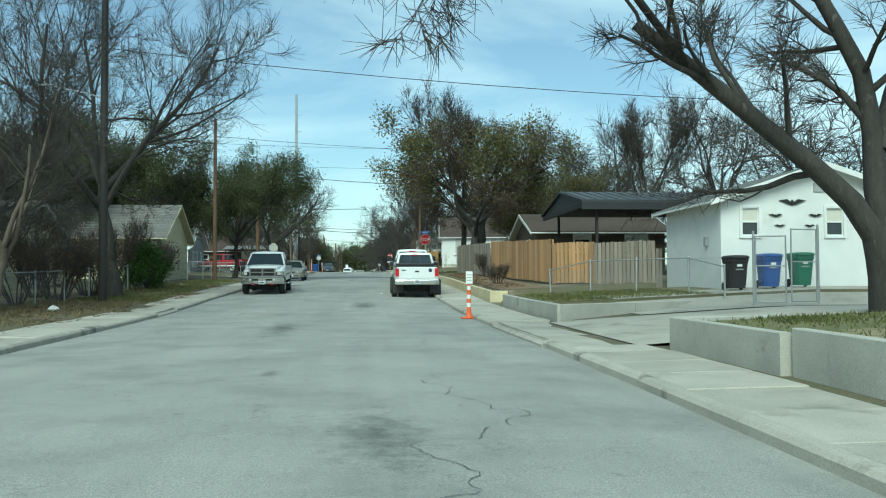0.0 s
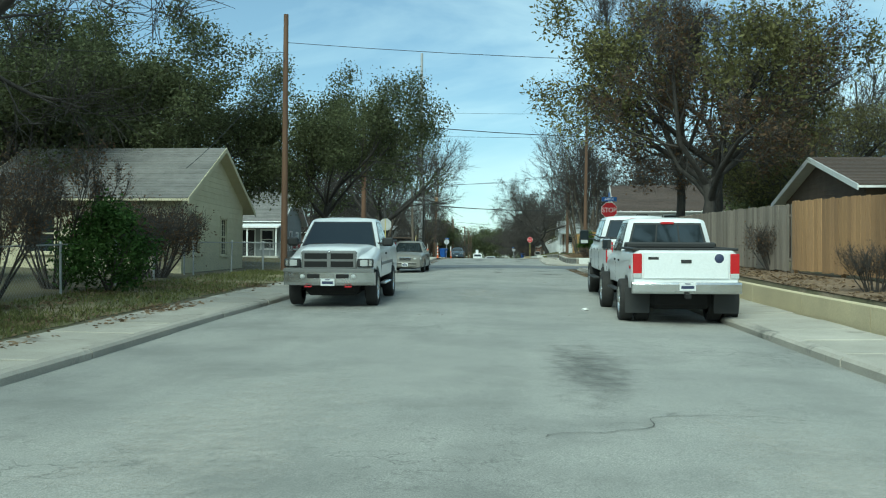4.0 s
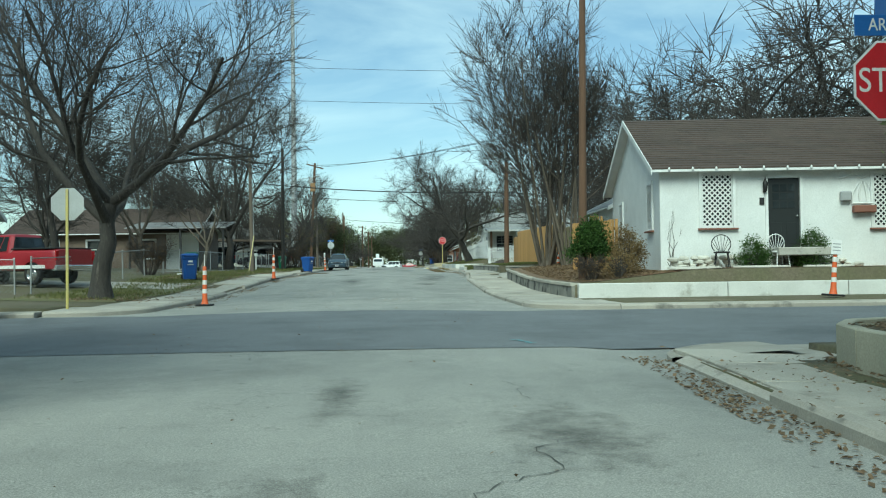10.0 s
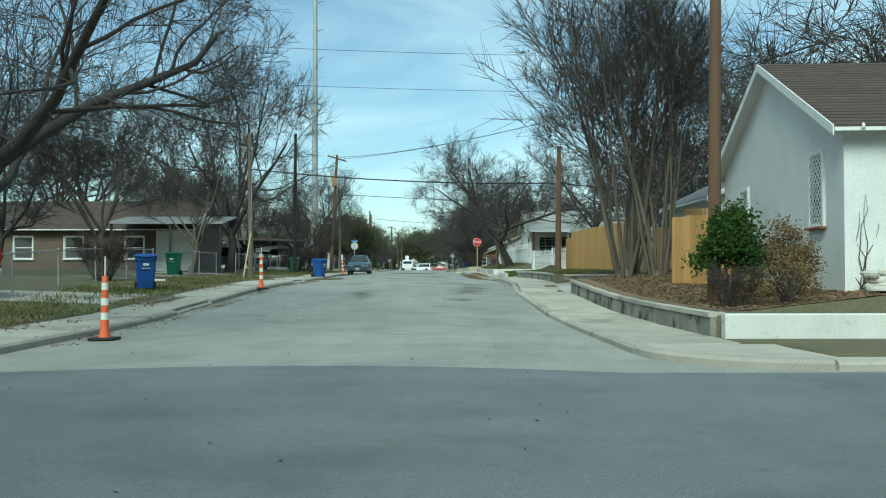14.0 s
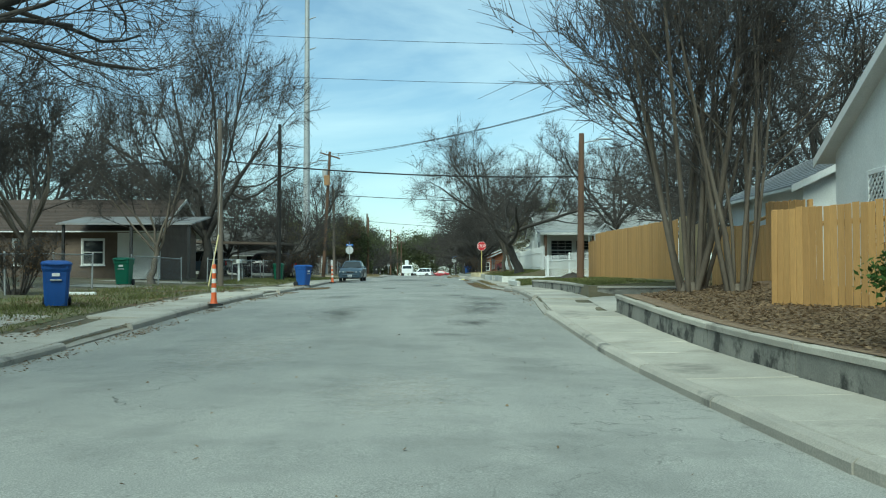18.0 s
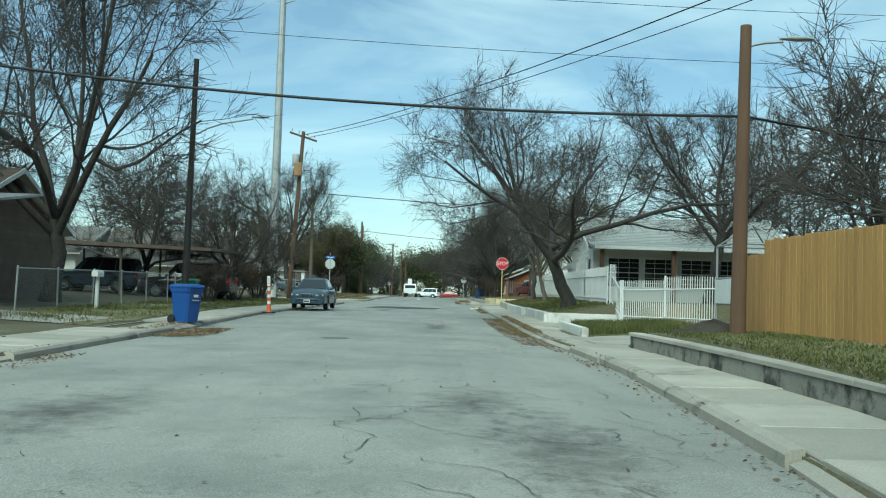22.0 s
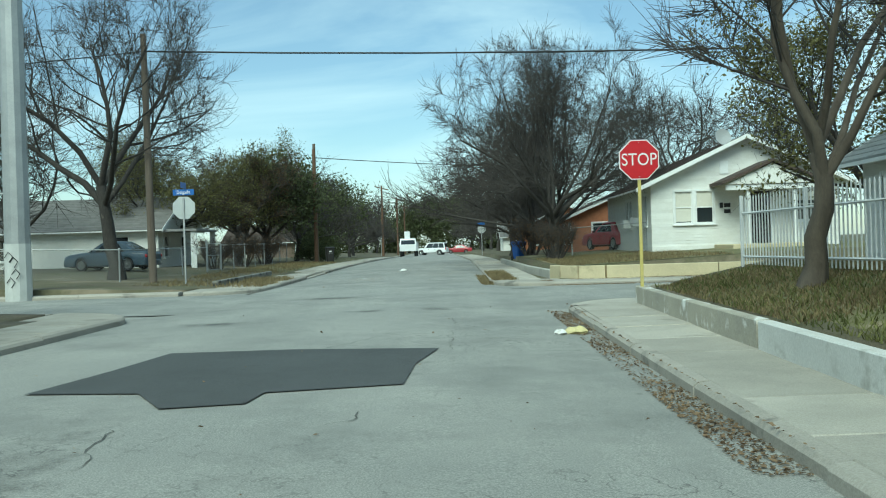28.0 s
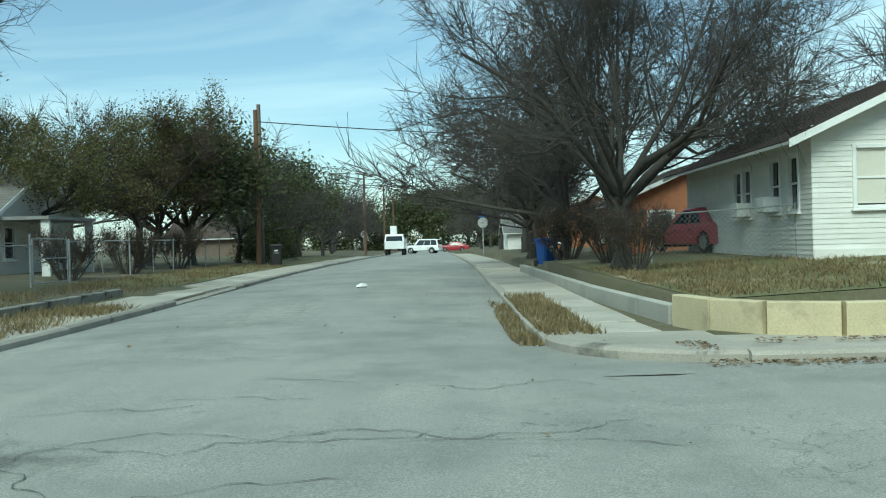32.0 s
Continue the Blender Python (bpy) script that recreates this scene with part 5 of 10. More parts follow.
            part("roof_deck", deck, self.trim, self.t)
            for u in (-o * 0.8 - 0.03, length + o * 0.8 + 0.005):
                fb = Mesh()
                rows = [[pq(half + o + 0.01, -0.09, w), pq(half + o + 0.01, 0.085, w), pq(0, 0.085, w), pq(0, -0.09, w)] for w in (u, u + 0.025)]
                fb.loft(rows if (sgn > 0) != along_y else [r[::-1] for r in rows], False)
                part("barge_board", fb, self.trim, self.t)
        return self

    def window(self, side, u0, u1, z0, z1, style="sash", blind=0.0, sill=True, frame_mat=None, unit=False):
        side, u0, u1, v0, v1 = self.opening(side, u0, u1, z0, z1)
        w, h = u1 - u0, v1 - v0
        m = self.frame_of(side, (u0 + u1) / 2, v0)
        fm = frame_mat or self.trim
        fr = Mesh()
        c = 0.09
        for x in (-w / 2 - c / 2 + 0.02, w / 2 + c / 2 - 0.02):
            fr.box((x, -0.02, h / 2), (c, 0.07, h + 2 * c - 0.04), b=0.006)
        for z in (-c / 2 + 0.02, h + c / 2 - 0.02):
            fr.box((0, -0.018, z), (w - 0.05, 0.066, c), b=0.006)
        win = part("window", fr, fm, self.t)
        win.matrix_basis = m
        sash = Mesh()
        rails = [0.03, h / 2, h - 0.03] if style != "lattice" else [0.02, h - 0.02]
        for z in rails:
            sash.box((0, 0.02, z), (w - 0.04, 0.035, 0.05), b=0.004)
        for x in (-w / 2 + 0.03, w / 2 - 0.03):
            sash.box((x, 0.021, h / 2), (0.045, 0.035, h - 0.04), b=0.004)
        if style == "grid":
            for i in (-1, 1):
                sash.box((i * w / 6, 0.02, h / 2), (0.02, 0.02, h))
            for i in (1, 2, 4, 5):
                sash.box((0, 0.02, h * i / 6), (w, 0.02, 0.02))
        part("sash", sash, fm, win)
        part("pane", Mesh().box((0, 0.045, h / 2), (w - 0.04, 0.008, h - 0.04)), M_GLASS, win)
        if blind:
            part("blind", Mesh().box((0, 0.034, h * (1 - blind / 2)), (w - 0.09, 0.008, h * blind - 0.05)), M_BLIND, win)
        if sill:
            part("sill", Mesh().box((0, -0.05, -0.055), (w + 0.22, 0.14, 0.05), b=0.008), M_BRICKSILL if style == "lattice" else fm, win)
        if style == "lattice":
            s = 0.15
            lt = Mesh()
            n = int((w + h) / s) + 1
            for sg in (-1, 1):
                for i in range(-n, n):
                    c0 = i * s
                    a = max(-w / 2, c0) if sg > 0 else max(-w / 2, c0 - h)
                    b = min(w / 2, c0 + h) if sg > 0 else min(w / 2, c0)
                    if b - a < 0.05:
                        continue
                    za = (a - c0) if sg > 0 else (c0 - a)
                    zb = (b - c0) if sg > 0 else (c0 - b)
                    p, q = Vector((a, -0.035 - 0.008 * sg, za)), Vector((b, -0.035 - 0.008 * sg, zb))
                    L = (q - p).length
                    ang = math.atan2(q.z - p.z, q.x - p.x)
                    lt.box((p + q) / 2, (L, 0.008, 0.038), Euler((0, -ang, 0)).to_matrix().to_4x4())
            part("lattice", lt, M_WHITE, win, "white diamond lattice")
        if unit:
            part("air_conditioner", Mesh().box((0, -0.2, 0.2), (w * 0.85, 0.42, 0.38), b=0.02), M_WHITE, win, "window air conditioner")
        return win

    def door(self, side, u0, u1, z0, z1, mt, glass=False):
        side, u0, u1, v0, v1 = self.opening(side, u0, u1, z0, z1)
        w, h = u1 - u0, v1 - v0
        d = part("door", Mesh().box((0, 0.05, h / 2), (w - 0.02, 0.045, h - 0.01), b=0.005), mt, self.t)
        d.matrix_basis = self.frame_of(side, (u0 + u1) / 2, v0)
        pn = Mesh()
        for x in (-w / 4, w / 4):
            pn.box((x, 0.022, h * 0.22), (w * 0.34, 0.012, h * 0.3), b=0.005)
        part("door_panel", pn, mt, d)
        if glass:
            for i in (-1, 0, 1):
                for z in (0.62, 0.74, 0.86):
                    part("pane", Mesh().box((i * w * 0.24, 0.022, h * z), (w * 0.2, 0.01, h * 0.1)), M_GLASS, d)
        part("door_knob", Mesh().lathe([(0.0, -0.07), (0.03, -0.06), (0.03, -0.03), (0.012, -0.02), (0.012, 0.0)], (w * 0.4, 0.02, h * 0.46), 10, 1), M_GALV, d)
        fr = Mesh()
        for x in (-w / 2 - 0.04, w / 2 + 0.04):
            fr.box((x, -0.015, h / 2), (0.08, 0.06, h + 0.1))
        fr.box((0, -0.015, h + 0.05), (w, 0.06, 0.09))
        part("door_frame", fr, self.trim, d)
        return d


# white stucco house with eagles, behind the bins
h = House("white_garage_house", 13.5, 28.5, 20.2, 33.9, 0.7, 3.78, "small white stucco house with a low gable and black eagle ornaments", M_STUCCO, M_ROOFLT, "y", 1.1, 0.45)
h.window("S", 0.68, 1.27, 2.57, 3.5, "sash", 0.5, False)
h.window("S", 3.5, 4.1, 2.57, 3.5, "sash", 0.5, False)
h.build()
part("foundation", Mesh().box((3.35, -0.01, 0.05), (6.72, 0.06, 0.34)), M_WALLC, h.t)
part("vent", Mesh().box((3.35, -0.02, 3.45), (0.5, 0.04, 0.3), b=0.01), M_GREY, h.t)
part("wall_box", Mesh().box((-0.05, 1.2, 1.75), (0.1, 0.2, 0.3), b=0.01), M_GREY, h.t)
def bird(s):
    me = Mesh()
    for k in (-1, 1):
        me.add([(0, 0, 0), (k * 0.25 * s, 0, 0.16 * s), (k * 0.6 * s, 0, 0.10 * s), (k * 0.34 * s, 0, 0.0), (k * 0.1 * s, 0, -0.1 * s),
                (0, -0.03, 0), (k * 0.25 * s, -0.03, 0.16 * s), (k * 0.6 * s, -0.03, 0.10 * s), (k * 0.34 * s, -0.03, 0.0), (k * 0.1 * s, -0.03, -0.1 * s)],
               [(0, 1, 2, 3, 4), (9, 8, 7, 6, 5), (0, 5, 6, 1), (1, 6, 7, 2), (2, 7, 8, 3), (3, 8, 9, 4)])
    me.box((0, -0.015, 0), (0.09 * s, 0.05, 0.24 * s), b=0.01)
    return me
for bx, bz, s in ((2.38, 2.95, 0.75), (1.82, 2.53, 0.38), (3.14, 2.53, 0.38), (1.95, 2.2, 0.3), (2.95, 2.2, 0.3)):
    b = part("wall_ornament", bird(s), M_IRON, h.t, "black metal ornament")
    b.location = (bx, -0.02, bz)

# house beyond the fence with a dark roof on posts
cp = thing("metal_carport", (11.9, 39.2, 1.75), "dark metal carport roof on black steel posts", "carport")
for px, py in ((0.3, 0.3), (0.3, 8.5), (5.2, 0.3), (10.4, 0.3), (10.4, 8.5)):
    part("post", Mesh().box((px, py, 1.1), (0.12, 0.12, 3.4), b=0.01), M_BLACK, cp)
rib = Mesh()
for sgn, y0, y1 in ((1, -0.3, 4.5), (-1, 9.3, 4.5)):
    rows = [[(x, y0, 2.85), (x, y0, 2.95), (x, y1, 3.75), (x, y1, 3.65)] for x in (-0.5, 11.5)]
    rib.loft(rows if sgn < 0 else [r[::-1] for r in rows], False)
part("roof_sheet", rib, M_TINDARK, cp)
for i in range(25):
    x = -0.4 + i * 0.49
    part("roof_rib", Mesh().loft([[(x, -0.3, 2.95), (x + 0.05, -0.3, 2.95), (x + 0.025, -0.3, 2.99)], [(x, 4.5, 3.75), (x + 0.05, 4.5, 3.75), (x + 0.025, 4.5, 3.79)]], False), M_TINDARK, cp)
part("front_beam", Mesh().box((5.5, -0.25, 2.68), (12, 0.1, 0.34), b=0.01), M_BLACK, cp)
part("side_beam", Mesh().box((-0.4, 4.5, 2.75), (0.1, 9.2, 0.25), b=0.01), M_BLACK, cp)
gb = Mesh().prism([(-0.3, 2.85), (9.3, 2.85), (4.5, 3.7)], 0, -0.38, -0.32)
part("gable_sheet", gb, M_TINDARK, cp)
h = House("grey_back_house", 11.4, 49.8, 18.6, 57, 1.25, 3.95, "weathered grey wooden house with a brown roof behind a fence", M_BROWNWALL, M_ROOFBR, "x", 1.1, 0.5, board=0.16)
h.window("S", 2.1, 3.0, 2.8, 3.7, "sash", 0.3, unit=True)
h.window("S", 5.0, 6.2, 2.6, 3.7, "grid")
h.window("W", 2.0, 3.0, 2.4, 3.5)
h.build()

# yellow houses
h = House("yellow_house", -16.5, 52.8, -9.6, 60, 0.95, 3.9, "pale yellow wooden house with a grey gabled roof", M_SIDEYEL, M_ROOFGR, "x", 1.9, 0.5, trim=M_SIDEYEL, board=0.2)
h.window("S", 5.4, 6.1, 1.9, 3.2)
h.window("E", 1.0, 1.8, 1.9, 3.3, "grid")
h.window("E", 4.2, 5.0, 1.9, 3.3, "grid")
h.window("S", 1.5, 2.6, 1.9, 3.2)
h.build()
part("meter_box", Mesh().box((6.35, -0.08, 1.6), (0.2, 0.16, 0.5), b=0.02), M_GREY, h.t)
h = House("yellow_cottage", -24, 40, -13.2, 47, 0.6, 3.3, "long pale yellow house behind bare shrubs", M_SIDEYEL, M_ROOFGR, "x", 1.6, 0.5, board=0.2)
for u in (2, 5, 8.2):
    h.window("S", u, u + 1.2, 1.4, 2.6)
h.build()

# grey house over the cross street
h = House("grey_house", -26.2, 89.6, -15.2, 96.8, 1.95, 5.1, "grey wooden house with white trim, a porch and a grey roof", M_SIDEGREY, M_ROOFGR, "x", 2.1, 0.55, board=0.18)
h.window("S", 5.0, 6.4, 2.9, 4.2)
h.window("E", 1.2, 2.0, 2.8, 4.2)
h.window("E", 3.0, 3.8, 2.8, 4.2)
h.window("E", 5.2, 6.0, 2.8, 4.2)
h.door("S", 8.2, 9.1, 2.3, 4.2, M_DARKROOM)
h.window("S", 9.6, 10.5, 2.8, 4.2)
h.build()
pr = Mesh().loft([[(6.8, -0.3, 2.62), (6.8, -0.3, 2.72), (6.8, -2.2, 2.42), (6.8, -2.2, 2.32)], [(11.4, -0.3, 2.62), (11.4, -0.3, 2.72), (11.4, -2.2, 2.42), (11.4, -2.2, 2.32)]], False)
part("porch_roof", pr, M_WHITE, h.t)
for u in (7.0, 9.1, 11.2):
    part("porch_post", Mesh().box((u, -2.0, 1.25), (0.1, 0.1, 2.2), b=0.01), M_WHITE, h.t)
part("porch_floor", Mesh().box((9.1, -1.1, 0.15), (4.6, 2.2, 0.3), b=0.02), M_WALLC, h.t)

# white stucco house with lattices
h = House("white_stucco_house", 8.88, 85.0, 16.78, 93.6, 2.3, 5.42, "white stucco cottage with brown shingles and white window lattices", M_STUCCO, M_ROOFBR, "x", 1.95, 0.35)
h.window("S", 1.17, 2.08, 3.68, 5.2, "lattice")
h.window("S", 6.0, 6.85, 3.63, 5.15, "lattice")
h.door("S", 3.05, 3.95, 3.05, 5.05, M_DOORBLK, True)
h.window("W", 1.0, 1.7, 3.68, 5.05, "lattice")
h.window("W", 6.2, 6.9, 3.6, 4.8, "lattice")
h.build()
h.t.rotation_euler.z = radians(-4)
part("step", Mesh().box((3.8, -0.5, 0.65), (1.6, 1.0, 0.22), b=0.02), M_WALLC, h.t)
part("wall_lamp", Mesh().lathe([(0.0, 2.35), (0.05, 2.38), (0.08, 2.6), (0.03, 2.7), (0.0, 2.8)], (2.95, -0.12, 0), 8).box((2.95, -0.05, 2.5), (0.05, 0.1, 0.3)), M_IRON, h.t, "black iron lantern")
part("number_bar", Mesh().box((2.88, -0.015, 2.1), (0.13, 0.03, 0.2)), M_IRON, h.t)
orn = Mesh()
for k in (-1, 1):
    orn.tube([(4.95 + 0.75 + k * 0.02, -0.04, 2.72), (5.7 + k * 0.25, -0.04, 2.86), (5.7 + k * 0.5, -0.04, 2.74), (5.7 + k * 0.66, -0.04, 2.72)], 0.016, 5)
    orn.tube([(5.7 + k * 0.1, -0.05, 2.6), (5.7 + k * 0.28, -0.05, 2.3), (5.7 + k * 0.3, -0.05, 1.98)], 0.014, 5)
    orn.tube([(5.7 + k * 0.02, -0.05, 2.65), (5.7 + k * 0.1, -0.05, 2.3), (5.7 + k * 0.1, -0.05, 1.98)], 0.012, 5)
orn.tube([(5.4, -0.05, 2.0), (6.0, -0.05, 2.0)], 0.02, 5)
part("wall_trellis", orn, M_WHITE, h.t, "white and black iron wall trellis")
part("planter", Mesh().box((5.7, -0.13, 1.83), (0.62, 0.2, 0.2), b=0.02), M_BRICKSILL, h.t)
part("mailbox", Mesh().box((5.2, -0.1, 2.2), (0.3, 0.16, 0.28), b=0.03), M_GREY, h.t)
for i in range(12):
    part("string_light", Mesh().lathe([(0.0, -0.06), (0.035, -0.03), (0.03, 0.02), (0.015, 0.05)], (0.2 + i * 0.66, -0.38, 3.02), 8), M_WHITE, h.t)
h = House("shed_with_rusty_roof", 10.6, 98, 15.6, 103.5, 2.7, 5.3, "small white shed with a rusty tin roof", M_STUCCO, M_TIN, "y", 1.2, 0.4)
h.build()
h = House("garden_building", 18.0, 86, 23, 94, 2.3, 4.6, "low dark red outbuilding behind plants", M_BROWNWALL, M_ROOFBR, "x", 1.2, 0.4)
h.build()

# brown house with a tin porch, left
h = House("brown_house", -25.5, 123.4, -13.1, 131.2, 2.85, 5.55, "long low brown house with a dark roof behind a chain-link fence", M_BROWNWALL, M_ROOFBR, "x", 1.7, 0.6, board=0.2)
for u in (2.0, 5.0, 8.6):
    h.window("S", u, u + 1.1, 3.6, 4.9)
h.door("S", 10.6, 11.5, 3.0, 5.0, M_WHITE)
h.build()
part("porch_roof", Mesh().loft([[(8.6, 0.3, 3.2), (8.6, 0.3, 3.27), (8.6, -3.4, 2.72), (8.6, -3.4, 2.65)], [(15.2, 0.3, 3.2), (15.2, 0.3, 3.27), (15.2, -3.4, 2.72), (15.2, -3.4, 2.65)]], False), M_TIN, h.t, "sloping tin porch roof")
for u in (8.9, 12.2, 15.0):
    part("porch_post", Mesh().box((u, -3.2, 1.35), (0.13, 0.13, 2.7), b=0.01), M_BLACK, h.t)
part("porch_wall", Mesh().box((11.6, 0.2 - 0.4, 1.2), (2.2, 0.12, 2.4)), M_STUCCO, h.t)

# low carport with a car, left
cp = thing("flat_carport", (-22.4, 140.2, 2.85), "flat brown carport roof on thin posts", "carport")
part("roof_sheet", Mesh().loft([[(0, -0.4, 2.6), (0, -0.4, 2.82), (0, 6.4, 2.95), (0, 6.4, 2.75)], [(13.0, -0.4, 2.35), (13.0, -0.4, 2.5), (13.0, 6.4, 2.65), (13.0, 6.4, 2.5)]], False), M_BROWNWALL, cp)
for px in (0.3, 4.4, 8.6):
    for py in (0, 6):
        part("post", Mesh().box((px, py, 1.25), (0.1, 0.1, 2.6), b=0.01), M_POLEGREY, cp)
h = House("house_behind_carport", -32, 150, -20, 158, 2.8, 5.4, "white house behind a carport", M_SIDEWH, M_ROOFGR, "x", 1.6, 0.5)
h.window("S", 7, 8.4, 3.6, 4.8)
h.build()

# house with a glazed porch, right
h = House("porch_house", 8.9, 140.4, 18.2, 147.8, 3.1, 6.1, "white house with a grey roof and a glazed porch", M_SIDEWH, M_ROOFLT, "x", 1.6, 0.4, board=0.18)
for i in range(4):
    h.window("S", 0.7 + i * 1.75, 2.25 + i * 1.75, 4.1, 5.55, "grid", 0, False)
h.window("W", 1.2, 2.0, 4.2, 5.6)
h.window("W", 4.6, 5.4, 4.2, 5.6)
h.build()
for u in (0.1, 3.4, 6.4, 9.2):
    part("porch_post", Mesh().box((u, -1.9, 1.4), (0.2, 0.2, 2.8), b=0.02), M_POLE if 0 < u < 7 else M_WHITE, h.t)
part("porch_roof", Mesh().loft([[(x, 0.2, 3.02), (x, 0.2, 3.14), (x, -2.2, 2.86), (x, -2.2, 2.74)] for x in (-0.3, 9.7)], False), M_ROOFLT, h.t)
part("porch_fascia", Mesh().box((4.7, -2.22, 2.8), (10.0, 0.04, 0.16), b=0.004), M_WHITE, h.t)
part("porch_floor", Mesh().box((4.7, -1.05, -0.05), (9.6, 2.1, 0.14), b=0.01), M_CONC, h.t)
part("shutter", Mesh().box((-0.03, 0.95, 1.6), (0.05, 0.4, 1.5), b=0.01), M_DOORBLK, h.t)
h = House("white_porch_cottage", 9.6, 149.6, 15.4, 154.8, 2.95, 5.6, "small white wooden cottage with a grey gable", M_SIDEWH, M_ROOFLT, "y", 1.8, 0.45, board=0.18)
h.window("W", 1.0, 1.8, 3.7, 5.1)
h.window("S", 1.2, 2.1, 3.7, 5.1)
h.window("W", 3.6, 4.4, 3.7, 5.1)
h.build()

# white wooden house on the far corner
h = House("white_wooden_house", 11.05, 175.2, 18.7, 186, 3.4, 6.42, "weathered white wooden house with a gabled porch and boarded sash windows", M_SIDEWH, M_ROOFBR, "y", 1.75, 0.7, board=0.115)
h.window("S", 0.95, 1.68, 4.68, 6.02, "sash", 0.95)
h.window("S", 1.82, 2.55, 4.68, 6.02, "sash", 0.5)
h.door("S", 3.9, 4.85, 3.75, 5.95, M_DARKROOM)
h.window("S", 5.9, 7.0, 4.68, 6.02, "sash", 0.4)
h.window("W", 0.75, 1.35, 4.66, 5.96)
h.window("W", 1.95, 2.6, 4.66, 5.96, unit=True)
h.window("W", 4.1, 4.75, 4.6, 5.9, unit=True)
h.window("W", 4.9, 5.55, 4.6, 5.9)
h.build()
part("skirt", Mesh().box((3.8, -0.02, 0.22), (7.6, 0.05, 0.3)), M_SIDEWH, h.t)
for u in (3.5, 5.35):
    part("porch_post", Mesh().box((u, -1.5, 1.35), (0.14, 0.14, 2.3), b=0.01), M_WHITE, h.t)
for sg in (-1, 1):
    a = [(4.4 + sg * 2.0, -1.9, 2.75), (4.4 + sg * 2.0, -1.9, 2.87), (4.4, -1.9, 3.72), (4.4, -1.9, 3.6)]
    b = [(x, 0.1, z) for x, _, z in a]
    part("porch_roof", Mesh().loft([a, b] if sg > 0 else [a[::-1], b[::-1]], False), M_ROOFBR, h.t)
part("porch_gable", Mesh().prism([(2.6, 2.75), (6.2, 2.75), (4.4, 3.55)], 1, -1.75, -1.65), M_SIDEWH, h.t)
part("porch_beam", Mesh().box((4.4, -1.6, 2.62), (3.6, 0.16, 0.2), b=0.01), M_WHITE, h.t)
part("porch_step", Mesh().box((4.2, -1.4, 0.2), (3.4, 2.6, 0.4), b=0.03), M_WALLYEL, h.t)
for z in (2.0, 1.75):
    part("number_bar", Mesh().box((3.1, -0.03, z), (0.26, 0.03, 0.16)), M_IRON, h.t)
part("wall_lamp", Mesh().box((2.85, -0.06, 2.0), (0.12, 0.12, 0.22), b=0.02), M_IRON, h.t)
dish = Mesh().lathe([(0.0, 0.0), (0.2, 0.02), (0.36, 0.09)], (0, 0, 0), 20)
dd = part("satellite_dish", dish, M_GREY, h.t)
dd.matrix_basis = pose(2.9, -0.3, 4.75, 75, 0, 15)
part("dish_arm", Mesh().cyl((2.9, -0.2, 4.3), (2.9, -0.28, 4.75), 0.025, n=6), M_GREY, h.t)
part("vent_board", Mesh().box((3.0, -0.04, 3.55), (0.35, 0.04, 0.5)), M_WHITE, h.t)

# small houses further off
for nm, x0, y0, x1, y1, z, lab, wm, rm, rdg in (
        ("white_cottage", -23.5, 186.5, -12.9, 193.5, 3.0, "white cottage with a grey gable and a porch", M_SIDEWH, M_ROOFGR, "x"),
        ("small_white_house", -28, 190, -21.5, 196, 3.0, "small white house behind trees", M_SIDEWH, M_ROOFGR, "x"),
        ("brick_house", 10.4, 193, 18.4, 201, 3.1, "orange brick house with a white fascia", M_BRICK, M_ROOFBR, "y"),
        ("brick_house", 9.6, 220, 18.6, 228, 3.0, "orange brick house beside the street", M_BRICK, M_ROOFBR, "y"),
        ("pale_house", -19, 152.8, -12, 155.6, 2.7, "pale house behind bare trees", M_SIDEWH, M_ROOFGR, "x"),
        ("white_far_house", 9.5, 240, 18, 248, 2.4, "white house far along the street", M_SIDEWH, M_ROOFGR, "x"),
        ("far_house", -20, 232, -10, 240, 2.5, "brown house far along the street", M_BROWNWALL, M_ROOFBR, "x")):
    h = House(nm, x0, y0, x1, y1, z, z + 2.6, lab, wm, rm, rdg, 1.7, 0.5)
    h.window("S", 1.2, 2.2, z + 0.9, z + 2.1)
    h.window("S", x1 - x0 - 2.6, x1 - x0 - 1.6, z + 0.9, z + 2.1)
    sd = "E" if x0 < 0 else "W"
    h.window(sd, 0.9, 1.7, z + 0.9, z + 2.1)
    if y1 - y0 > 4:
        h.window(sd, 4.0, 4.9, z + 0.9, z + 2.1)
    h.build()
    if nm == "white_cottage":
        part("porch_roof", Mesh().box((11.4, 2.0, 2.35), (2.6, 4.2, 0.12)), M_TIN, h.t)
        for v in (0.1, 3.9):
            part("porch_post", Mesh().box((12.5, v, 1.15), (0.3, 0.12, 2.3)), M_WHITE, h.t)

# ---- fences ----
M_FENCENEW = mat("new_cedar", (0.50, 0.29, 0.10), (0.42, 0.235, 0.08), scale=3, amount=0.35, rough=0.8, bump=0.002, vary=0.12, stretch=(1, 1, 0.1), fine=60)
M_FENCEOLD = mat("weathered_cedar", (0.30, 0.255, 0.205), (0.21, 0.175, 0.14), scale=3, amount=0.5, rough=0.95, bump=0.003, vary=0.25, stretch=(1, 1, 0.1), fine=60)
M_FENCEOR = mat("orange_cedar", (0.44, 0.26, 0.12), (0.30, 0.18, 0.095), scale=2, amount=0.5, rough=0.9, bump=0.003, vary=0.25, stretch=(1, 1, 0.1), fine=60)
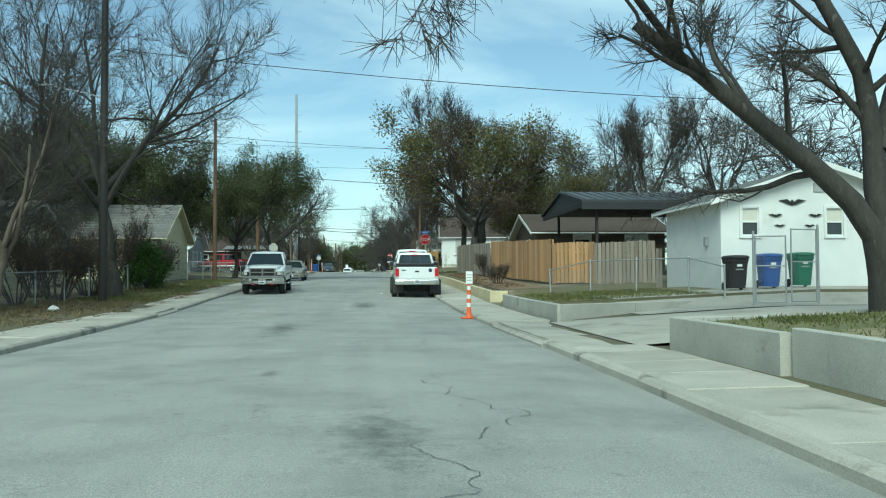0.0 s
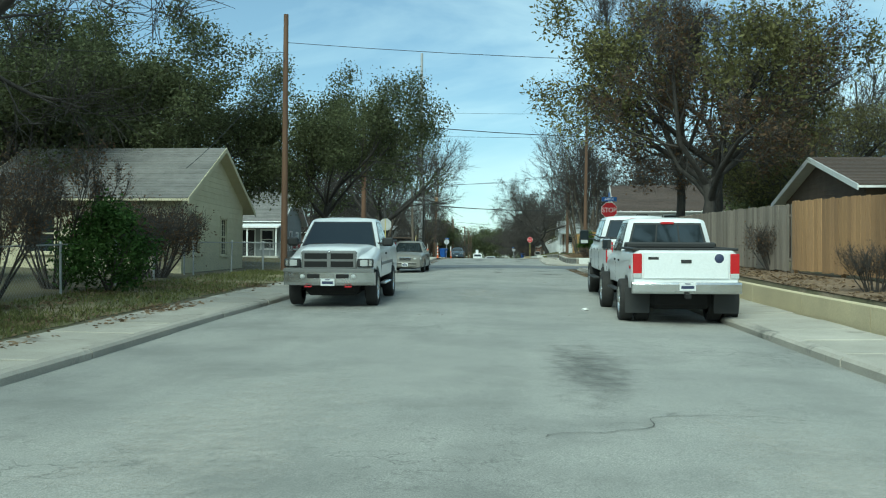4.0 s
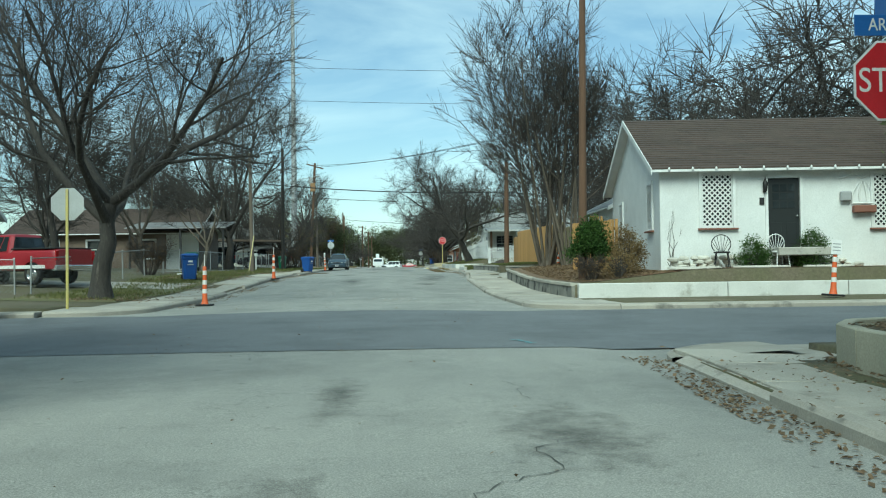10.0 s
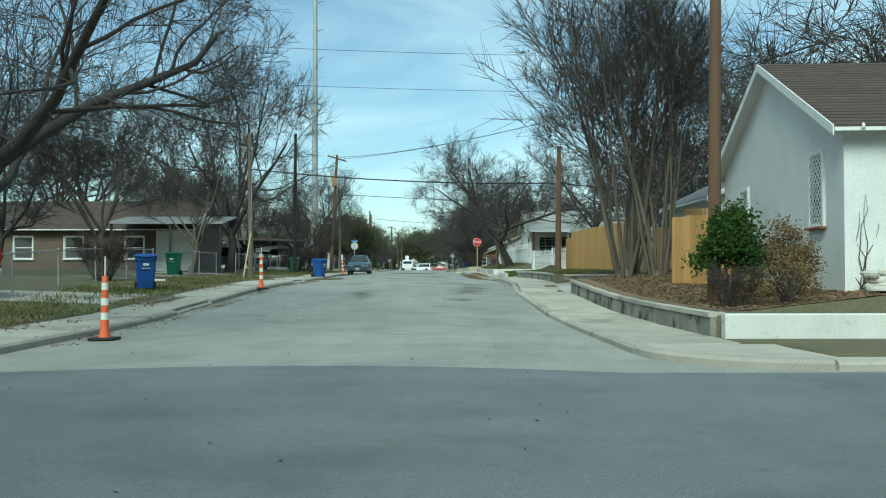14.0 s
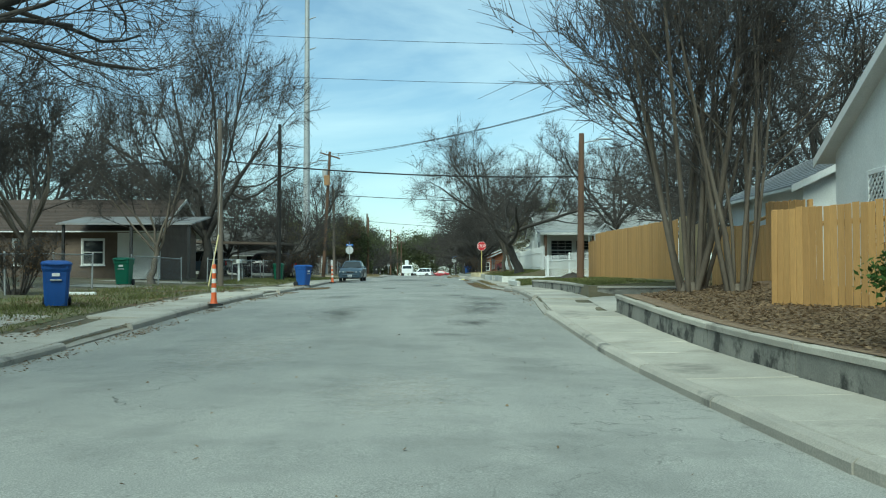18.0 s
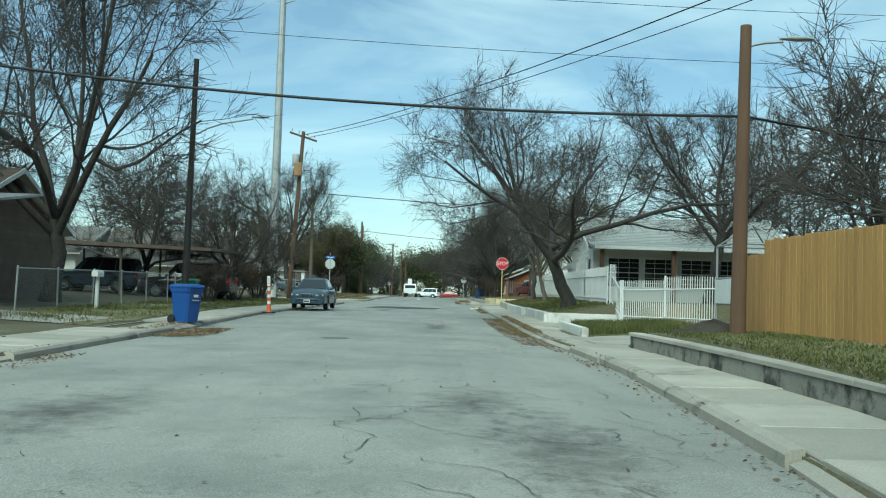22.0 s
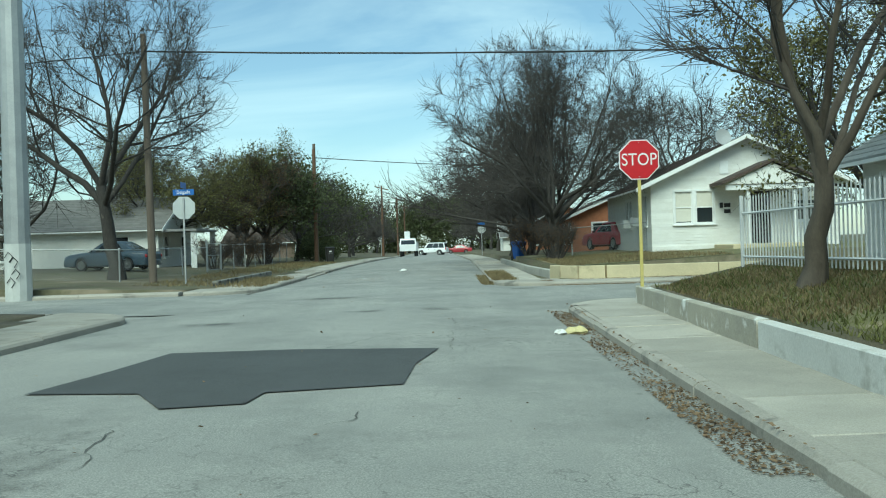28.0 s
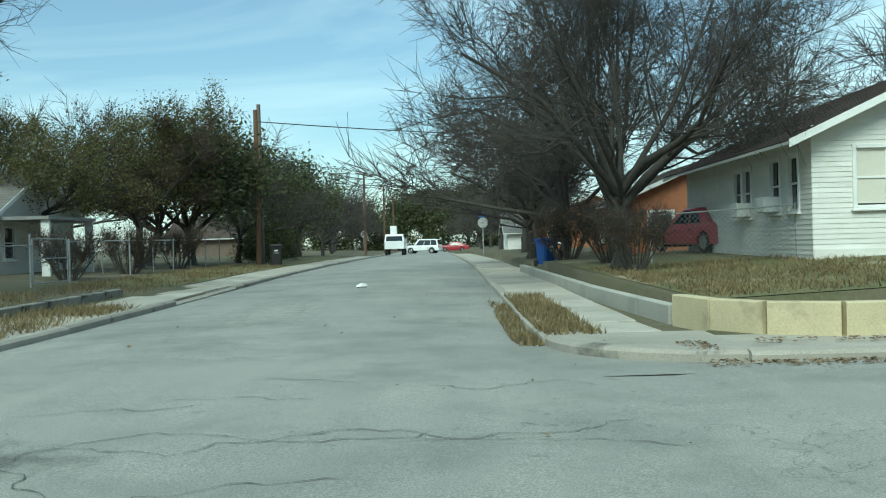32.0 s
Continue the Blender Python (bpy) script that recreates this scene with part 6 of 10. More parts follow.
M_FENCEPALE = mat("pale_pine", (0.42, 0.32, 0.17), (0.36, 0.27, 0.14), scale=3, amount=0.35, rough=0.85, bump=0.002, vary=0.15, stretch=(1, 1, 0.1), fine=60)
M_WIREMESH = mat("chain_link_wire", (0.30, 0.31, 0.31), scale=2, amount=0.3, rough=0.6, metal=0.4)
M_WHITEMET = mat("white_painted_iron", (0.74, 0.75, 0.74), scale=3, amount=0.2, rough=0.5)
picket_me = {}


def board_fence(name, pts, h, mt, label, lift=0.0, w=0.14, side=1, post_mat=None, lawnz=True, uneven=0.02):
    """A close-boarded fence; each board is a piece."""
    t = thing(name, (0, 0, 0), label, "fence")
    for (x0, y0), (x1, y1) in zip(pts, pts[1:]):
        L = math.hypot(x1 - x0, y1 - y0)
        ang = math.degrees(math.atan2(y1 - y0, x1 - x0))
        n = int(L / (w + 0.013))
        key = (w, h, mt.name)
        if key not in picket_me:
            picket_me[key] = Mesh().box((0, 0, h / 2), (w, 0.018, h), b=0.004).data("fence_board", mt)
        for i in range(n):
            f = (i + 0.5) / n
            x, y = x0 + (x1 - x0) * f, y0 + (y1 - y0) * f
            shared("fence_board", picket_me[key], t, pose(x, y, lawn(x, y) + lift + R.uniform(-uneven, uneven), 0, R.uniform(-0.4, 0.4), ang))
        nx, ny = -math.sin(radians(ang)) * 0.06 * side, math.cos(radians(ang)) * 0.06 * side
        for z in (0.3, h - 0.3):
            a, b = Vector((x0 + nx, y0 + ny, lawn(x0, y0) + lift + z)), Vector((x1 + nx, y1 + ny, lawn(x1, y1) + lift + z))
            part("fence_rail", Mesh().tube([a, b], 0.045, 4, True, False), post_mat or mt, t)
        k = max(1, round(L / 2.4))
        for i in range(k + 1):
            x, y = x0 + (x1 - x0) * i / k + nx * 1.6, y0 + (y1 - y0) * i / k + ny * 1.6
            part("fence_post", Mesh().box((x, y, lawn(x, y) + lift + h / 2 - 0.1), (0.09, 0.09, h + 0.2), b=0.008), post_mat or mt, t)
    return t


def chain_fence(name, pts, h, label, step=0.10, tilt=0.0, gate=None):
    """Posts, a top rail and diagonal wires."""
    t = thing(name, (0, 0, 0), label, "fence")
    wires = Mesh()
    for (x0, y0), (x1, y1) in zip(pts, pts[1:]):
        L = math.hypot(x1 - x0, y1 - y0)
        k = max(1, round(L / 2.9))
        tops = []
        for i in range(k + 1):
            x, y = x0 + (x1 - x0) * i / k, y0 + (y1 - y0) * i / k
            z = lawn(x, y)
            tx, ty = R.uniform(-0.03, 0.03), R.uniform(-0.03, 0.03)
            part("fence_post", Mesh().tube([(x, y, z - 0.1), (x + tx, y + ty, z + h)], 0.03, 8).lathe([(0.034, 0), (0.03, 0.03), (0.0, 0.045)], (x + tx, y + ty, z + h), 8), M_GALV, t)
            tops.append((x + tx, y + ty, z + h - 0.03))
        part("top_rail", Mesh().tube(tops, 0.02, 6), M_GALV, t)
        n = int(L / step)
        rib = 0.004
        for i in range(-int(h / step), n):
            for sg in (1, -1):
                a, b = i * step, i * step + h
                za, zb = 0.03, h - 0.03
                if sg < 0:
                    za, zb = zb, za
                if a < 0:
                    za += (zb - za) * (-a) / h
                    a = 0
                if b > L:
                    zb = za + (zb - za) * (L - a) / (b - a)
                    b = L
                if b - a < 0.05:
                    continue
                q = []
                for u, z in ((a, za), (b, zb)):
                    x, y = x0 + (x1 - x0) * u / L, y0 + (y1 - y0) * u / L
                    q.append((x, y, lawn(x, y) + z))
                wires.add([(*q[0][:2], q[0][2] - rib), (*q[0][:2], q[0][2] + rib), (*q[1][:2], q[1][2] + rib), (*q[1][:2], q[1][2] - rib)], [(0, 1, 2, 3)])
    part("wire_mesh", wires, M_WIREMESH, t)
    return t


def iron_fence(name, pts, h, label, step=0.13):
    """White upright bars between posts and two rails; each bar is a piece."""
    t = thing(name, (0, 0, 0), label, "fence")
    bar = Mesh().box((0, 0, h / 2), (0.02, 0.02, h)).prism([(-0.012, h), (0.012, h), (0, h + 0.06)], 1, -0.012, 0.012).data("fence_bar", M_WHITEMET)
    for (x0, y0), (x1, y1) in zip(pts, pts[1:]):
        L = math.hypot(x1 - x0, y1 - y0)
        n = int(L / step)
        for i in range(n):
            x, y = x0 + (x1 - x0) * (i + 0.5) / n, y0 + (y1 - y0) * (i + 0.5) / n
            shared("fence_bar", bar, t, pose(x, y, lawn(x, y) + 0.06))
        for z in (0.2, h - 0.22):
            part("fence_rail", Mesh().tube([(x0, y0, lawn(x0, y0) + z), (x1, y1, lawn(x1, y1) + z)], 0.022, 4, True, False), M_WHITEMET, t)
        k = max(1, round(L / 2.4))
        for i in range(k + 1):
            x, y = x0 + (x1 - x0) * i / k, y0 + (y1 - y0) * i / k
            part("fence_post", Mesh().box((x, y, lawn(x, y) + h / 2 + 0.05), (0.06, 0.06, h + 0.15), b=0.006), M_WHITEMET, t)
    return t


board_fence("wooden_fence", [(7.9, 59.5), (8.5, 47.4)], 1.75, M_FENCEOLD, "weathered grey board fence along the street", 0.05, 0.17, side=1)
board_fence("wooden_fence", [(8.52, 47.2), (9.7, 37.3)], 1.78, M_FENCEOR, "orange and grey board fence along the street", 0.1, 0.19, side=1)
board_fence("wooden_fence", [(9.75, 37.2), (11.2, 36.3)], 1.66, M_FENCEOR, "orange stained board fence", 0.05, 0.15)
board_fence("wooden_fence", [(11.25, 36.25), (13.45, 34.6)], 1.66, M_FENCEOLD, "weathered board fence beside a white house", 0.0, 0.15)
chain_fence("chain_link_fence", [(9.0, 33.8), (11.9, 27.0), (12.3, 25.2)], 1.1, "grey chain-link fence on a lawn")
board_fence("cedar_fence", [(8.42, 116.8), (8.8, 110), (9.1, 104.0)], 1.9, M_FENCENEW, "new orange cedar board fence", 0.0, 0.14, side=1)
board_fence("cedar_gate", [(9.1, 103.9), (9.2, 101.0)], 1.95, M_FENCEPALE, "pale wooden gate between cedar fences", 0.0, 0.14, side=1)
board_fence("cedar_fence", [(9.22, 100.9), (9.2, 96.5), (9.0, 93.9)], 1.8, M_FENCENEW, "new orange cedar board fence behind crape myrtles", 0.0, 0.14, side=1)
board_fence("cedar_fence", [(7.65, 92.1), (8.6, 89.6)], 1.7, M_FENCENEW, "short cross run of new orange cedar fence", 0.0, 0.14, side=1)
iron_fence("white_iron_fence", [(9.5, 122.2), (7.9, 127.6)], 1.3, "white iron bar fence")
iron_fence("white_iron_gate", [(7.85, 127.7), (7.7, 128.9)], 1.3, "white iron bar gate")
iron_fence("white_iron_fence", [(7.65, 129.2), (7.75, 135.2), (8.0, 147), (7.4, 155.2)], 1.25, "white iron bar fence along a lawn")
chain_fence("chain_link_fence", [(-8.6, -6), (-8.7, 28), (-8.9, 46), (-9.2, 52)], 1.15, "sagging chain-link fence in dry weeds", 0.12)
chain_fence("chain_link_fence", [(-9.0, 52.3), (-8.2, 58), (-8.0, 66)], 1.1, "chain-link fence before a house", 0.12)
chain_fence("chain_link_fence", [(-18, 87.6), (-10.4, 87.8)], 1.1, "chain-link fence before a grey house", 0.14)
chain_fence("chain_link_fence", [(-10.2, 88.5), (-10.0, 106.5)], 1.15, "chain-link fence along a verge")
chain_fence("chain_link_fence", [(-10.0, 110.4), (-9.8, 116.5)], 1.15, "chain-link fence along a verge")
chain_fence("chain_link_fence", [(-9.9, 121.4), (-9.9, 135)], 1.2, "chain-link fence before a carport")
chain_fence("chain_link_fence", [(-9.9, 136), (-9.8, 154)], 1.25, "chain-link fence in front of bare trees", 0.14)
chain_fence("chain_link_fence", [(-20, 170), (-10.4, 170.3), (-9.9, 180)], 1.2, "chain-link fence with crooked posts", 0.12)
chain_fence("chain_link_fence", [(-9.9, 182.6), (-10.3, 202)], 1.3, "chain-link fence overgrown with saplings", 0.14)
chain_fence("chain_link_fence", [(7.0, 178.5), (9.9, 176.2)], 1.3, "chain-link fence beside a white house", 0.14)


def gate_leaf(name, a, b, h, label):
    t = thing(name, (0, 0, 0), label, "gate")
    (x0, y0), (x1, y1) = a, b
    z = lawn(x0, y0) + 0.08
    def P(f, v):
        return (x0 + (x1 - x0) * f, y0 + (y1 - y0) * f, z + v)
    for f in (0.02, 0.98):
        part("gate_upright", Mesh().tube([P(f, 0), P(f, h)], 0.022, 6), M_GALV, t)
    for v in (0.02, h * 0.55, h - 0.02):
        part("gate_rail", Mesh().tube([P(0.02, v), P(0.98, v)], 0.02, 6), M_GALV, t)
    w = Mesh()
    L = math.hypot(x1 - x0, y1 - y0)
    n = int(L / 0.09)
    for i in range(n):
        for s in (0, 1):
            for j in range(int(h / 0.09)):
                f0, f1 = (i + s) / n, (i + 1 - s) / n
                p, q = P(f0, j * 0.09), P(f1, (j + 1) * 0.09)
                w.add([(p[0], p[1], p[2] - .003), (p[0], p[1], p[2] + .003), (q[0], q[1], q[2] + .003), (q[0], q[1], q[2] - .003)], [(0, 1, 2, 3)])
    part("wire_mesh", w, M_WIREMESH, t)
    part("gate_post", Mesh().tube([P(-0.04, -0.2), P(-0.04, h + 0.12)], 0.035, 8), M_GALV, t)
    return t


gate_leaf("chain_link_gate", (12.5, 23.6), (13.28, 23.4), 1.8, "open galvanised chain-link drive gate")
gate_leaf("chain_link_gate", (14.22, 23.6), (13.35, 23.3), 1.95, "open galvanised chain-link drive gate")
gate_leaf("chain_link_gate", (-9.9, 180.1), (-9.9, 182.5), 1.3, "galvanised chain-link garden gate")


# ---- poles and cables ----
def pole(name, x, y, h, r, mt, label, lean=(0, 0), z=None, arm=None, cross=False, transformer=False, category="utility pole"):
    zb = lawn(x, y) if z is None else z
    t = thing(name, (x, y, zb - 0.1), label, category)
    part("shaft", Mesh().tube([(lean[0] * f, lean[1] * f, (h + 0.1) * f) for f in (0, 0.33, 0.66, 1)], [r, r * 0.9, r * 0.8, r * 0.7], 12), mt, t)
    top = Vector((lean[0], lean[1], h))
    if arm:
        d, hz, rise, mt2 = arm
        f = hz / h
        p = Vector((lean[0] * f, lean[1] * f, hz))
        q = p + Vector(d) * 0.5 + Vector((0, 0, rise * 0.75))
        e = p + Vector(d) + Vector((0, 0, rise))
        part("lamp_arm", Mesh().tube([p, p.lerp(q, 0.5) + Vector((0, 0, rise * 0.1)), q, e], 0.03, 6), mt2, t)
        u = Vector(d).normalized()
        lamp = Mesh().loft([[e + u * a + Vector((0, 0, 0.06)) + Vector((-u.y, u.x, 0)) * w * c + Vector((0, 0, s * w * 0.5)) for c, s in ((1, 0), (0.6, 0.7), (-0.6, 0.7), (-1, 0), (-0.6, -0.5), (0.6, -0.5))] for a, w in ((-0.05, 0.05), (0.12, 0.1), (0.4, 0.13), (0.6, 0.06))])
        part("lamp_head", lamp, M_GREY, t, "grey street lamp head")
    if cross:
        part("crossarm", Mesh().box(top + Vector((0, 0, -0.25)), (1.9, 0.1, 0.12), Euler((0, 0.25, 0.3)).to_matrix().to_4x4(), b=0.01), mt, t)
        for k in (-0.8, -0.3, 0.3, 0.8):
            part("insulator", Mesh().lathe([(0.03, -0.2), (0.05, -0.12), (0.03, -0.08), (0.045, -0.03), (0.0, 0.02)], tuple(top + Vector((k * 0.92, k * 0.28, 0.08 - k * 0.22))), 8), M_GREY, t)
    if transformer:
        part("transformer", Mesh().lathe([(0.0, -0.45), (0.22, -0.43), (0.24, -0.4), (0.24, 0.3), (0.2, 0.36), (0.0, 0.38)], (lean[0] * 0.8 - 0.3, lean[1] * 0.8 - 0.2, h * 0.84), 14), M_GREY, t)
        part("orange_cover", Mesh().box((lean[0] * 0.82 - 0.1, -0.25, h * 0.78), (0.5, 0.3, 0.9), b=0.04), M_FENCEOR, t)
    return t


POLE_TOP = {}
pole("street_lamp", -7.6, 34.6, 12.5, 0.17, M_POLEBLK, "dark wooden pole with a street lamp beside a bare tree", arm=((-1.5, -0.6, 0), 7.6, 0.3, M_GALV), category="street lamp")
pole("utility_pole", -7.75, 59.6, 10.4, 0.14, M_POLE, "brown wooden utility pole beside the pavement")
pole("utility_pole", -7.45, 79.3, 9.9, 0.17, M_POLE, "brown wooden utility pole on a street corner")
pole("utility_pole", 6.75, 85.6, 9.7, 0.125, M_POLE, "brown wooden utility pole among bare stems", (0.15, 0.1))
pole("utility_pole", -7.75, 115.2, 7.3, 0.13, M_POLEGREY, "weathered grey leaning wooden utility pole", (-0.2, 0.5))
pole("street_lamp", -8.05, 131.1, 9.5, 0.14, M_POLEBLK, "black tarred pole with a long street lamp arm", (0.05, 0), arm=((2.4, -0.5, 0), 6.6, 0.65, M_GALV), category="street lamp")
pole("street_lamp", 7.7, 114.6, 6.2, 0.16, M_POLE, "brown wooden pole with a small street lamp", (0.08, 0), arm=((0.75, 0, 0), 5.85, 0.15, M_GALV), category="street lamp")
pole("utility_pole", -8.65, 157.2, 11.5, 0.17, M_POLE, "leaning wooden utility pole with crossarm and transformer", (0.55, 0.2), cross=True, transformer=True)
pole("utility_pole", -8.1, 170.2, 9.0, 0.15, M_POLEGREY, "brown weathered wooden utility pole by a corner", (-0.1, 0))
pole("utility_pole", -6.3, 201, 8.0, 0.15, M_POLE, "brown wooden utility pole among evergreens")
pole("utility_pole", -6.6, 203.5, 8.6, 0.15, M_POLEGREY, "wooden utility pole among evergreens")
for yy, hh in ((255, 9.5), (282, 9.5), (300, 9)):
    pole("utility_pole", -4.9 + (yy - 255) * 0.02, yy, hh, 0.16, M_POLE, "wooden utility pole far along the street", cross=True)

# tall steel transmission pole
sp = thing("steel_transmission_pole", (-11.1, 164.3, lawn(-10, 164.3) - 0.2), "very tall galvanised steel transmission pole with scrawled graffiti", "transmission pole")
for a, b, ra, rb in ((0, 9.5, 0.37, 0.33), (9.45, 19.5, 0.32, 0.27), (19.45, 32.4, 0.26, 0.19)):
    part("shaft_section", Mesh().tube([(0, 0, a), (0, 0, b)], [ra, rb], 12, True, False), M_GALV, sp)
part("base_plate", Mesh().lathe([(0.0, 0.1), (0.7, 0.1), (0.7, 0.25), (0.5, 0.28), (0.0, 0.28)], (0, 0, 0), 16), M_GALV, sp)
M_GRAF = mat("pale_base_coat", (0.55, 0.56, 0.54), scale=2, amount=0.3, rough=0.6)
part("painted_band", Mesh().tube([(0, 0, 0.3), (0, 0, 2.0)], [0.378, 0.368], 12, True, False), M_GRAF, sp, "pale painted band")
for k, (u, v) in enumerate(((-0.1, 1.6), (0.05, 1.45), (0.1, 1.1), (-0.05, 0.85))):
    g = Mesh().tube([(u - 0.12, -0.37, v), (u, -0.385, v + 0.16), (u + 0.12, -0.37, v + 0.02), (u + 0.02, -0.385, v - 0.14)], 0.016, 4)
    part("graffiti_stroke", g, M_BLACK, sp)
for i in range(10):
    part("step_bolt", Mesh().cyl((-0.33 + 0.012 * i, -0.1, 3.5 + i * 2.4), (-0.57 + 0.012 * i, -0.12, 3.5 + i * 2.4), 0.03, n=5), M_GALV, sp)
for z in (28.5, 25.5, 22.5):
    part("insulator_arm", Mesh().tube([(0, 0, z), (0.9, -0.2, z + 0.25)], [0.07, 0.04], 6), M_GREY, sp)


def cable(name, a, b, sag, r, label, n=14):
    me = Mesh()
    a, b = Vector(a), Vector(b)
    pts = []
    for i in range(n + 1):
        f = i / n
        p = a.lerp(b, f)
        p.z -= sag * 4 * f * (1 - f)
        pts.append(p)
    me.tube(pts, r, 4, False)
    return tagged(part(name, me, M_CABLE), label, "cable")


cable("overhead_cable", (-7.75, 59.6, 10.6), (40, 61, 10.8), 1.0, 0.012, "thin overhead cable across the street")
cable("overhead_cable", (-7.6, 34.6, 9.9), (42, 37, 8.8), 0.9, 0.014, "thin black overhead cable across the street")
cable("overhead_cable", (-7.75, 59.6, 10.2), (-22, 40, 7.6), 0.7, 0.012, "service cable to a house")
cable("overhead_cable", (-7.75, 59.6, 10.0), (-9.7, 53.5, 4.8), 0.3, 0.014, "service cable to a yellow house")
cable("overhead_cable", (-7.45, 79.3, 10.6), (30, 84, 11.5), 1.2, 0.025, "overhead cable across a street corner")
cable("overhead_cable", (-60, 83.2, 9.6), (-7.45, 79.3, 10.8), 1.0, 0.02, "overhead cable across a street corner")
cable("overhead_cable", (-30, 116, 8.4), (-7.9, 115.5, 8.15), 0.5, 0.02, "overhead cable from a wooden pole")
cable("overhead_cable", (-7.9, 115.5, 8.05), (7.75, 114.6, 7.25), 0.25, 0.03, "thick black overhead cable across the street")
cable("overhead_cable", (7.75, 114.6, 7.25), (40, 124, 7.6), 0.8, 0.03, "thick black overhead cable over roofs")
cable("overhead_cable", (-8.2, 157.4, 13.9), (22, 90, 11.9), 1.4, 0.02, "long overhead cable along the street")
cable("overhead_cable", (-8.0, 157.4, 13.7), (26, 92, 13.4), 1.4, 0.016, "long overhead cable along the street")
cable("overhead_cable", (-60, 166, 10.5), (-9.2, 170.2, 11.4), 1.0, 0.02, "overhead cable by a corner")
cable("overhead_cable", (-9.2, 170.2, 11.4), (60, 163, 11.3), 1.2, 0.03, "overhead cable across the far cross street")
cable("overhead_cable", (-60, 150, 26), (60, 168, 27), 2.0, 0.02, "high power line across the sky")
cable("overhead_cable", (-60, 152, 23), (60, 170, 23.5), 2.0, 0.02, "high power line across the sky")
cable("overhead_cable", (-8.0, 201, 10.5), (30, 206, 9.6), 0.6, 0.025, "overhead cable across the street")
cable("overhead_cable", (-8.05, 131.1, 8.6), (-22, 137, 5.6), 0.4, 0.014, "service cable to a carport")
cable("overhead_cable", (-8.05, 131.1, 9.0), (-30, 128, 8.4), 0.4, 0.014, "service cable to a far house")
gw = thing("guy_wire_guard", (-7.3, 111.3, lawn(-7.3, 111.3)), "yellow plastic guard on a guy wire", "guy guard")
M_YEL = plain("yellow_plastic", (0.55, 0.47, 0.22), 0.5)
part("guard", Mesh().tube([(0, 0, 0), (0.1, 1.2, 2.1)], 0.03, 6), M_YEL, gw)
part("wire", Mesh().tube([(0.1, 1.15, 2.0), (-0.4, 3.9, 6.4)], 0.008, 4), M_GALV, gw)

# ---- signs ----
M_RED = plain("sign_red", (0.50, 0.012, 0.022), 0.4)
M_SIGNWH = plain("sign_white", (0.80, 0.80, 0.78), 0.4)
M_SIGNBACK = mat("sign_back_metal", (0.55, 0.57, 0.56), scale=2, amount=0.3, rough=0.45, metal=0.4)
M_POSTYEL = mat("faded_yellow_paint", (0.60, 0.50, 0.13), (0.52, 0.45, 0.2), scale=3, amount=0.3, rough=0.6)
M_BLUE = plain("street_sign_blue", (0.03, 0.13, 0.42), 0.4)


def letters(text, size, mt, parent, m, name="lettering", squeeze=1.0):
    cu = bpy.data.curves.new(name, "FONT")
    cu.body, cu.size, cu.align_x, cu.align_y, cu.extrude = text, size, "CENTER", "CENTER", 0.002
    ob = new(name, cu)
    ob.data.materials.append(mt)
    ob.parent = parent
    ob.matrix_basis = m @ Matrix.Diagonal((squeeze, 1, 1, 1))
    return ob


def octagon(r, y0, y1):
    return Mesh().prism([(r * math.cos(radians(22.5 + 45 * k)), r * math.sin(radians(22.5 + 45 * k))) for k in range(8)], 1, y0, y1)


def stop_sign(name, x, y, zb, zc, facing, label, street=None, post=M_POSTYEL, r=0.41, street2=False):
    """facing: 0 looks to -y, 180 shows its back."""
    t = thing(name, (x, y, zb), label, "stop sign", turn=facing)
    H = zc - zb
    part("post", Mesh().box((0, 0.03, (H + 0.35) / 2), (0.06, 0.04, H + 0.35), b=0.005), post, t)
    pl = part("plate", octagon(r, -0.004, 0.004), M_SIGNBACK, t)
    pl.location = (0, 0, H)
    part("white_border", octagon(r * 0.995, -0.008, -0.005), M_SIGNWH, pl)
    part("red_face", octagon(r * 0.945, -0.012, -0.0085), M_RED, pl)
    letters("STOP", 0.33, M_SIGNWH, pl, pose(0, -0.0135, -0.005, 90, 0, 0), squeeze=0.86)
    for z in (-r * 0.8, r * 0.8):
        part("bolt", Mesh().cyl((0, -0.018, z), (0, -0.01, z), 0.012, n=6), M_GALV, pl)
    if street:
        b = part("street_blade", Mesh().box((0, 0, H + 0.53), (0.72, 0.006, 0.2), b=0.002), M_BLUE, t, "blue street name plate")
        if street.isupper() or street.istitle():
            letters(street, 0.17, M_SIGNWH, b, pose(0, -0.006 if facing == 0 else 0.006, H + 0.53, 90, 0, 0 if facing == 0 else 180), squeeze=0.82)
        b2 = part("street_blade", Mesh().box((0, 0, H + 0.76), (0.006, 0.6, 0.2), b=0.002), M_BLUE, t, "blue street name plate")
    return t


stop_sign("stop_sign", 6.26, 67.65, gz(67.65) + 0.5, 4.30, 0, "red octagonal stop sign on a pale yellow post", "ARBOR")
stop_sign("stop_sign", 5.38, 154.85, gz(154.85) + 0.42, 5.59, 0, "red octagonal stop sign on a yellow post")
stop_sign("stop_sign", -6.31, 81.0, gz(81) + 0.1, 4.22, 180, "back of a stop sign on a pale yellow post")
stop_sign("stop_sign", -6.38, 168.3, gz(168.3) + 0.2, 5.62, 180, "back of a stop sign with a street name plate", "Delgado", post=M_GALV)
stop_sign("stop_sign", 6.4, 225, gz(225) + 0.1, gz(225) + 2.6, 180, "back of a stop sign far along the street", "x", post=M_GALV)
stop_sign("stop_sign", -5.6, 262, gz(262), gz(262) + 2.5, 180, "back of a stop sign far along the street", post=M_GALV)

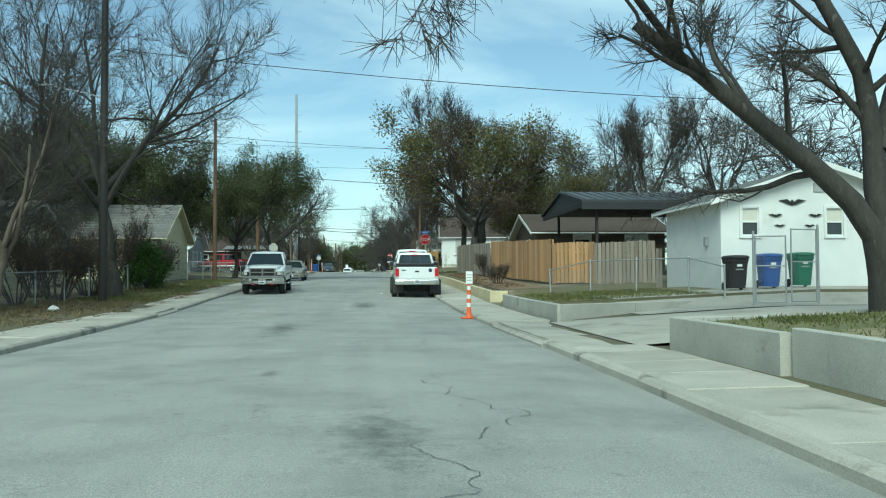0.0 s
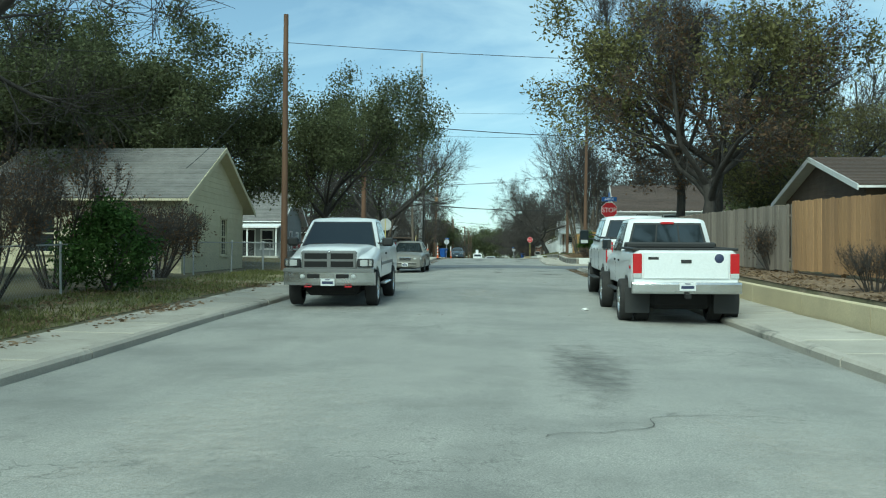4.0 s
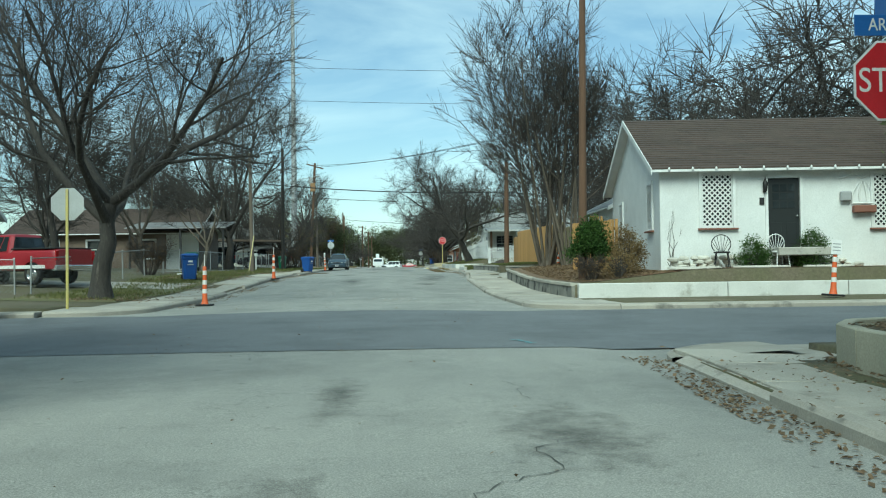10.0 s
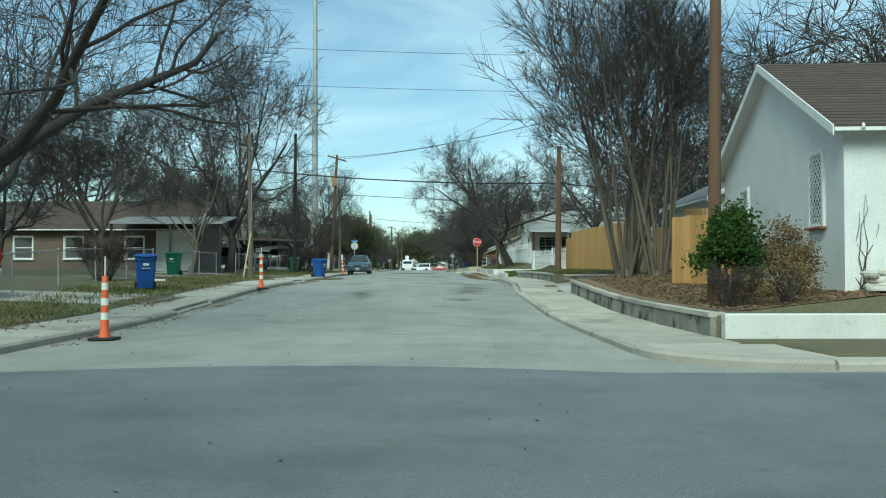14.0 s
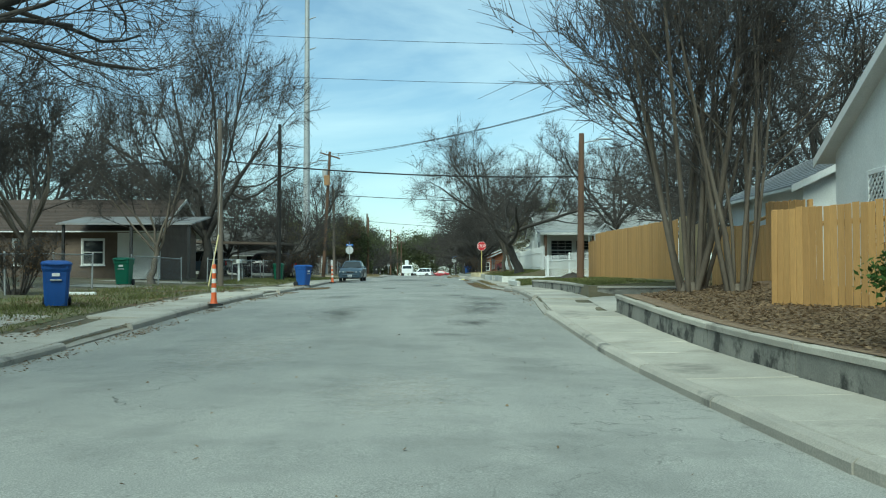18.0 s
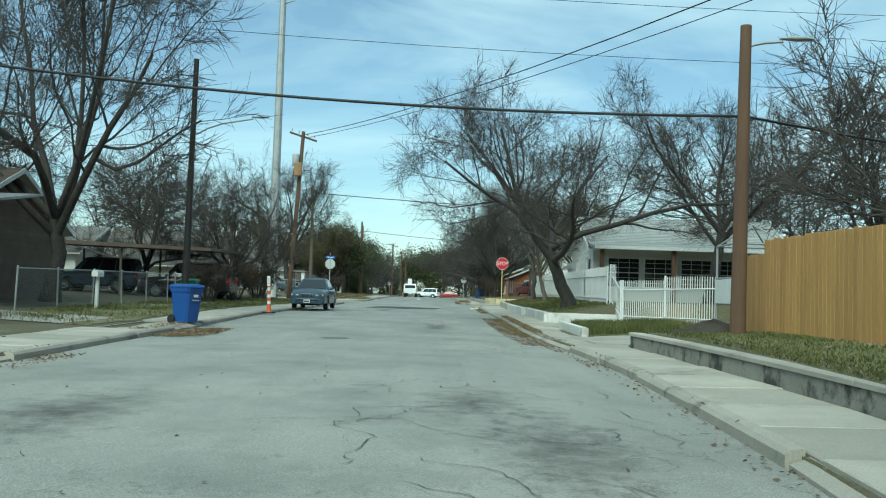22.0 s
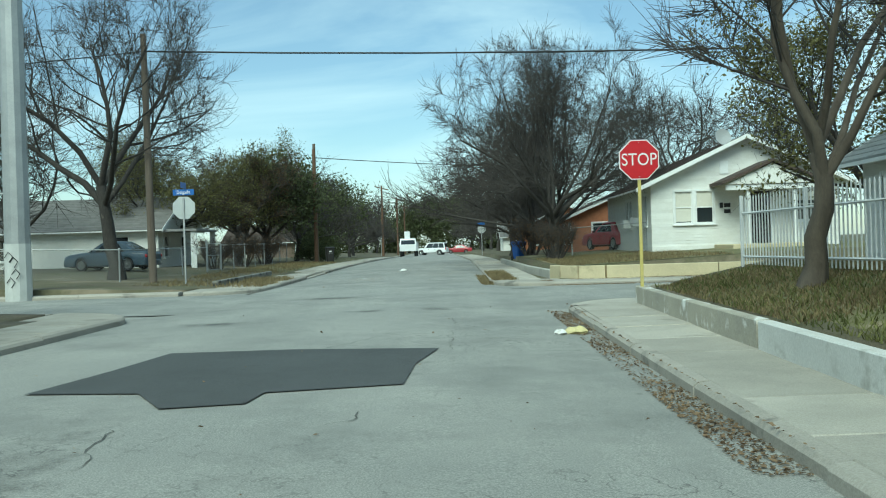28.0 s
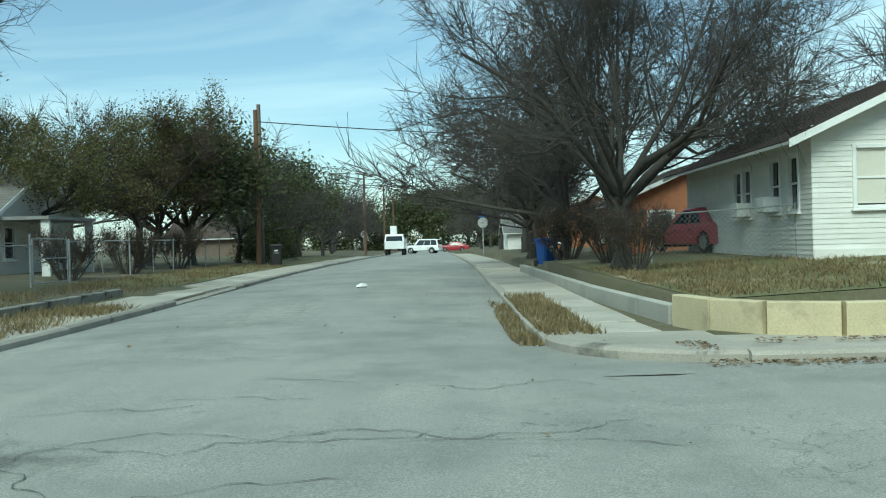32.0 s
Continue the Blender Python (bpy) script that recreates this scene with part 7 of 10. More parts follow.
# ---- traffic posts, bins, hydrant ----
M_ORANGE = mat("orange_plastic", (0.70, 0.13, 0.03), (0.60, 0.11, 0.03), scale=4, amount=0.3, rough=0.55, world_space=False)
M_RUBBER = plain("black_rubber", (0.02, 0.02, 0.02), 0.9)
M_REFL = plain("white_reflective", (0.75, 0.74, 0.70), 0.35)
M_BINBLUE = mat("blue_bin_plastic", (0.015, 0.075, 0.30), scale=3, amount=0.3, rough=0.5, world_space=False)
M_BINGREEN = mat("green_bin_plastic", (0.012, 0.14, 0.075), scale=3, amount=0.3, rough=0.5, world_space=False)
M_BINBLACK = mat("black_bin_plastic", (0.022, 0.022, 0.023), scale=3, amount=0.3, rough=0.5, world_space=False)


def traffic_post(x, y, z, label, sign=0.0, turn=0.0, scale=1.0, tilt=0.0, base=M_RUBBER):
    t = thing("traffic_post", (x, y, z), label, "traffic cone", "orange traffic posts", turn)
    t.rotation_euler = (0, radians(tilt), radians(turn))
    part("base", Mesh().box((0, 0, 0.025), (0.42, 0.42, 0.05), b=0.015), base, t)
    part("cone", Mesh().lathe([(0.11, 0.04), (0.09, 0.08), (0.07, 0.2), (0.062, 0.5), (0.055, 0.8), (0.05, 1.05), (0.038, 1.07), (0.0, 1.08)], (0, 0, 0), 16), M_ORANGE, t)
    for a, b in ((0.34, 0.46), (0.58, 0.70), (0.84, 0.96)):
        part("reflective_band", Mesh().lathe([(0.074 - a * 0.022, a), (0.074 - b * 0.022, b)], (0, 0, 0), 16), M_REFL, t)
    if sign:
        part("sign_board", Mesh().box((0, -0.07, 1.2), (0.2 * sign, 0.012, 0.36), b=0.004), M_SIGNWH, t, "white sign board")
        for k in range(3):
            part("print_bar", Mesh().box((0, -0.078, 1.28 - 0.08 * k), (0.15 * sign, 0.004, 0.025)), M_GREY, t)
    else:
        part("handle", Mesh().tube([(0, 0, 1.06), (0, 0, 1.4)], 0.012, 6), M_REFL, t)
    return t


OP = "orange and white traffic post"
traffic_post(5.15, 26.6, crown(5.15, 26.6) + 0.005, OP + " with a small sign", 1.0, 5, base=M_ORANGE)
traffic_post(-3.85, 84.3, crown(-3.85, 84.3) + 0.005, OP + " on a black rubber base", 0.0)
traffic_post(-4.2, 99.6, gz(99.6) + 0.03, OP + " on a black rubber base", 0.0, 20)
traffic_post(-4.7, 130.5, gz(130.5) + 0.02, OP + " with a faded sign", 0.6, 0, tilt=-2)
traffic_post(12.1, 81.3, gz(81.3) + 0.14, OP + " with a tilted sign", 1.3, 0, tilt=4)
traffic_post(8.7, 101.6, lawn(8.7, 101.6) + 0.02, OP + " on a driveway", 0.0)


def bin_(name, x, y, z, mt, label, turn=0.0, s=1.0, tilt=0.0, group="wheeled bins"):
    t = thing(name, (x, y, z), label, "wheeled bin", group, turn)
    t.rotation_euler = (radians(tilt), 0, radians(turn))
    t.scale = (s, s, s)
    def ring(w, d, zz, y0=0.0, c=0.06):
        return [(-w + c, -d + y0, zz), (w - c, -d + y0, zz), (w, -d + c + y0, zz), (w, d - c + y0, zz), (w - c, d + y0, zz), (-w + c, d + y0, zz), (-w, d - c + y0, zz), (-w, -d + c + y0, zz)]
    part("body", Mesh().loft([ring(0.23, 0.25, 0.05), ring(0.25, 0.28, 0.3), ring(0.275, 0.33, 0.8), ring(0.295, 0.36, 0.86), ring(0.30, 0.365, 0.95)], False), mt, t)
    lid = part("lid", Mesh().loft([ring(0.315, 0.39, 0.955, 0.0), ring(0.32, 0.40, 0.985), ring(0.29, 0.36, 1.03), ring(0.2, 0.26, 1.055)], False), mt, t)
    part("lid_handle", Mesh().box((0, -0.41, 0.965), (0.3, 0.05, 0.03), b=0.008), mt, lid)
    part("handle_bar", Mesh().tube([(-0.25, 0.42, 0.93), (0.25, 0.42, 0.93)], 0.018, 6), mt, t)
    part("bar", Mesh().box((0, -0.335, 0.62), (0.24, 0.03, 0.04), b=0.008), M_GALV, t, "metal lifting bar")
    part("sticker", Mesh().box((0, -0.345, 0.74), (0.16, 0.004, 0.07), Euler((0.1, 0, 0)).to_matrix().to_4x4()), M_SIGNWH, t)
    for k in (-1, 1):
        w = part("wheel", Mesh().lathe([(0.0, -0.03), (0.1, -0.03), (0.125, -0.02), (0.125, 0.02), (0.1, 0.03), (0.0, 0.03)], (0, 0, 0), 14, 0), M_RUBBER, t)
        w.location = (k * 0.27, 0.26, 0.125)
    return t


bin_("wheeled_bin", 13.35, 27.0, lawn(13.3, 27.0) + 0.03, M_BINBLACK, "black wheeled rubbish bin beside a white house", 0)
bin_("wheeled_bin", 14.4, 27.0, lawn(14.4, 27.0) + 0.03, M_BINBLUE, "blue wheeled recycling bin behind a gate", 0)
bin_("wheeled_bin", 15.4, 27.0, lawn(15.4, 27.0) + 0.03, M_BINGREEN, "green wheeled garden bin behind a gate", 0)
bin_("wheeled_bin", -7.3, 97.2, lawn(-7.3, 97.2), M_BINBLUE, "blue wheeled recycling bin on a verge", 20, 1.05)
bin_("wheeled_bin", -5.0, 120.7, gz(120.7) + 0.06, M_BINBLUE, "blue wheeled recycling bin at the kerb", 60, 1.0)
bin_("wheeled_bin", -8.3, 132.6, lawn(-8.3, 132.6), M_BINGREEN, "green wheeled garden bin beside a black pole", 0)
bin_("wheeled_bin", 6.65, 188, gz(188) + 0.17, M_BINBLUE, "blue wheeled recycling bin leaning at the pavement", 30, 1.0, 3)
bin_("wheeled_bin", -5.2, 199.6, gz(199.6) + 0.17, M_BINBLACK, "black wheeled rubbish bin beside a utility pole", 15, 1.0)
bin_("wheeled_bin", -10.2, 110.2, lawn(-10.2, 110), M_BINGREEN, "green wheeled garden bin behind a fence", 0)
hy = thing("fire_hydrant", (11.2, 73.0, lawn(11.2, 73.0)), "silver painted fire hydrant on a lawn", "fire hydrant")
part("barrel", Mesh().lathe([(0.17, 0), (0.17, 0.05), (0.11, 0.06), (0.105, 0.5), (0.14, 0.52), (0.14, 0.58), (0.12, 0.6), (0.11, 0.68), (0.06, 0.76), (0.03, 0.78), (0.03, 0.84), (0.0, 0.84)], (0, 0, 0), 16), M_GALV, hy)
for d in ((1, 0), (-1, 0), (0, -1)):
    part("outlet", Mesh().cyl((d[0] * 0.08, d[1] * 0.08, 0.44), (d[0] * 0.2, d[1] * 0.2, 0.44), 0.065, n=10), M_GALV, hy)
mb = thing("roadside_mailbox", (-9.2, 125.4, lawn(-9.2, 125.4)), "white mailbox on a white post", "mailbox")
part("post", Mesh().box((0, 0, 0.5), (0.1, 0.1, 1.0), b=0.01), M_WHITE, mb)
part("box", Mesh().prism([(-0.1, 1.0), (0.1, 1.0), (0.1, 1.14), (0.06, 1.21), (-0.06, 1.21), (-0.1, 1.14)], 1, -0.25, 0.25), M_WHITE, mb)

# ---- vehicles ----
def paint(name, c, rough=0.32):
    return mat(name, c, tuple(k * 0.93 for k in c), scale=1.2, amount=0.12, rough=rough, coat=0.5, world_space=False, stain=tuple(k * 0.8 for k in c), stain_scale=2.0, stain_at=0.68)


P_WHITE = paint("white_car_paint", (0.74, 0.76, 0.76))
P_CREAM = paint("creamy_white_car_paint", (0.70, 0.72, 0.70))
P_BEIGE = paint("grey_beige_car_paint", (0.18, 0.178, 0.16), 0.4)
P_BLUE = paint("steel_blue_car_paint", (0.045, 0.075, 0.105))
P_RED = paint("red_car_paint", (0.30, 0.02, 0.03), 0.4)
P_MAROON = paint("maroon_car_paint", (0.026, 0.016, 0.024))
P_SILVER = paint("silver_car_paint", (0.40, 0.42, 0.42))
M_CHROME = mat("chrome", (0.62, 0.63, 0.62), scale=4, amount=0.2, rough=0.22, metal=0.9, world_space=False)
M_BUMPER = mat("dull_chrome", (0.50, 0.51, 0.50), (0.44, 0.45, 0.44), scale=2, amount=0.0, rough=0.24, metal=0.9, world_space=False, fine=3)
M_TRIM = plain("black_plastic_trim", (0.02, 0.021, 0.021), 0.6)
M_GREYTRIM = plain("grey_plastic_trim", (0.17, 0.175, 0.17), 0.55)
M_TYRE = mat("tyre_rubber", (0.022, 0.022, 0.022), (0.03, 0.029, 0.027), scale=6, amount=0.4, rough=0.9, bump=0.004, world_space=False)
M_LAMPRED = plain("red_lamp_lens", (0.42, 0.012, 0.018), 0.2)
M_LAMPCLEAR = plain("clear_lamp_lens", (0.46, 0.48, 0.47), 0.1)
M_AMBER = plain("amber_lamp_lens", (0.6, 0.22, 0.02), 0.25)
M_CARGLASS = glass_mat("car_glass", (0.018, 0.024, 0.027), 0.03)
# Near-black underside colour, also used for the shade inside openings and gaps.
M_UNDER_GAP = plain("underside_and_gap_shade", (0.012, 0.012, 0.012), 0.9)
M_PLATE = plain("number_plate_white", (0.68, 0.70, 0.70), 0.5)
M_INK = plain("dark_print", (0.03, 0.04, 0.09), 0.6)


def weld(ob):
    bm = bmesh.new()
    bm.from_mesh(ob.data)
    bmesh.ops.remove_doubles(bm, verts=bm.verts, dist=0.0005)
    bm.to_mesh(ob.data)
    bm.free()


class Car:
    """A vehicle pointing along its own +y, from sections over its length."""

    def __init__(self, name, label, at, turn, paint_, stations, axles, wheel, sill, cab=None, category="car", arch=0.07, group="parked vehicles", z=None, fit=(1, 1, 1)):
        x, y = at
        zz = crown(x, y) + 0.01 if z is None else z
        self.t = thing(name, (x, y, zz), label, category, group, turn)
        a = Vector((-math.sin(radians(turn)), math.cos(radians(turn))))
        if z is None:
            rise = (crown(x, y + a.y) - crown(x, y - a.y)) / 2
            self.t.rotation_euler = (math.atan(rise), 0, radians(turn))
        self.t.scale = fit
        self.p, self.st, self.ax, self.sill, self.arch, self.cab = paint_, stations, axles, sill, arch, cab
        self.r, self.tw, self.track = wheel

    def at(self, y):
        st = self.st
        for a, b in zip(st, st[1:]):
            if y <= b[0]:
                f = (y - a[0]) / (b[0] - a[0])
                f = min(max(f, 0), 1)
                return [u + (v - u) * f for u, v in zip(a[1:], b[1:])]
        return list(st[-1][1:])

    def bottom(self, y):
        zb = self.sill
        for ya in self.ax:
            R_ = self.r + self.arch
            if abs(y - ya) < R_:
                zb = max(zb, self.r + math.sqrt(R_ * R_ - (y - ya) ** 2) * 0.98)
        return zb

    def half(self, y):
        w, zt, cr = self.at(y)[:3]
        zb = self.bottom(y)
        zs = max(zt - 0.13, zb + 0.06)
        tuck = 0.06 if zb <= self.sill + 0.01 else 0.0
        return [(w - 0.09 * (tuck > 0) - 0.02, zb), (w - 0.015, zb + 0.05), (w, zb + 0.35 * (zs - zb) + 0.03), (w * 0.995, zb + 0.75 * (zs - zb)), (w * 0.975, zs),
                (w * 0.94, zs + 0.075), (w * 0.86, zt), (w * 0.45, zt + cr * 0.75), (0, zt + cr)]

    def side(self, y, z):
        h = self.half(y)
        for (xa, za), (xb, zb) in zip(h, h[1:]):
            if za <= z <= zb and zb > za:
                return xa + (xb - xa) * (z - za) / (zb - za)
        return h[2][0]

    def body(self):
        y0, y1 = self.st[0][0], self.st[-1][0]
        ys = {y0, y1} | {s[0] for s in self.st}
        for ya in self.ax:
            R_ = self.r + self.arch
            ys |= {ya + R_ * math.sin(k * math.pi / 18) for k in range(-9, 10)} | {ya - R_ - 0.004, ya + R_ + 0.004}
        y = y0
        while y < y1:
            ys.add(y)
            y += 0.22
        ys = sorted(v for v in ys if y0 <= v <= y1)
        ys = [v for i, v in enumerate(ys) if i == 0 or v - ys[i - 1] > 0.003]
        rows = []
        for y in ys:
            h = self.half(y)
            rows.append([(x, y, z) for x, z in h] + [(-x, y, z) for x, z in h[-2::-1]])
        me = Mesh().loft([r[::-1] for r in rows], True, True)
        self.b = part("body", me, self.p, self.t)
        weld(self.b)
        e = self.b.modifiers.new("edges", "EDGE_SPLIT")
        e.split_angle = radians(38)
        w = self.at(0)[0]
        und = Mesh().box((0, (y0 + y1) / 2, self.sill + 0.12), (w * 1.5, (y1 - y0) - 0.5, 0.3), b=0.05)
        for ya in self.ax:
            und.box((0, ya, self.r + 0.15), (w * 1.2, self.r * 2 + 0.25, 0.62), b=0.1)
            und.cyl((-self.track + 0.1, ya, self.r), (self.track - 0.1, ya, self.r), 0.07, n=8)
        part("underbody", und, M_UNDER_GAP, self.t)
        return self

    def wheels(self, rim=M_CHROME, style="spoke", dual=False, spokes=6, rim_r=0.62):
        r, tw = self.r, self.tw
        prof = [(r * rim_r, -tw * 0.46), (r * 0.72, -tw * 0.5), (r * 0.9, -tw * 0.5), (r * 0.97, -tw * 0.44), (r, -tw * 0.36), (r, tw * 0.36), (r * 0.97, tw * 0.44), (r * 0.9, tw * 0.5), (r * 0.72, tw * 0.5), (r * rim_r, tw * 0.46)]
        n = 60
        ty = Mesh().lathe(prof, n=n, axis=0)
        for i in range(3, 7):
            for k in range(n):
                if (k + (2 if i > 4 else 0)) % 4 in (0, 1):
                    x, y, z = ty.v[i * n + k]
                    ty.v[i * n + k] = (x, y * 0.965, z * 0.965)
        tme = ty.data("tyre", M_TYRE)
        R0 = r * (rim_r + 0.01)
        o = tw * 0.5
        dish = Mesh().lathe([(R0, o * 0.92), (R0 * 0.95, o * 0.98), (R0 * 0.88, o * 0.85), (R0 * 0.84, o * 0.1), (R0 * 0.4, o * 0.05), (0.0, o * 0.05)], n=28, axis=0)
        if style == "spoke":
            for k in range(spokes):
                a = 2 * math.pi * k / spokes
                dish.box((o * 0.62, math.cos(a) * R0 * 0.52, math.sin(a) * R0 * 0.52), (o * 0.28, R0 * 0.78, R0 * 0.26), Euler((a, 0, 0)).to_matrix().to_4x4(), b=0.012)
        else:
            dish.lathe([(R0 * 0.84, o * 0.1), (R0 * 0.7, o * 0.62), (R0 * 0.55, o * 0.7), (R0 * 0.3, o * 0.72)], n=28, axis=0)
        dme = dish.data("rim", rim)
        hub = Mesh().lathe([(R0 * 0.27, o * 0.1), (R0 * 0.27, o * 0.85), (R0 * 0.2, o * 1.02), (0.0, o * 1.04)], n=14, axis=0)
        for k in range(6):
            a = k * math.pi / 3
            hub.cyl((o * 0.7, R0 * 0.36 * math.cos(a), R0 * 0.36 * math.sin(a)), (o * 0.82, R0 * 0.36 * math.cos(a), R0 * 0.36 * math.sin(a)), R0 * 0.05, n=6)
        hme = hub.data("hub", rim)
        for i, ya in enumerate(self.ax):
            for s in (-1, 1):
                w = new("wheel", tme)
                w.parent = self.t
                w.matrix_basis = pose(s * self.track, ya, r, 0, 0, 0 if s > 0 else 180)
                for nm, me in (("rim", dme), ("hub", hme)):
                    c = new(nm, me)
                    c.parent = w
                if dual and i == 0:
                    w2 = new("wheel", tme)
                    w2.parent = self.t
                    w2.matrix_basis = pose(s * (self.track - tw - 0.05), ya, r, 0, 0, 0 if s > 0 else 180)
        return self

    def greenhouse(self, wins=((0.08, 0.5), (0.54, 0.94)), rear=True, pillar=None, trim=True, split=False, roofrack=False):
        """cab: rear base y, front base y, rear top y, front top y, base half-width, top half-width, base z, top z."""
        yb0, yb1, yt0, yt1, wb, wt, zb, zt = self.cab
        def ring(f):
            w, z = wb + (wt - wb) * f, zb + (zt - zb) * f
            a, b = yb0 + (yt0 - yb0) * f, yb1 + (yt1 - yb1) * f
            c = 0.10
            return [(-w + c, a, z), (w - c, a, z), (w, a + c, z), (w, b - c, z), (w - c, b, z), (-w + c, b, z), (-w, b - c, z), (-w, a + c, z)]
        top = ring(1.0)
        rows = [[(x, y, z - 0.06) for x, y, z in ring(0.0)], ring(0.45), ring(0.93)]
        s1 = [(x * 0.985, y + (0.03 if y < 0.5 * (yt0 + yt1) else -0.03), z + 0.005) for x, y, z in top]
        ym = 0.5 * (yt0 + yt1)
        s2 = [(x * 0.88, ym + (y - ym) * 0.9, z + 0.045) for x, y, z in top]
        s3 = [(x * 0.4, ym + (y - ym) * 0.45, z + 0.075) for x, y, z in top]
        g = part("cab_shell" if self.cab[6] > 1.1 else "roof_shell", Mesh().loft(rows + [s1, s2, s3], True), pillar or self.p, self.t)
        e = g.modifiers.new("edges", "EDGE_SPLIT")
        e.split_angle = radians(32)
        def panel(nm, corners, mt, off=0.008, parent=None):
            a, b, c, d = (Vector(p) for p in corners)
            n = (b - a).cross(d - a).normalized()
            mid = (a + b + c + d) / 4
            if n.dot(mid - Vector((0, ym, (zb + zt) / 2))) < 0:
                n = -n
                a, b, c, d = b, a, d, c
            vs = [p + n * off for p in (a, b, c, d)] + [p - n * 0.004 for p in (a, b, c, d)]
            return part(nm, Mesh().add(vs, [(0, 1, 2, 3), (4, 7, 6, 5), (0, 4, 5, 1), (1, 5, 6, 2), (2, 6, 7, 3), (3, 7, 4, 0)]), mt, parent or self.t)
        def P(s, u, f):
            w, z = wb + (wt - wb) * f, zb + (zt - zb) * f
            a, b = yb0 + (yt0 - yb0) * f + 0.1, yb1 + (yt1 - yb1) * f - 0.1
            return (s * w, a + (b - a) * u, z)
        def Q(k, u, f):
            w, z = wb + (wt - wb) * f - 0.09, zb + (zt - zb) * f
            a, b = yb0 + (yt0 - yb0) * f, yb1 + (yt1 - yb1) * f
            return (w * u, a if k == 0 else b, z)
        for s in (-1, 1):
            for u0, u1 in wins:
                if trim:
                    panel("window_seal", [P(s, u0 - 0.012, 0.03), P(s, u1 + 0.012, 0.03), P(s, u1 + 0.012, 0.93), P(s, u0 - 0.012, 0.93)], M_TRIM, 0.005)
                panel("side_window", [P(s, u0, 0.06), P(s, u1, 0.06), P(s, u1, 0.9), P(s, u0, 0.9)], M_CARGLASS, 0.010)
        panel("windscreen_seal", [Q(1, -1.02, 0.0), Q(1, 1.02, 0.0), Q(1, 1.02, 0.95), Q(1, -1.02, 0.95)], M_TRIM, 0.004)
        ws = panel("windscreen", [Q(1, -0.98, 0.04), Q(1, 0.98, 0.04), Q(1, 0.98, 0.91), Q(1, -0.98, 0.91)], M_CARGLASS, 0.009)
        for s in (-0.75, 0.1):
            a, b = Vector(Q(1, s, 0.05)), Vector(Q(1, s + 0.62, 0.09))
            o = Vector((0, 0.03, 0.015))
            part("wiper", Mesh().tube([a + o, a.lerp(b, 0.5) + o, b + o], 0.010, 4), M_TRIM, ws)
        if rear:
            panel("rear_seal", [Q(0, -0.98, 0.1), Q(0, 0.98, 0.1), Q(0, 0.98, 0.93), Q(0, -0.98, 0.93)], M_TRIM, 0.004)
            rw = panel("rear_window", [Q(0, -0.92, 0.16), Q(0, 0.92, 0.16), Q(0, 0.92, 0.87), Q(0, -0.92, 0.87)], M_CARGLASS, 0.009)
            if split:
                for u in (-0.3, 0.3):
                    panel("divider", [Q(0, u - 0.02, 0.16), Q(0, u + 0.02, 0.16), Q(0, u + 0.02, 0.87), Q(0, u - 0.02, 0.87)], M_TRIM, 0.013, rw)
        return self

    def door(self, y0, y1, z0, z1, handle=True, hm=M_TRIM):
        for s in (-1, 1):
            me = Mesh()
            n, k = 8, 7
            vs = []
            for j in range(k + 1):
                for i in range(n + 1):
                    y, z = y0 + (y1 - y0) * i / n, z0 + (z1 - z0) * j / k
                    vs.append((s * (self.side(y, z) + 0.007), y, z))
            fs = [(j * (n + 1) + i, j * (n + 1) + i + 1, (j + 1) * (n + 1) + i + 1, (j + 1) * (n + 1) + i) for j in range(k) for i in range(n)]
            me.add(vs, fs if s > 0 else [f[::-1] for f in fs], True)
            rim = [i for i in range(n + 1)] + [(j) * (n + 1) + n for j in range(1, k + 1)] + [k * (n + 1) + i for i in range(n - 1, -1, -1)] + [j * (n + 1) for j in range(k - 1, 0, -1)]
            m = len(rim)
            ev = [vs[i] for i in rim] + [(vs[i][0] - s * 0.012, vs[i][1], vs[i][2]) for i in rim]
            ef = [(i, i + m, (i + 1) % m + m, (i + 1) % m) for i in range(m)]
            me.add(ev, ef if s > 0 else [f[::-1] for f in ef])
            d = part("door", me, self.p, self.t)
            seam = Mesh()
            for y in (y0 - 0.006, y1 + 0.006):
                pts = [(s * (self.side(y, z) + 0.002), y, z) for z in (z0, z0 + (z1 - z0) * 0.33, z0 + (z1 - z0) * 0.66, z1)]
                seam.tube(pts, 0.005, 4)
            part("door_seam", seam, M_UNDER_GAP, d)
            if handle:
                yy, zz = y0 + 0.16, z1 - 0.14
                part("door_handle", Mesh().box((s * (self.side(yy, zz) + 0.02), yy, zz), (0.03, 0.17, 0.045), b=0.01), hm, d)
        return self

    def pair(self, nm, c, size, mt, b=0.02, label="", parent=None, rot=None):
        out = []
        for s in (-1, 1):
            m = Euler((rot[0], rot[1] * s, rot[2] * s)).to_matrix().to_4x4() if rot else None
            out.append(part(nm, Mesh().box((s * c[0], c[1], c[2]), size, m, b), mt, parent or self.t, label))
        return out

    def box(self, nm, c, size, mt, b=0.02, label="", parent=None):
        return part(nm, Mesh().box(c, size, None, b), mt, parent or self.t, label)

    def bumper(self, y, w, z0, z1, mt, front=1, depth=0.2, curve=0.12, label=""):
        rows = []
        for i in range(11):
            u = -1 + 2 * i / 10
            yy = y - front * curve * u * u * abs(u)
            x = w * u
            d = depth * front
            zc = (z1 - z0) * 0.18
            rows.append([(x, yy - d, z0), (x, yy - 0.03 * front, z0), (x, yy, z0 + zc), (x, yy, z1 - zc), (x, yy - 0.03 * front, z1), (x, yy - d, z1)])
        if front < 0:
            rows = [r[::-1] for r in rows]
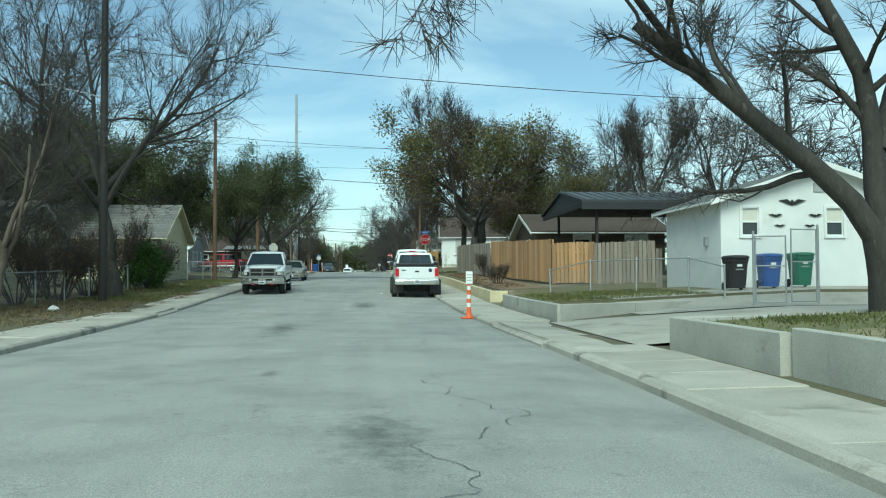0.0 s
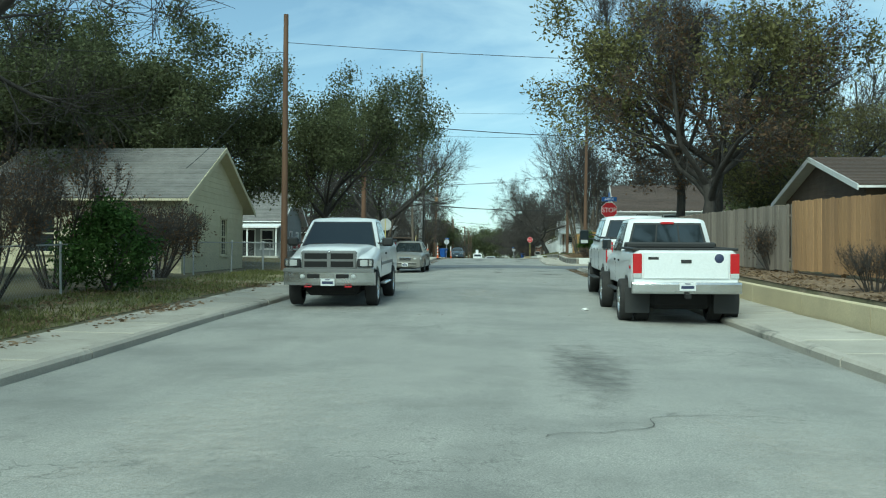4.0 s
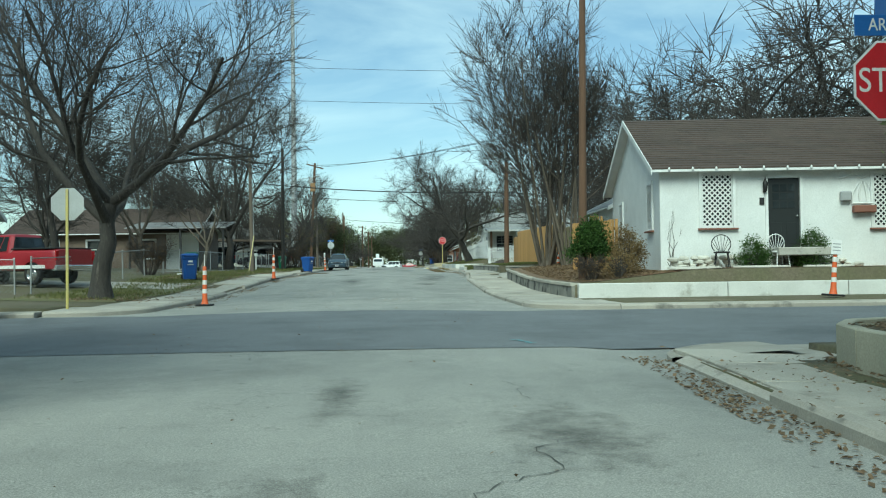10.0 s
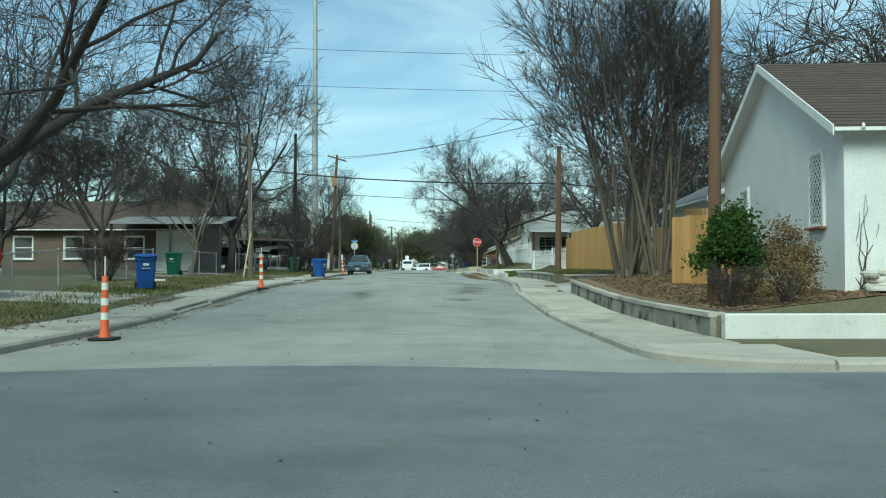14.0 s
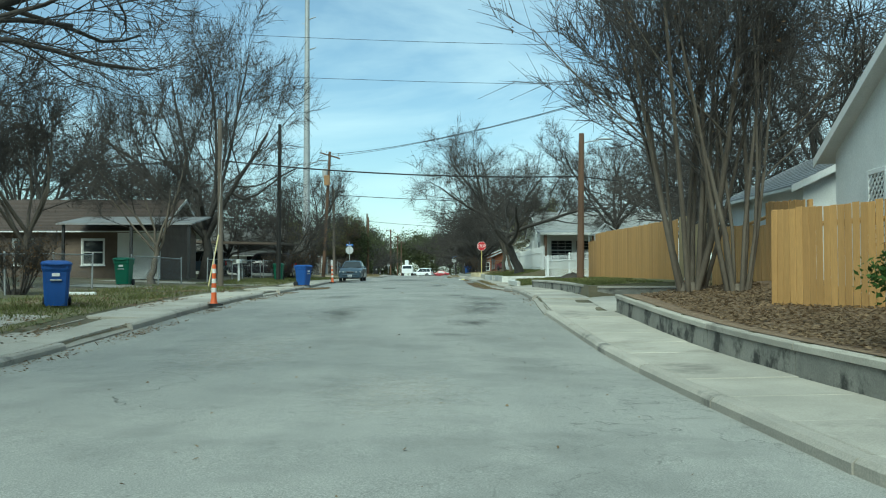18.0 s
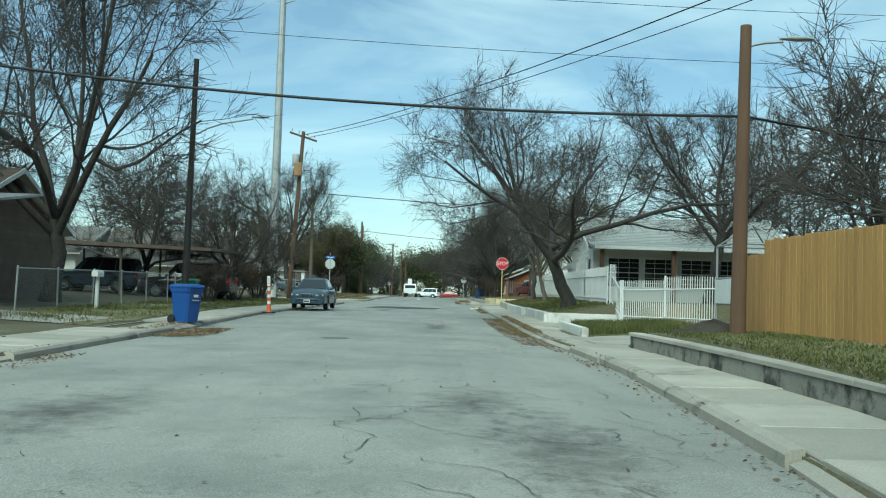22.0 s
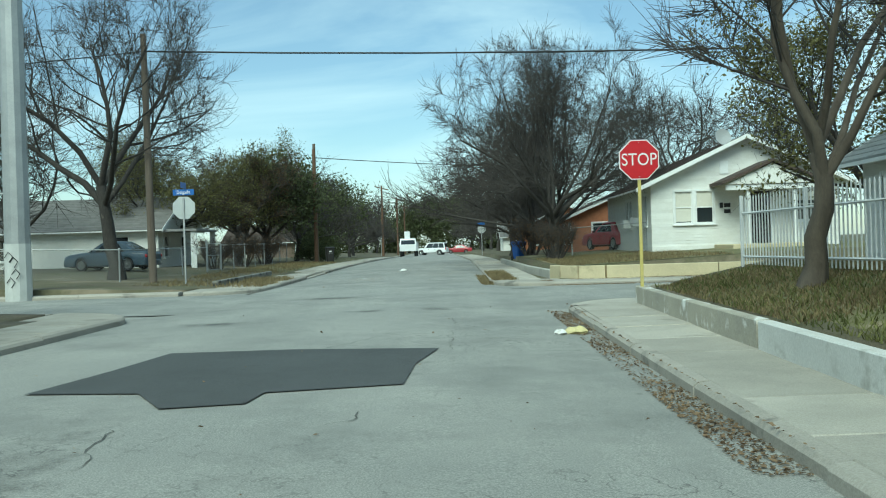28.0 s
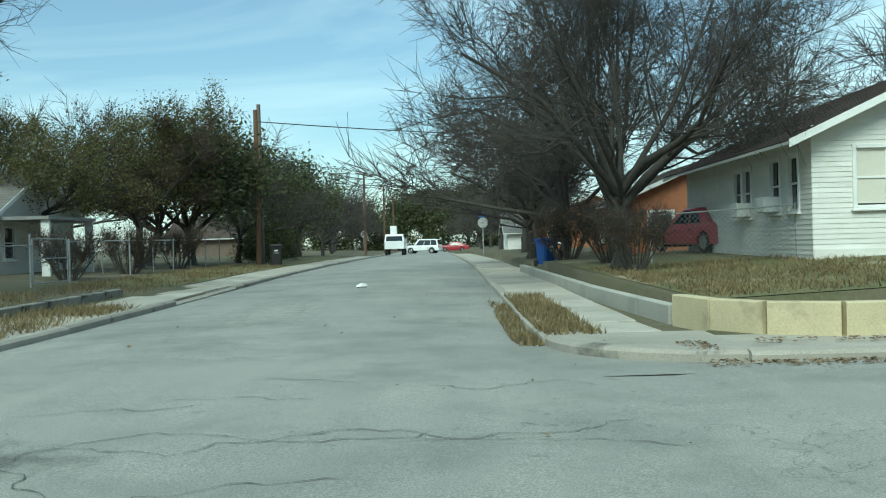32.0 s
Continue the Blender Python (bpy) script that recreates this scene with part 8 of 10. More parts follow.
        return part("bumper_front" if front > 0 else "bumper_rear", Mesh().loft(rows, False), mt, self.t, label)

    def plate(self, y, z, face, x=0.0):
        pl = self.box("number_plate", (x, y, z), (0.305, 0.012, 0.155), M_PLATE, 0.004)
        part("print_bar", Mesh().box((x, y + face * 0.008, z - 0.01), (0.24, 0.004, 0.06)), M_INK, pl)
        part("print_bar", Mesh().box((x, y + face * 0.008, z + 0.055), (0.1, 0.004, 0.02)), M_INK, pl)

    def mirrors(self, y, z, x, size, mt=M_TRIM, tow=False):
        for s in (-1, 1):
            m = part("side_mirror", Mesh().box((s * (x + size[0] / 2 + (0.1 if tow else 0.02)), y, z), size, None, 0.04), mt, self.t)
            part("mirror_glass", Mesh().box((s * (x + size[0] / 2 + (0.1 if tow else 0.02)), y - size[1] / 2 - 0.003, z + (size[2] * 0.12 if tow else 0)), (size[0] * 0.82, 0.006, size[2] * (0.6 if tow else 0.78)), None, 0.002), M_CARGLASS, m)
            if tow:
                part("mirror_glass", Mesh().box((s * (x + size[0] / 2 + 0.1), y - size[1] / 2 - 0.003, z - size[2] * 0.34), (size[0] * 0.8, 0.006, size[2] * 0.22), None, 0.002), M_LAMPCLEAR, m)
            for dz in ((-0.06, 0.06) if tow else (-0.03,)):
                part("mirror_arm", Mesh().box((s * (x - 0.03 + (0.06 if tow else 0)), y, z + dz), (0.26 if tow else 0.14, 0.05, 0.035), None, 0.008), mt, m)

    def bed(self, y0, y1, w, z):
        # Black sheet at rail height stands in for the shaded open bed.
        b = self.box("bed_liner", (0, (y0 + y1) / 2, z + 0.012), (2 * w - 0.22, y1 - y0 - 0.1, 0.012), M_UNDER_GAP, 0.0)
        for s in (-1, 1):
            part("bed_rail", Mesh().box((s * (w - 0.06), (y0 + y1) / 2, z + 0.012), (0.13, y1 - y0, 0.05), None, 0.012), M_TRIM, self.t)
        part("bed_rail", Mesh().box((0, y0 + 0.03, z + 0.012), (2 * w - 0.25, 0.06, 0.05), None, 0.012), M_TRIM, self.t)


# white extended-cab pickup, nose to the walker
c = Car("white_pickup", "white 1990s extended-cab pickup with a big silver grille", (-2.7, 44.75), 180, P_WHITE,
        [(-2.9, 0.93, 1.36, 0.0), (-2.82, 0.97, 1.4, 0.0), (-0.95, 0.99, 1.41, 0.0), (-0.8, 0.99, 1.36, 0.0), (1.2, 0.99, 1.33, 0.02), (1.9, 0.985, 1.20, 0.03), (2.45, 0.96, 1.13, 0.03), (2.62, 0.90, 1.08, 0.02)],
        (-1.75, 1.75), (0.405, 0.27, 0.86), 0.58, (-0.78, 1.2, -0.68, 0.5, 0.95, 0.76, 1.32, 1.93), "pickup truck", 0.09, fit=(0.98, 0.84, 0.98))
c.body().wheels(M_CHROME, "spoke", spokes=5).greenhouse(((0.06, 0.36), (0.40, 0.93)))
hood = Mesh().loft([[(x * k, y, z + dz) for x, dz in ((-1, -0.2), (-0.96, -0.03), (-0.8, 0), (0, 0.02), (0.8, 0), (0.96, -0.03), (1, -0.2))] for y, k, z in ((1.12, 0.86, 1.37), (1.6, 0.80, 1.36), (2.2, 0.70, 1.33), (2.55, 0.66, 1.29), (2.64, 0.64, 1.2))], True)
part("hood", hood, P_WHITE, c.t)
g = c.box("grille", (0, 2.62, 1.045), (1.24, 0.10, 0.42), M_GREYTRIM, 0.04, "grey cross-shaped grille")
for sx in (-1, 1):
    for sz in (-1, 1):
        part("grille_opening", Mesh().box((sx * 0.29, 2.673, 1.045 + sz * 0.088), (0.5, 0.01, 0.125), None, 0.003), M_UNDER_GAP, g)
part("badge", Mesh().lathe([(0.035, 0.0), (0.03, 0.02), (0.0, 0.025)], (0, 2.675, 1.23), 10, 1), M_CHROME, g)
for hl in c.pair("headlight", (0.80, 2.63, 0.985), (0.36, 0.16, 0.19), M_TRIM, 0.02, rot=(0, 0, -0.12)):
    s = 1 if hl.data.vertices[0].co.x > 0 else -1
    part("lens", Mesh().box((s * 0.76, 2.713, 0.985), (0.2, 0.02, 0.14), None, 0.01), M_LAMPCLEAR, hl)
    part("lens", Mesh().box((s * 0.92, 2.708, 0.985), (0.07, 0.02, 0.13), None, 0.01), M_CHROME, hl)
bp = c.bumper(2.82, 1.0, 0.50, 0.86, M_BUMPER, 1, 0.3, 0.14, "silver steel front bumper")
c.bumper(2.835, 1.0, 0.775, 0.865, M_GREYTRIM, 1, 0.3, 0.14)
for s in (-1, 1):
    part("bumper_slot", Mesh().box((s * 0.32, 2.823, 0.70), (0.28, 0.012, 0.09), None, 0.01), M_UNDER_GAP, bp)
    part("fog_lamp", Mesh().lathe([(0.055, -0.01), (0.05, 0.012), (0.0, 0.016)], (s * 0.56, 2.815, 0.69), 12, 1), M_LAMPCLEAR, bp)
    part("tow_hook", Mesh().tube([(s * 0.38, 2.7, 0.47), (s * 0.38, 2.84, 0.47), (s * 0.5, 2.84, 0.47), (s * 0.5, 2.7, 0.47)], 0.018, 6), M_RED, bp)
c.plate(2.84, 0.57, 1)
c.mirrors(0.98, 1.43, 0.97, (0.26, 0.12, 0.2))
c.door(-0.05, 1.12, 0.62, 1.29).bed(-2.85, -0.85, 0.97, 1.41)
c.pair("side_moulding", (0.995, -0.1, 0.93), (0.02, 2.6, 0.07), M_GREYTRIM, 0.008)
c.pair("step_bar", (1.0, 0.3, 0.47), (0.14, 1.3, 0.06), M_CHROME, 0.025)
c.pair("tail_light", (0.88, -2.9, 1.15), (0.1, 0.04, 0.42), M_LAMPRED, 0.01)
c.bumper(-3.05, 0.95, 0.55, 0.75, M_CHROME, -1)

# small hatchback behind it
c = Car("white_hatchback", "small cream-white hatchback with black wheel arches and dark roof glass", (-3.15, 48.8), 180, P_CREAM,
        [(-1.75, 0.66, 0.85, 0.0), (-1.68, 0.78, 0.92, 0.02), (-1.4, 0.84, 0.98, 0.02), (0.7, 0.85, 0.96, 0.02), (1.2, 0.83, 0.90, 0.06), (1.75, 0.74, 0.78, 0.06), (1.9, 0.62, 0.66, 0.02)],
        (-1.22, 1.22), (0.325, 0.2, 0.74), 0.28, (-1.62, 0.72, -1.35, 0.28, 0.79, 0.62, 0.94, 1.40), "hatchback", 0.05, fit=(0.98, 0.8, 1.0))
c.body().wheels(M_TRIM, "spoke", spokes=8, rim_r=0.7).greenhouse(((0.06, 0.44), (0.46, 0.95)), pillar=M_CARGLASS)
part("roof_panel", Mesh().loft([[(x * k, y, 1.405 + z) for x, y in ((-0.6, -1.36), (0.6, -1.36), (0.6, 0.25), (-0.6, 0.25))] for k, z in ((1.04, 0.0), (1.0, 0.05), (0.7, 0.085))], False), P_CREAM, c.t, "white roof")
for ya in c.ax:
    for s in (-1, 1):
        rows = [[(s * (c.side(ya + 0.39, 0.5) + o), ya + rr * math.cos(a), 0.325 + rr * math.sin(a)) for rr, o in ((0.36, 0.012), (0.43, 0.012), (0.43, -0.03), (0.36, -0.03))] for a in [math.pi * k / 14 for k in range(15)]]
        part("wheel_arch_trim", Mesh().loft(rows if s > 0 else [r[::-1] for r in rows], False), M_TRIM, c.t)
c.pair("sill_trim", (0.83, 0, 0.33), (0.05, 1.7, 0.12), M_TRIM, 0.01)
c.door(-0.35, 0.78, 0.45, 0.9, True, M_CHROME)
c.mirrors(0.55, 1.0, 0.82, (0.2, 0.11, 0.14), P_CREAM)
c.pair("headlight", (0.58, 1.72, 0.72), (0.24, 0.14, 0.2), M_LAMPCLEAR, 0.06)
c.box("grille", (0, 1.88, 0.5), (0.9, 0.06, 0.16), M_TRIM, 0.03)
c.bumper(1.93, 0.72, 0.3, 0.45, M_TRIM, 1)
c.pair("tail_light", (0.6, -1.7, 0.78), (0.12, 0.08, 0.24), M_LAMPRED, 0.03)

# older crew-cab truck with twin rear wheels
c = Car("white_dually_pickup", "older white crew-cab pickup with twin rear wheels and flared fenders", (4.27, 41.95), 0, P_WHITE,
        [(-3.1, 0.98, 1.42, 0.0), (-3.0, 1.02, 1.46, 0.0), (-2.75, 1.03, 1.46, 0.0), (-0.75, 1.03, 1.46, 0.0), (-0.68, 1.0, 1.40, 0.0), (1.35, 1.0, 1.38, 0.03), (2.5, 0.98, 1.30, 0.05), (2.85, 0.95, 1.22, 0.03)],
        (-2.0, 1.98), (0.43, 0.27, 1.03), 0.66, (-0.7, 1.35, -0.6, 0.75, 0.97, 0.80, 1.38, 2.05), "pickup truck", 0.09, fit=(0.93, 0.75, 0.92))
c.body()
c.greenhouse(((0.06, 0.42), (0.46, 0.93)), split=True)
c.wheels(M_CHROME, "dish", dual=True)
for s in (-1, 1):
    part("side_marker", Mesh().box((s * 1.04, -2.85, 1.12), (0.02, 0.14, 0.06), None, 0.005), M_LAMPRED, c.t)
c.door(-0.62, 0.2, 0.72, 1.34).door(0.24, 1.2, 0.72, 1.34)
c.bed(-3.02, -0.85, 1.0, 1.46)
tg = c.box("tailgate", (0, -3.115, 1.16), (1.62, 0.05, 0.52), P_WHITE, 0.015)
part("tailgate_handle", Mesh().box((0, -3.145, 1.24), (0.2, 0.02, 0.07), None, 0.008), M_TRIM, tg)
part("badge", Mesh().box((-0.62, -3.144, 1.3), (0.2, 0.01, 0.05), None, 0.004), M_TRIM, tg)
part("badge", Mesh().lathe([(0.09, 0.0), (0.08, -0.01), (0.0, -0.012)], (0.62, -3.142, 1.3), 14, 1), M_INK, tg)
c.pair("tail_light", (0.92, -3.1, 1.16), (0.17, 0.06, 0.46), M_LAMPRED, 0.012)
c.pair("reverse_light", (0.92, -3.105, 0.96), (0.165, 0.058, 0.1), M_LAMPCLEAR, 0.008)
c.bumper(-3.32, 1.03, 0.62, 0.84, M_CHROME, -1, 0.2, 0.05, "chrome step bumper")
c.plate(-3.335, 0.76, -1)
c.box("hitch", (0, -3.35, 0.58), (0.09, 0.3, 0.09), M_UNDER_GAP, 0.01)
c.pair("mud_flap", (0.86, -2.62, 0.45), (0.48, 0.015, 0.5), M_TRIM, 0.004)
c.pair("step_bar", (1.02, 0.3, 0.56), (0.14, 1.7, 0.05), M_TRIM, 0.02)
c.mirrors(1.15, 1.52, 0.98, (0.22, 0.1, 0.26), M_CHROME)
c.box("roof_light", (0, -0.62, 2.0), (0.28, 0.05, 0.05), M_LAMPRED, 0.01)
tb = c.box("tool_box", (0, -0.98, 1.53), (1.86, 0.42, 0.12), M_TRIM, 0.03, "black tool box across the bed")
c.bumper(3.05, 1.0, 0.6, 0.85, M_CHROME, 1)
c.box("grille", (0, 2.88, 1.05), (1.5, 0.06, 0.3), M_TRIM, 0.02)

# newer crew-cab truck
c = Car("white_crew_cab_pickup", "tall white modern crew-cab pickup with towing mirrors and chrome wheels", (4.36, 46.85), 0, P_WHITE,
        [(-3.05, 0.97, 1.52, 0.0), (-2.95, 1.0, 1.57, 0.0), (-0.95, 1.01, 1.58, 0.0), (-0.88, 1.0, 1.48, 0.0), (1.5, 1.0, 1.45, 0.03), (2.2, 0.99, 1.42, 0.06), (2.55, 0.96, 1.36, 0.05), (2.72, 0.9, 1.25, 0.02)],
        (-1.98, 1.98), (0.43, 0.29, 0.88), 0.70, (-0.9, 1.5, -0.78, 0.78, 0.97, 0.78, 1.46, 2.10), "pickup truck", 0.10, fit=(0.93, 0.77, 0.95))
c.body().wheels(M_CHROME, "spoke", spokes=6).greenhouse(((0.05, 0.40), (0.44, 0.93)))
c.door(-0.8, 0.22, 0.76, 1.42, True, M_CHROME).door(0.27, 1.38, 0.76, 1.42, True, M_CHROME)
c.bed(-2.98, -1.0, 0.98, 1.58)
tg = c.box("tailgate", (0, -3.06, 1.26), (1.6, 0.05, 0.56), P_WHITE, 0.015)
part("tailgate_handle", Mesh().box((0, -3.09, 1.4), (0.24, 0.02, 0.08), None, 0.008), M_TRIM, tg)
for s in (-1, 1):
    tl = part("tail_light", Mesh().box((s * 0.925, -3.04, 1.24), (0.17, 0.12, 0.54), None, 0.03), M_LAMPRED, c.t, "tall red and white tail light")
    part("reverse_lens", Mesh().box((s * 0.925, -3.098, 1.22), (0.12, 0.012, 0.17), None, 0.004), M_LAMPCLEAR, tl)
    part("badge", Mesh().box((s * 1.0, -2.75, 1.44), (0.012, 0.2, 0.07), None, 0.003), M_GREYTRIM, c.t)
    part("side_vent", Mesh().box((s * 0.995, 1.58, 1.18), (0.014, 0.05, 0.3), None, 0.005), M_TRIM, c.t)
    part("badge", Mesh().box((s * 1.002, 1.56, 0.98), (0.012, 0.16, 0.03), None, 0.003), M_TRIM, c.t)
c.box("roof_light", (0, -0.8, 2.07), (0.34, 0.05, 0.05), M_LAMPRED, 0.01)
c.bumper(-3.22, 0.99, 0.66, 0.9, M_TRIM, -1, 0.2, 0.05, "black rear bumper")
c.plate(-3.235, 0.8, -1)
c.pair("step_bar", (1.0, 0.35, 0.52), (0.18, 2.0, 0.05), M_TRIM, 0.02)
c.mirrors(1.22, 1.60, 1.0, (0.25, 0.14, 0.40), M_TRIM, True)
c.bumper(2.9, 0.98, 0.55, 0.85, M_CHROME, 1)
c.box("grille", (0, 2.74, 1.1), (1.3, 0.06, 0.42), M_GREYTRIM, 0.03)
c.pair("headlight", (0.82, 2.65, 1.1), (0.28, 0.14, 0.3), M_LAMPCLEAR, 0.03)


def sedan(name, label, at, turn, pt, z=None, s=1.0, simple=False):
    c = Car(name, label, at, turn, pt,
            [(-2.5, 0.74, 0.80, 0.0), (-2.42, 0.86, 0.92, 0.02), (-1.7, 0.91, 0.98, 0.03), (0.95, 0.92, 0.95, 0.02), (1.6, 0.905, 0.91, 0.06), (2.2, 0.87, 0.84, 0.05), (2.44, 0.80, 0.76, 0.03), (2.52, 0.74, 0.68, 0.02)],
            (-1.38, 1.38), (0.325, 0.2, 0.79), 0.24, (-1.85, 1.05, -1.0, 0.32, 0.83, 0.60, 0.94, 1.42), "car", 0.05, z=z, fit=(0.9, 0.88, 0.95))
    c.body().wheels(M_GREYTRIM, "spoke", spokes=7, rim_r=0.66).greenhouse(((0.22, 0.47), (0.51, 0.86)))
    c.door(-0.75, 0.05, 0.36, 0.88).door(0.09, 1.0, 0.36, 0.88)
    g = c.box("grille", (0, 2.5, 0.64), (0.64, 0.10, 0.16), M_CHROME, 0.045, "oval chrome grille")
    part("grille_opening", Mesh().box((0, 2.552, 0.64), (0.54, 0.008, 0.10), None, 0.003), M_UNDER_GAP, g)
    for k in range(9):
        part("grille_bar", Mesh().box((-0.24 + 0.06 * k, 2.558, 0.64), (0.008, 0.006, 0.10)), M_CHROME, g)
    c.pair("headlight", (0.60, 2.44, 0.645), (0.42, 0.14, 0.13), M_LAMPCLEAR, 0.045, rot=(0, 0, -0.22))
    c.bumper(2.6, 0.86, 0.27, 0.50, pt, 1, 0.25, 0.22)
    c.box("bumper_strip", (0, 2.602, 0.42), (1.1, 0.012, 0.035), M_TRIM, 0.004)
    c.plate(2.612, 0.37, 1)
    c.bumper(-2.6, 0.88, 0.27, 0.52, pt, -1, 0.25, 0.2)
    c.pair("tail_light", (0.66, -2.44, 0.72), (0.38, 0.1, 0.16), M_LAMPRED, 0.03)
    c.pair("side_moulding", (0.925, 0, 0.55), (0.015, 2.6, 0.05), pt, 0.005)
    c.mirrors(0.72, 0.99, 0.86, (0.18, 0.1, 0.13), pt)
    return c


def suv(name, label, at, turn, pt, z=None, box=False):
    c = Car(name, label, at, turn, pt,
            [(-2.3, 0.84, 0.95, 0.0), (-2.2, 0.92, 1.04, 0.0), (0.9, 0.93, 1.03, 0.02), (1.6, 0.91, 1.0, 0.06), (2.15, 0.85, 0.92, 0.05), (2.35, 0.74, 0.8, 0.02)],
            (-1.35, 1.35), (0.37, 0.23, 0.8), 0.36, (-2.2, 1.0, -2.0, 0.45, 0.88, 0.70, 1.02, 1.72), "car", 0.06, z=z)
    c.body().wheels(M_CHROME, "spoke", spokes=5).greenhouse(((0.03, 0.28), (0.32, 0.58), (0.62, 0.92)))
    c.door(-0.85, 0.02, 0.48, 0.96).door(0.06, 1.0, 0.48, 0.96)
    c.bumper(2.42, 0.86, 0.38, 0.62, pt, 1)
    c.bumper(-2.42, 0.88, 0.38, 0.62, pt, -1)
    c.pair("headlight", (0.66, 2.2, 0.82), (0.3, 0.14, 0.16), M_LAMPCLEAR, 0.03)
    c.pair("tail_light", (0.84, -2.26, 0.9), (0.14, 0.1, 0.32), M_LAMPRED, 0.02)
    c.mirrors(0.75, 1.1, 0.88, (0.2, 0.1, 0.16), pt)
    return c


sedan("beige_sedan", "dusty grey-beige sedan with an oval chrome grille", (-3.2, 65.45), 180, P_BEIGE)
sedan("blue_sedan", "steel blue sedan parked on worn ground at the kerb", (-4.3, 139.2), 180, P_BLUE, gz(139.2) + 0.06)
suv("maroon_suv", "dark maroon sport utility car under a flat carport", (-11.2, 142.6), 90, P_MAROON, lawn(-11.2, 142.6) + 0.01)
suv("dark_suv", "dark sport utility car under a flat carport", (-16.2, 143.6), 90, P_BLUE, lawn(-16.2, 143.6) + 0.01)
sedan("red_sedan", "red car parked beside a white house", (11.3, 184.6), 20, P_RED, lawn(10.2, 184.6) + 0.01)
sedan("dark_sedan", "dark car parked in a yard behind a fence", (-13.6, 181.5), 80, P_BLUE, lawn(-14.8, 181.5) + 0.01)
suv("silver_suv", "silver car in a driveway beyond a white cottage", (21.5, 83.6), 90, P_SILVER, lawn(21.5, 83.6) + 0.01)
sedan("maroon_sedan", "dark red car in a driveway beyond a white cottage", (25.0, 86.5), 90, P_RED, lawn(25, 86.5) + 0.01)
suv("white_far_suv", "white car crossing far along the street", (1.2, 268), 75, P_WHITE)
sedan("red_far_sedan", "red car far along the street", (5.2, 284), 90, P_RED)

# red pickup in a yard
c = Car("red_pickup", "red older pickup with a white stripe behind a fence", (-12.6, 93.2), 66, P_RED,
        [(-2.75, 0.9, 1.2, 0.0), (-2.68, 0.94, 1.24, 0.0), (-0.7, 0.95, 1.25, 0.0), (-0.64, 0.94, 1.2, 0.0), (0.95, 0.94, 1.18, 0.02), (2.2, 0.9, 1.08, 0.05), (2.5, 0.82, 0.98, 0.02)],
        (-1.65, 1.65), (0.37, 0.24, 0.8), 0.5, (-0.66, 0.98, -0.56, 0.4, 0.9, 0.7, 1.17, 1.75), "pickup truck", 0.07, z=lawn(-12.6, 93.2) + 0.01)
c.body().wheels(M_CHROME, "dish").greenhouse(((0.08, 0.3), (0.36, 0.92)))
c.door(-0.2, 0.9, 0.55, 1.14).bed(-2.7, -0.7, 0.92, 1.25)
c.pair("side_stripe", (0.95, 0, 0.62), (0.014, 4.6, 0.12), M_SIGNWH, 0.004, "white lower stripe")
c.pair("tail_light", (0.86, -2.74, 1.0), (0.14, 0.05, 0.34), M_LAMPRED, 0.01)
c.bumper(-2.92, 0.92, 0.48, 0.68, M_CHROME, -1)
c.bumper(2.68, 0.9, 0.46, 0.68, M_CHROME, 1)
c.mirrors(0.75, 1.3, 0.9, (0.2, 0.1, 0.16))

# bucket truck far along the street
bt = thing("bucket_truck", (-1.6, 256, crown(-1.6, 256)), "white utility truck with a raised-arm bucket far along the street", "truck", "parked vehicles", 180)
part("cab", Mesh().loft([[(x * w, y, z) for x, y in ((-1, 1.2), (1, 1.2), (1, 2.8 - 0.5 * f), (-1, 2.8 - 0.5 * f))] for w, z, f in ((1.05, 0.7, 0), (1.05, 1.5, 0), (0.95, 2.3, 1))], False), P_WHITE, bt)
part("windscreen", Mesh().add([(-0.9, 2.78, 1.55), (0.9, 2.78, 1.55), (0.84, 2.36, 2.2), (-0.84, 2.36, 2.2)], [(0, 1, 2, 3)]), M_CARGLASS, bt)
part("service_body", Mesh().box((0, -0.9, 1.25), (2.2, 4.0, 1.1), b=0.05), P_WHITE, bt)
part("boom", Mesh().tube([(0, -0.4, 1.9), (0, -1.9, 2.9), (0.1, 1.4, 3.1)], 0.12, 6), P_WHITE, bt)
part("bucket", Mesh().box((0.1, 1.7, 2.75), (0.7, 0.7, 0.9), b=0.04), P_WHITE, bt)
for x in (-0.9, 0.9):
    for y in (-1.8, 2.0):
        w = part("wheel", Mesh().lathe([(0.0, -0.15), (0.42, -0.15), (0.45, -0.1), (0.45, 0.1), (0.42, 0.15), (0.0, 0.15)], (0, 0, 0), 18, 0), M_TYRE, bt)
        w.location = (x, y, 0.45)

# ---- shrubs, weeds, litter and other small things ----
def top_of(x, y):
    """Height of whatever lies on top of the ground at a place."""
    a, b = kl(y), kr(y)
    if a < x < b:
        return crown(x, y)
    for c in (C1, C2):
        if c[0] - 0.2 < y < c[1] + 0.2:
            return gz(y) - 0.01
    if a - 1.55 < x < b + 1.55:
        return gz(y) + 0.105
    return lawn(x, y) + 0.02


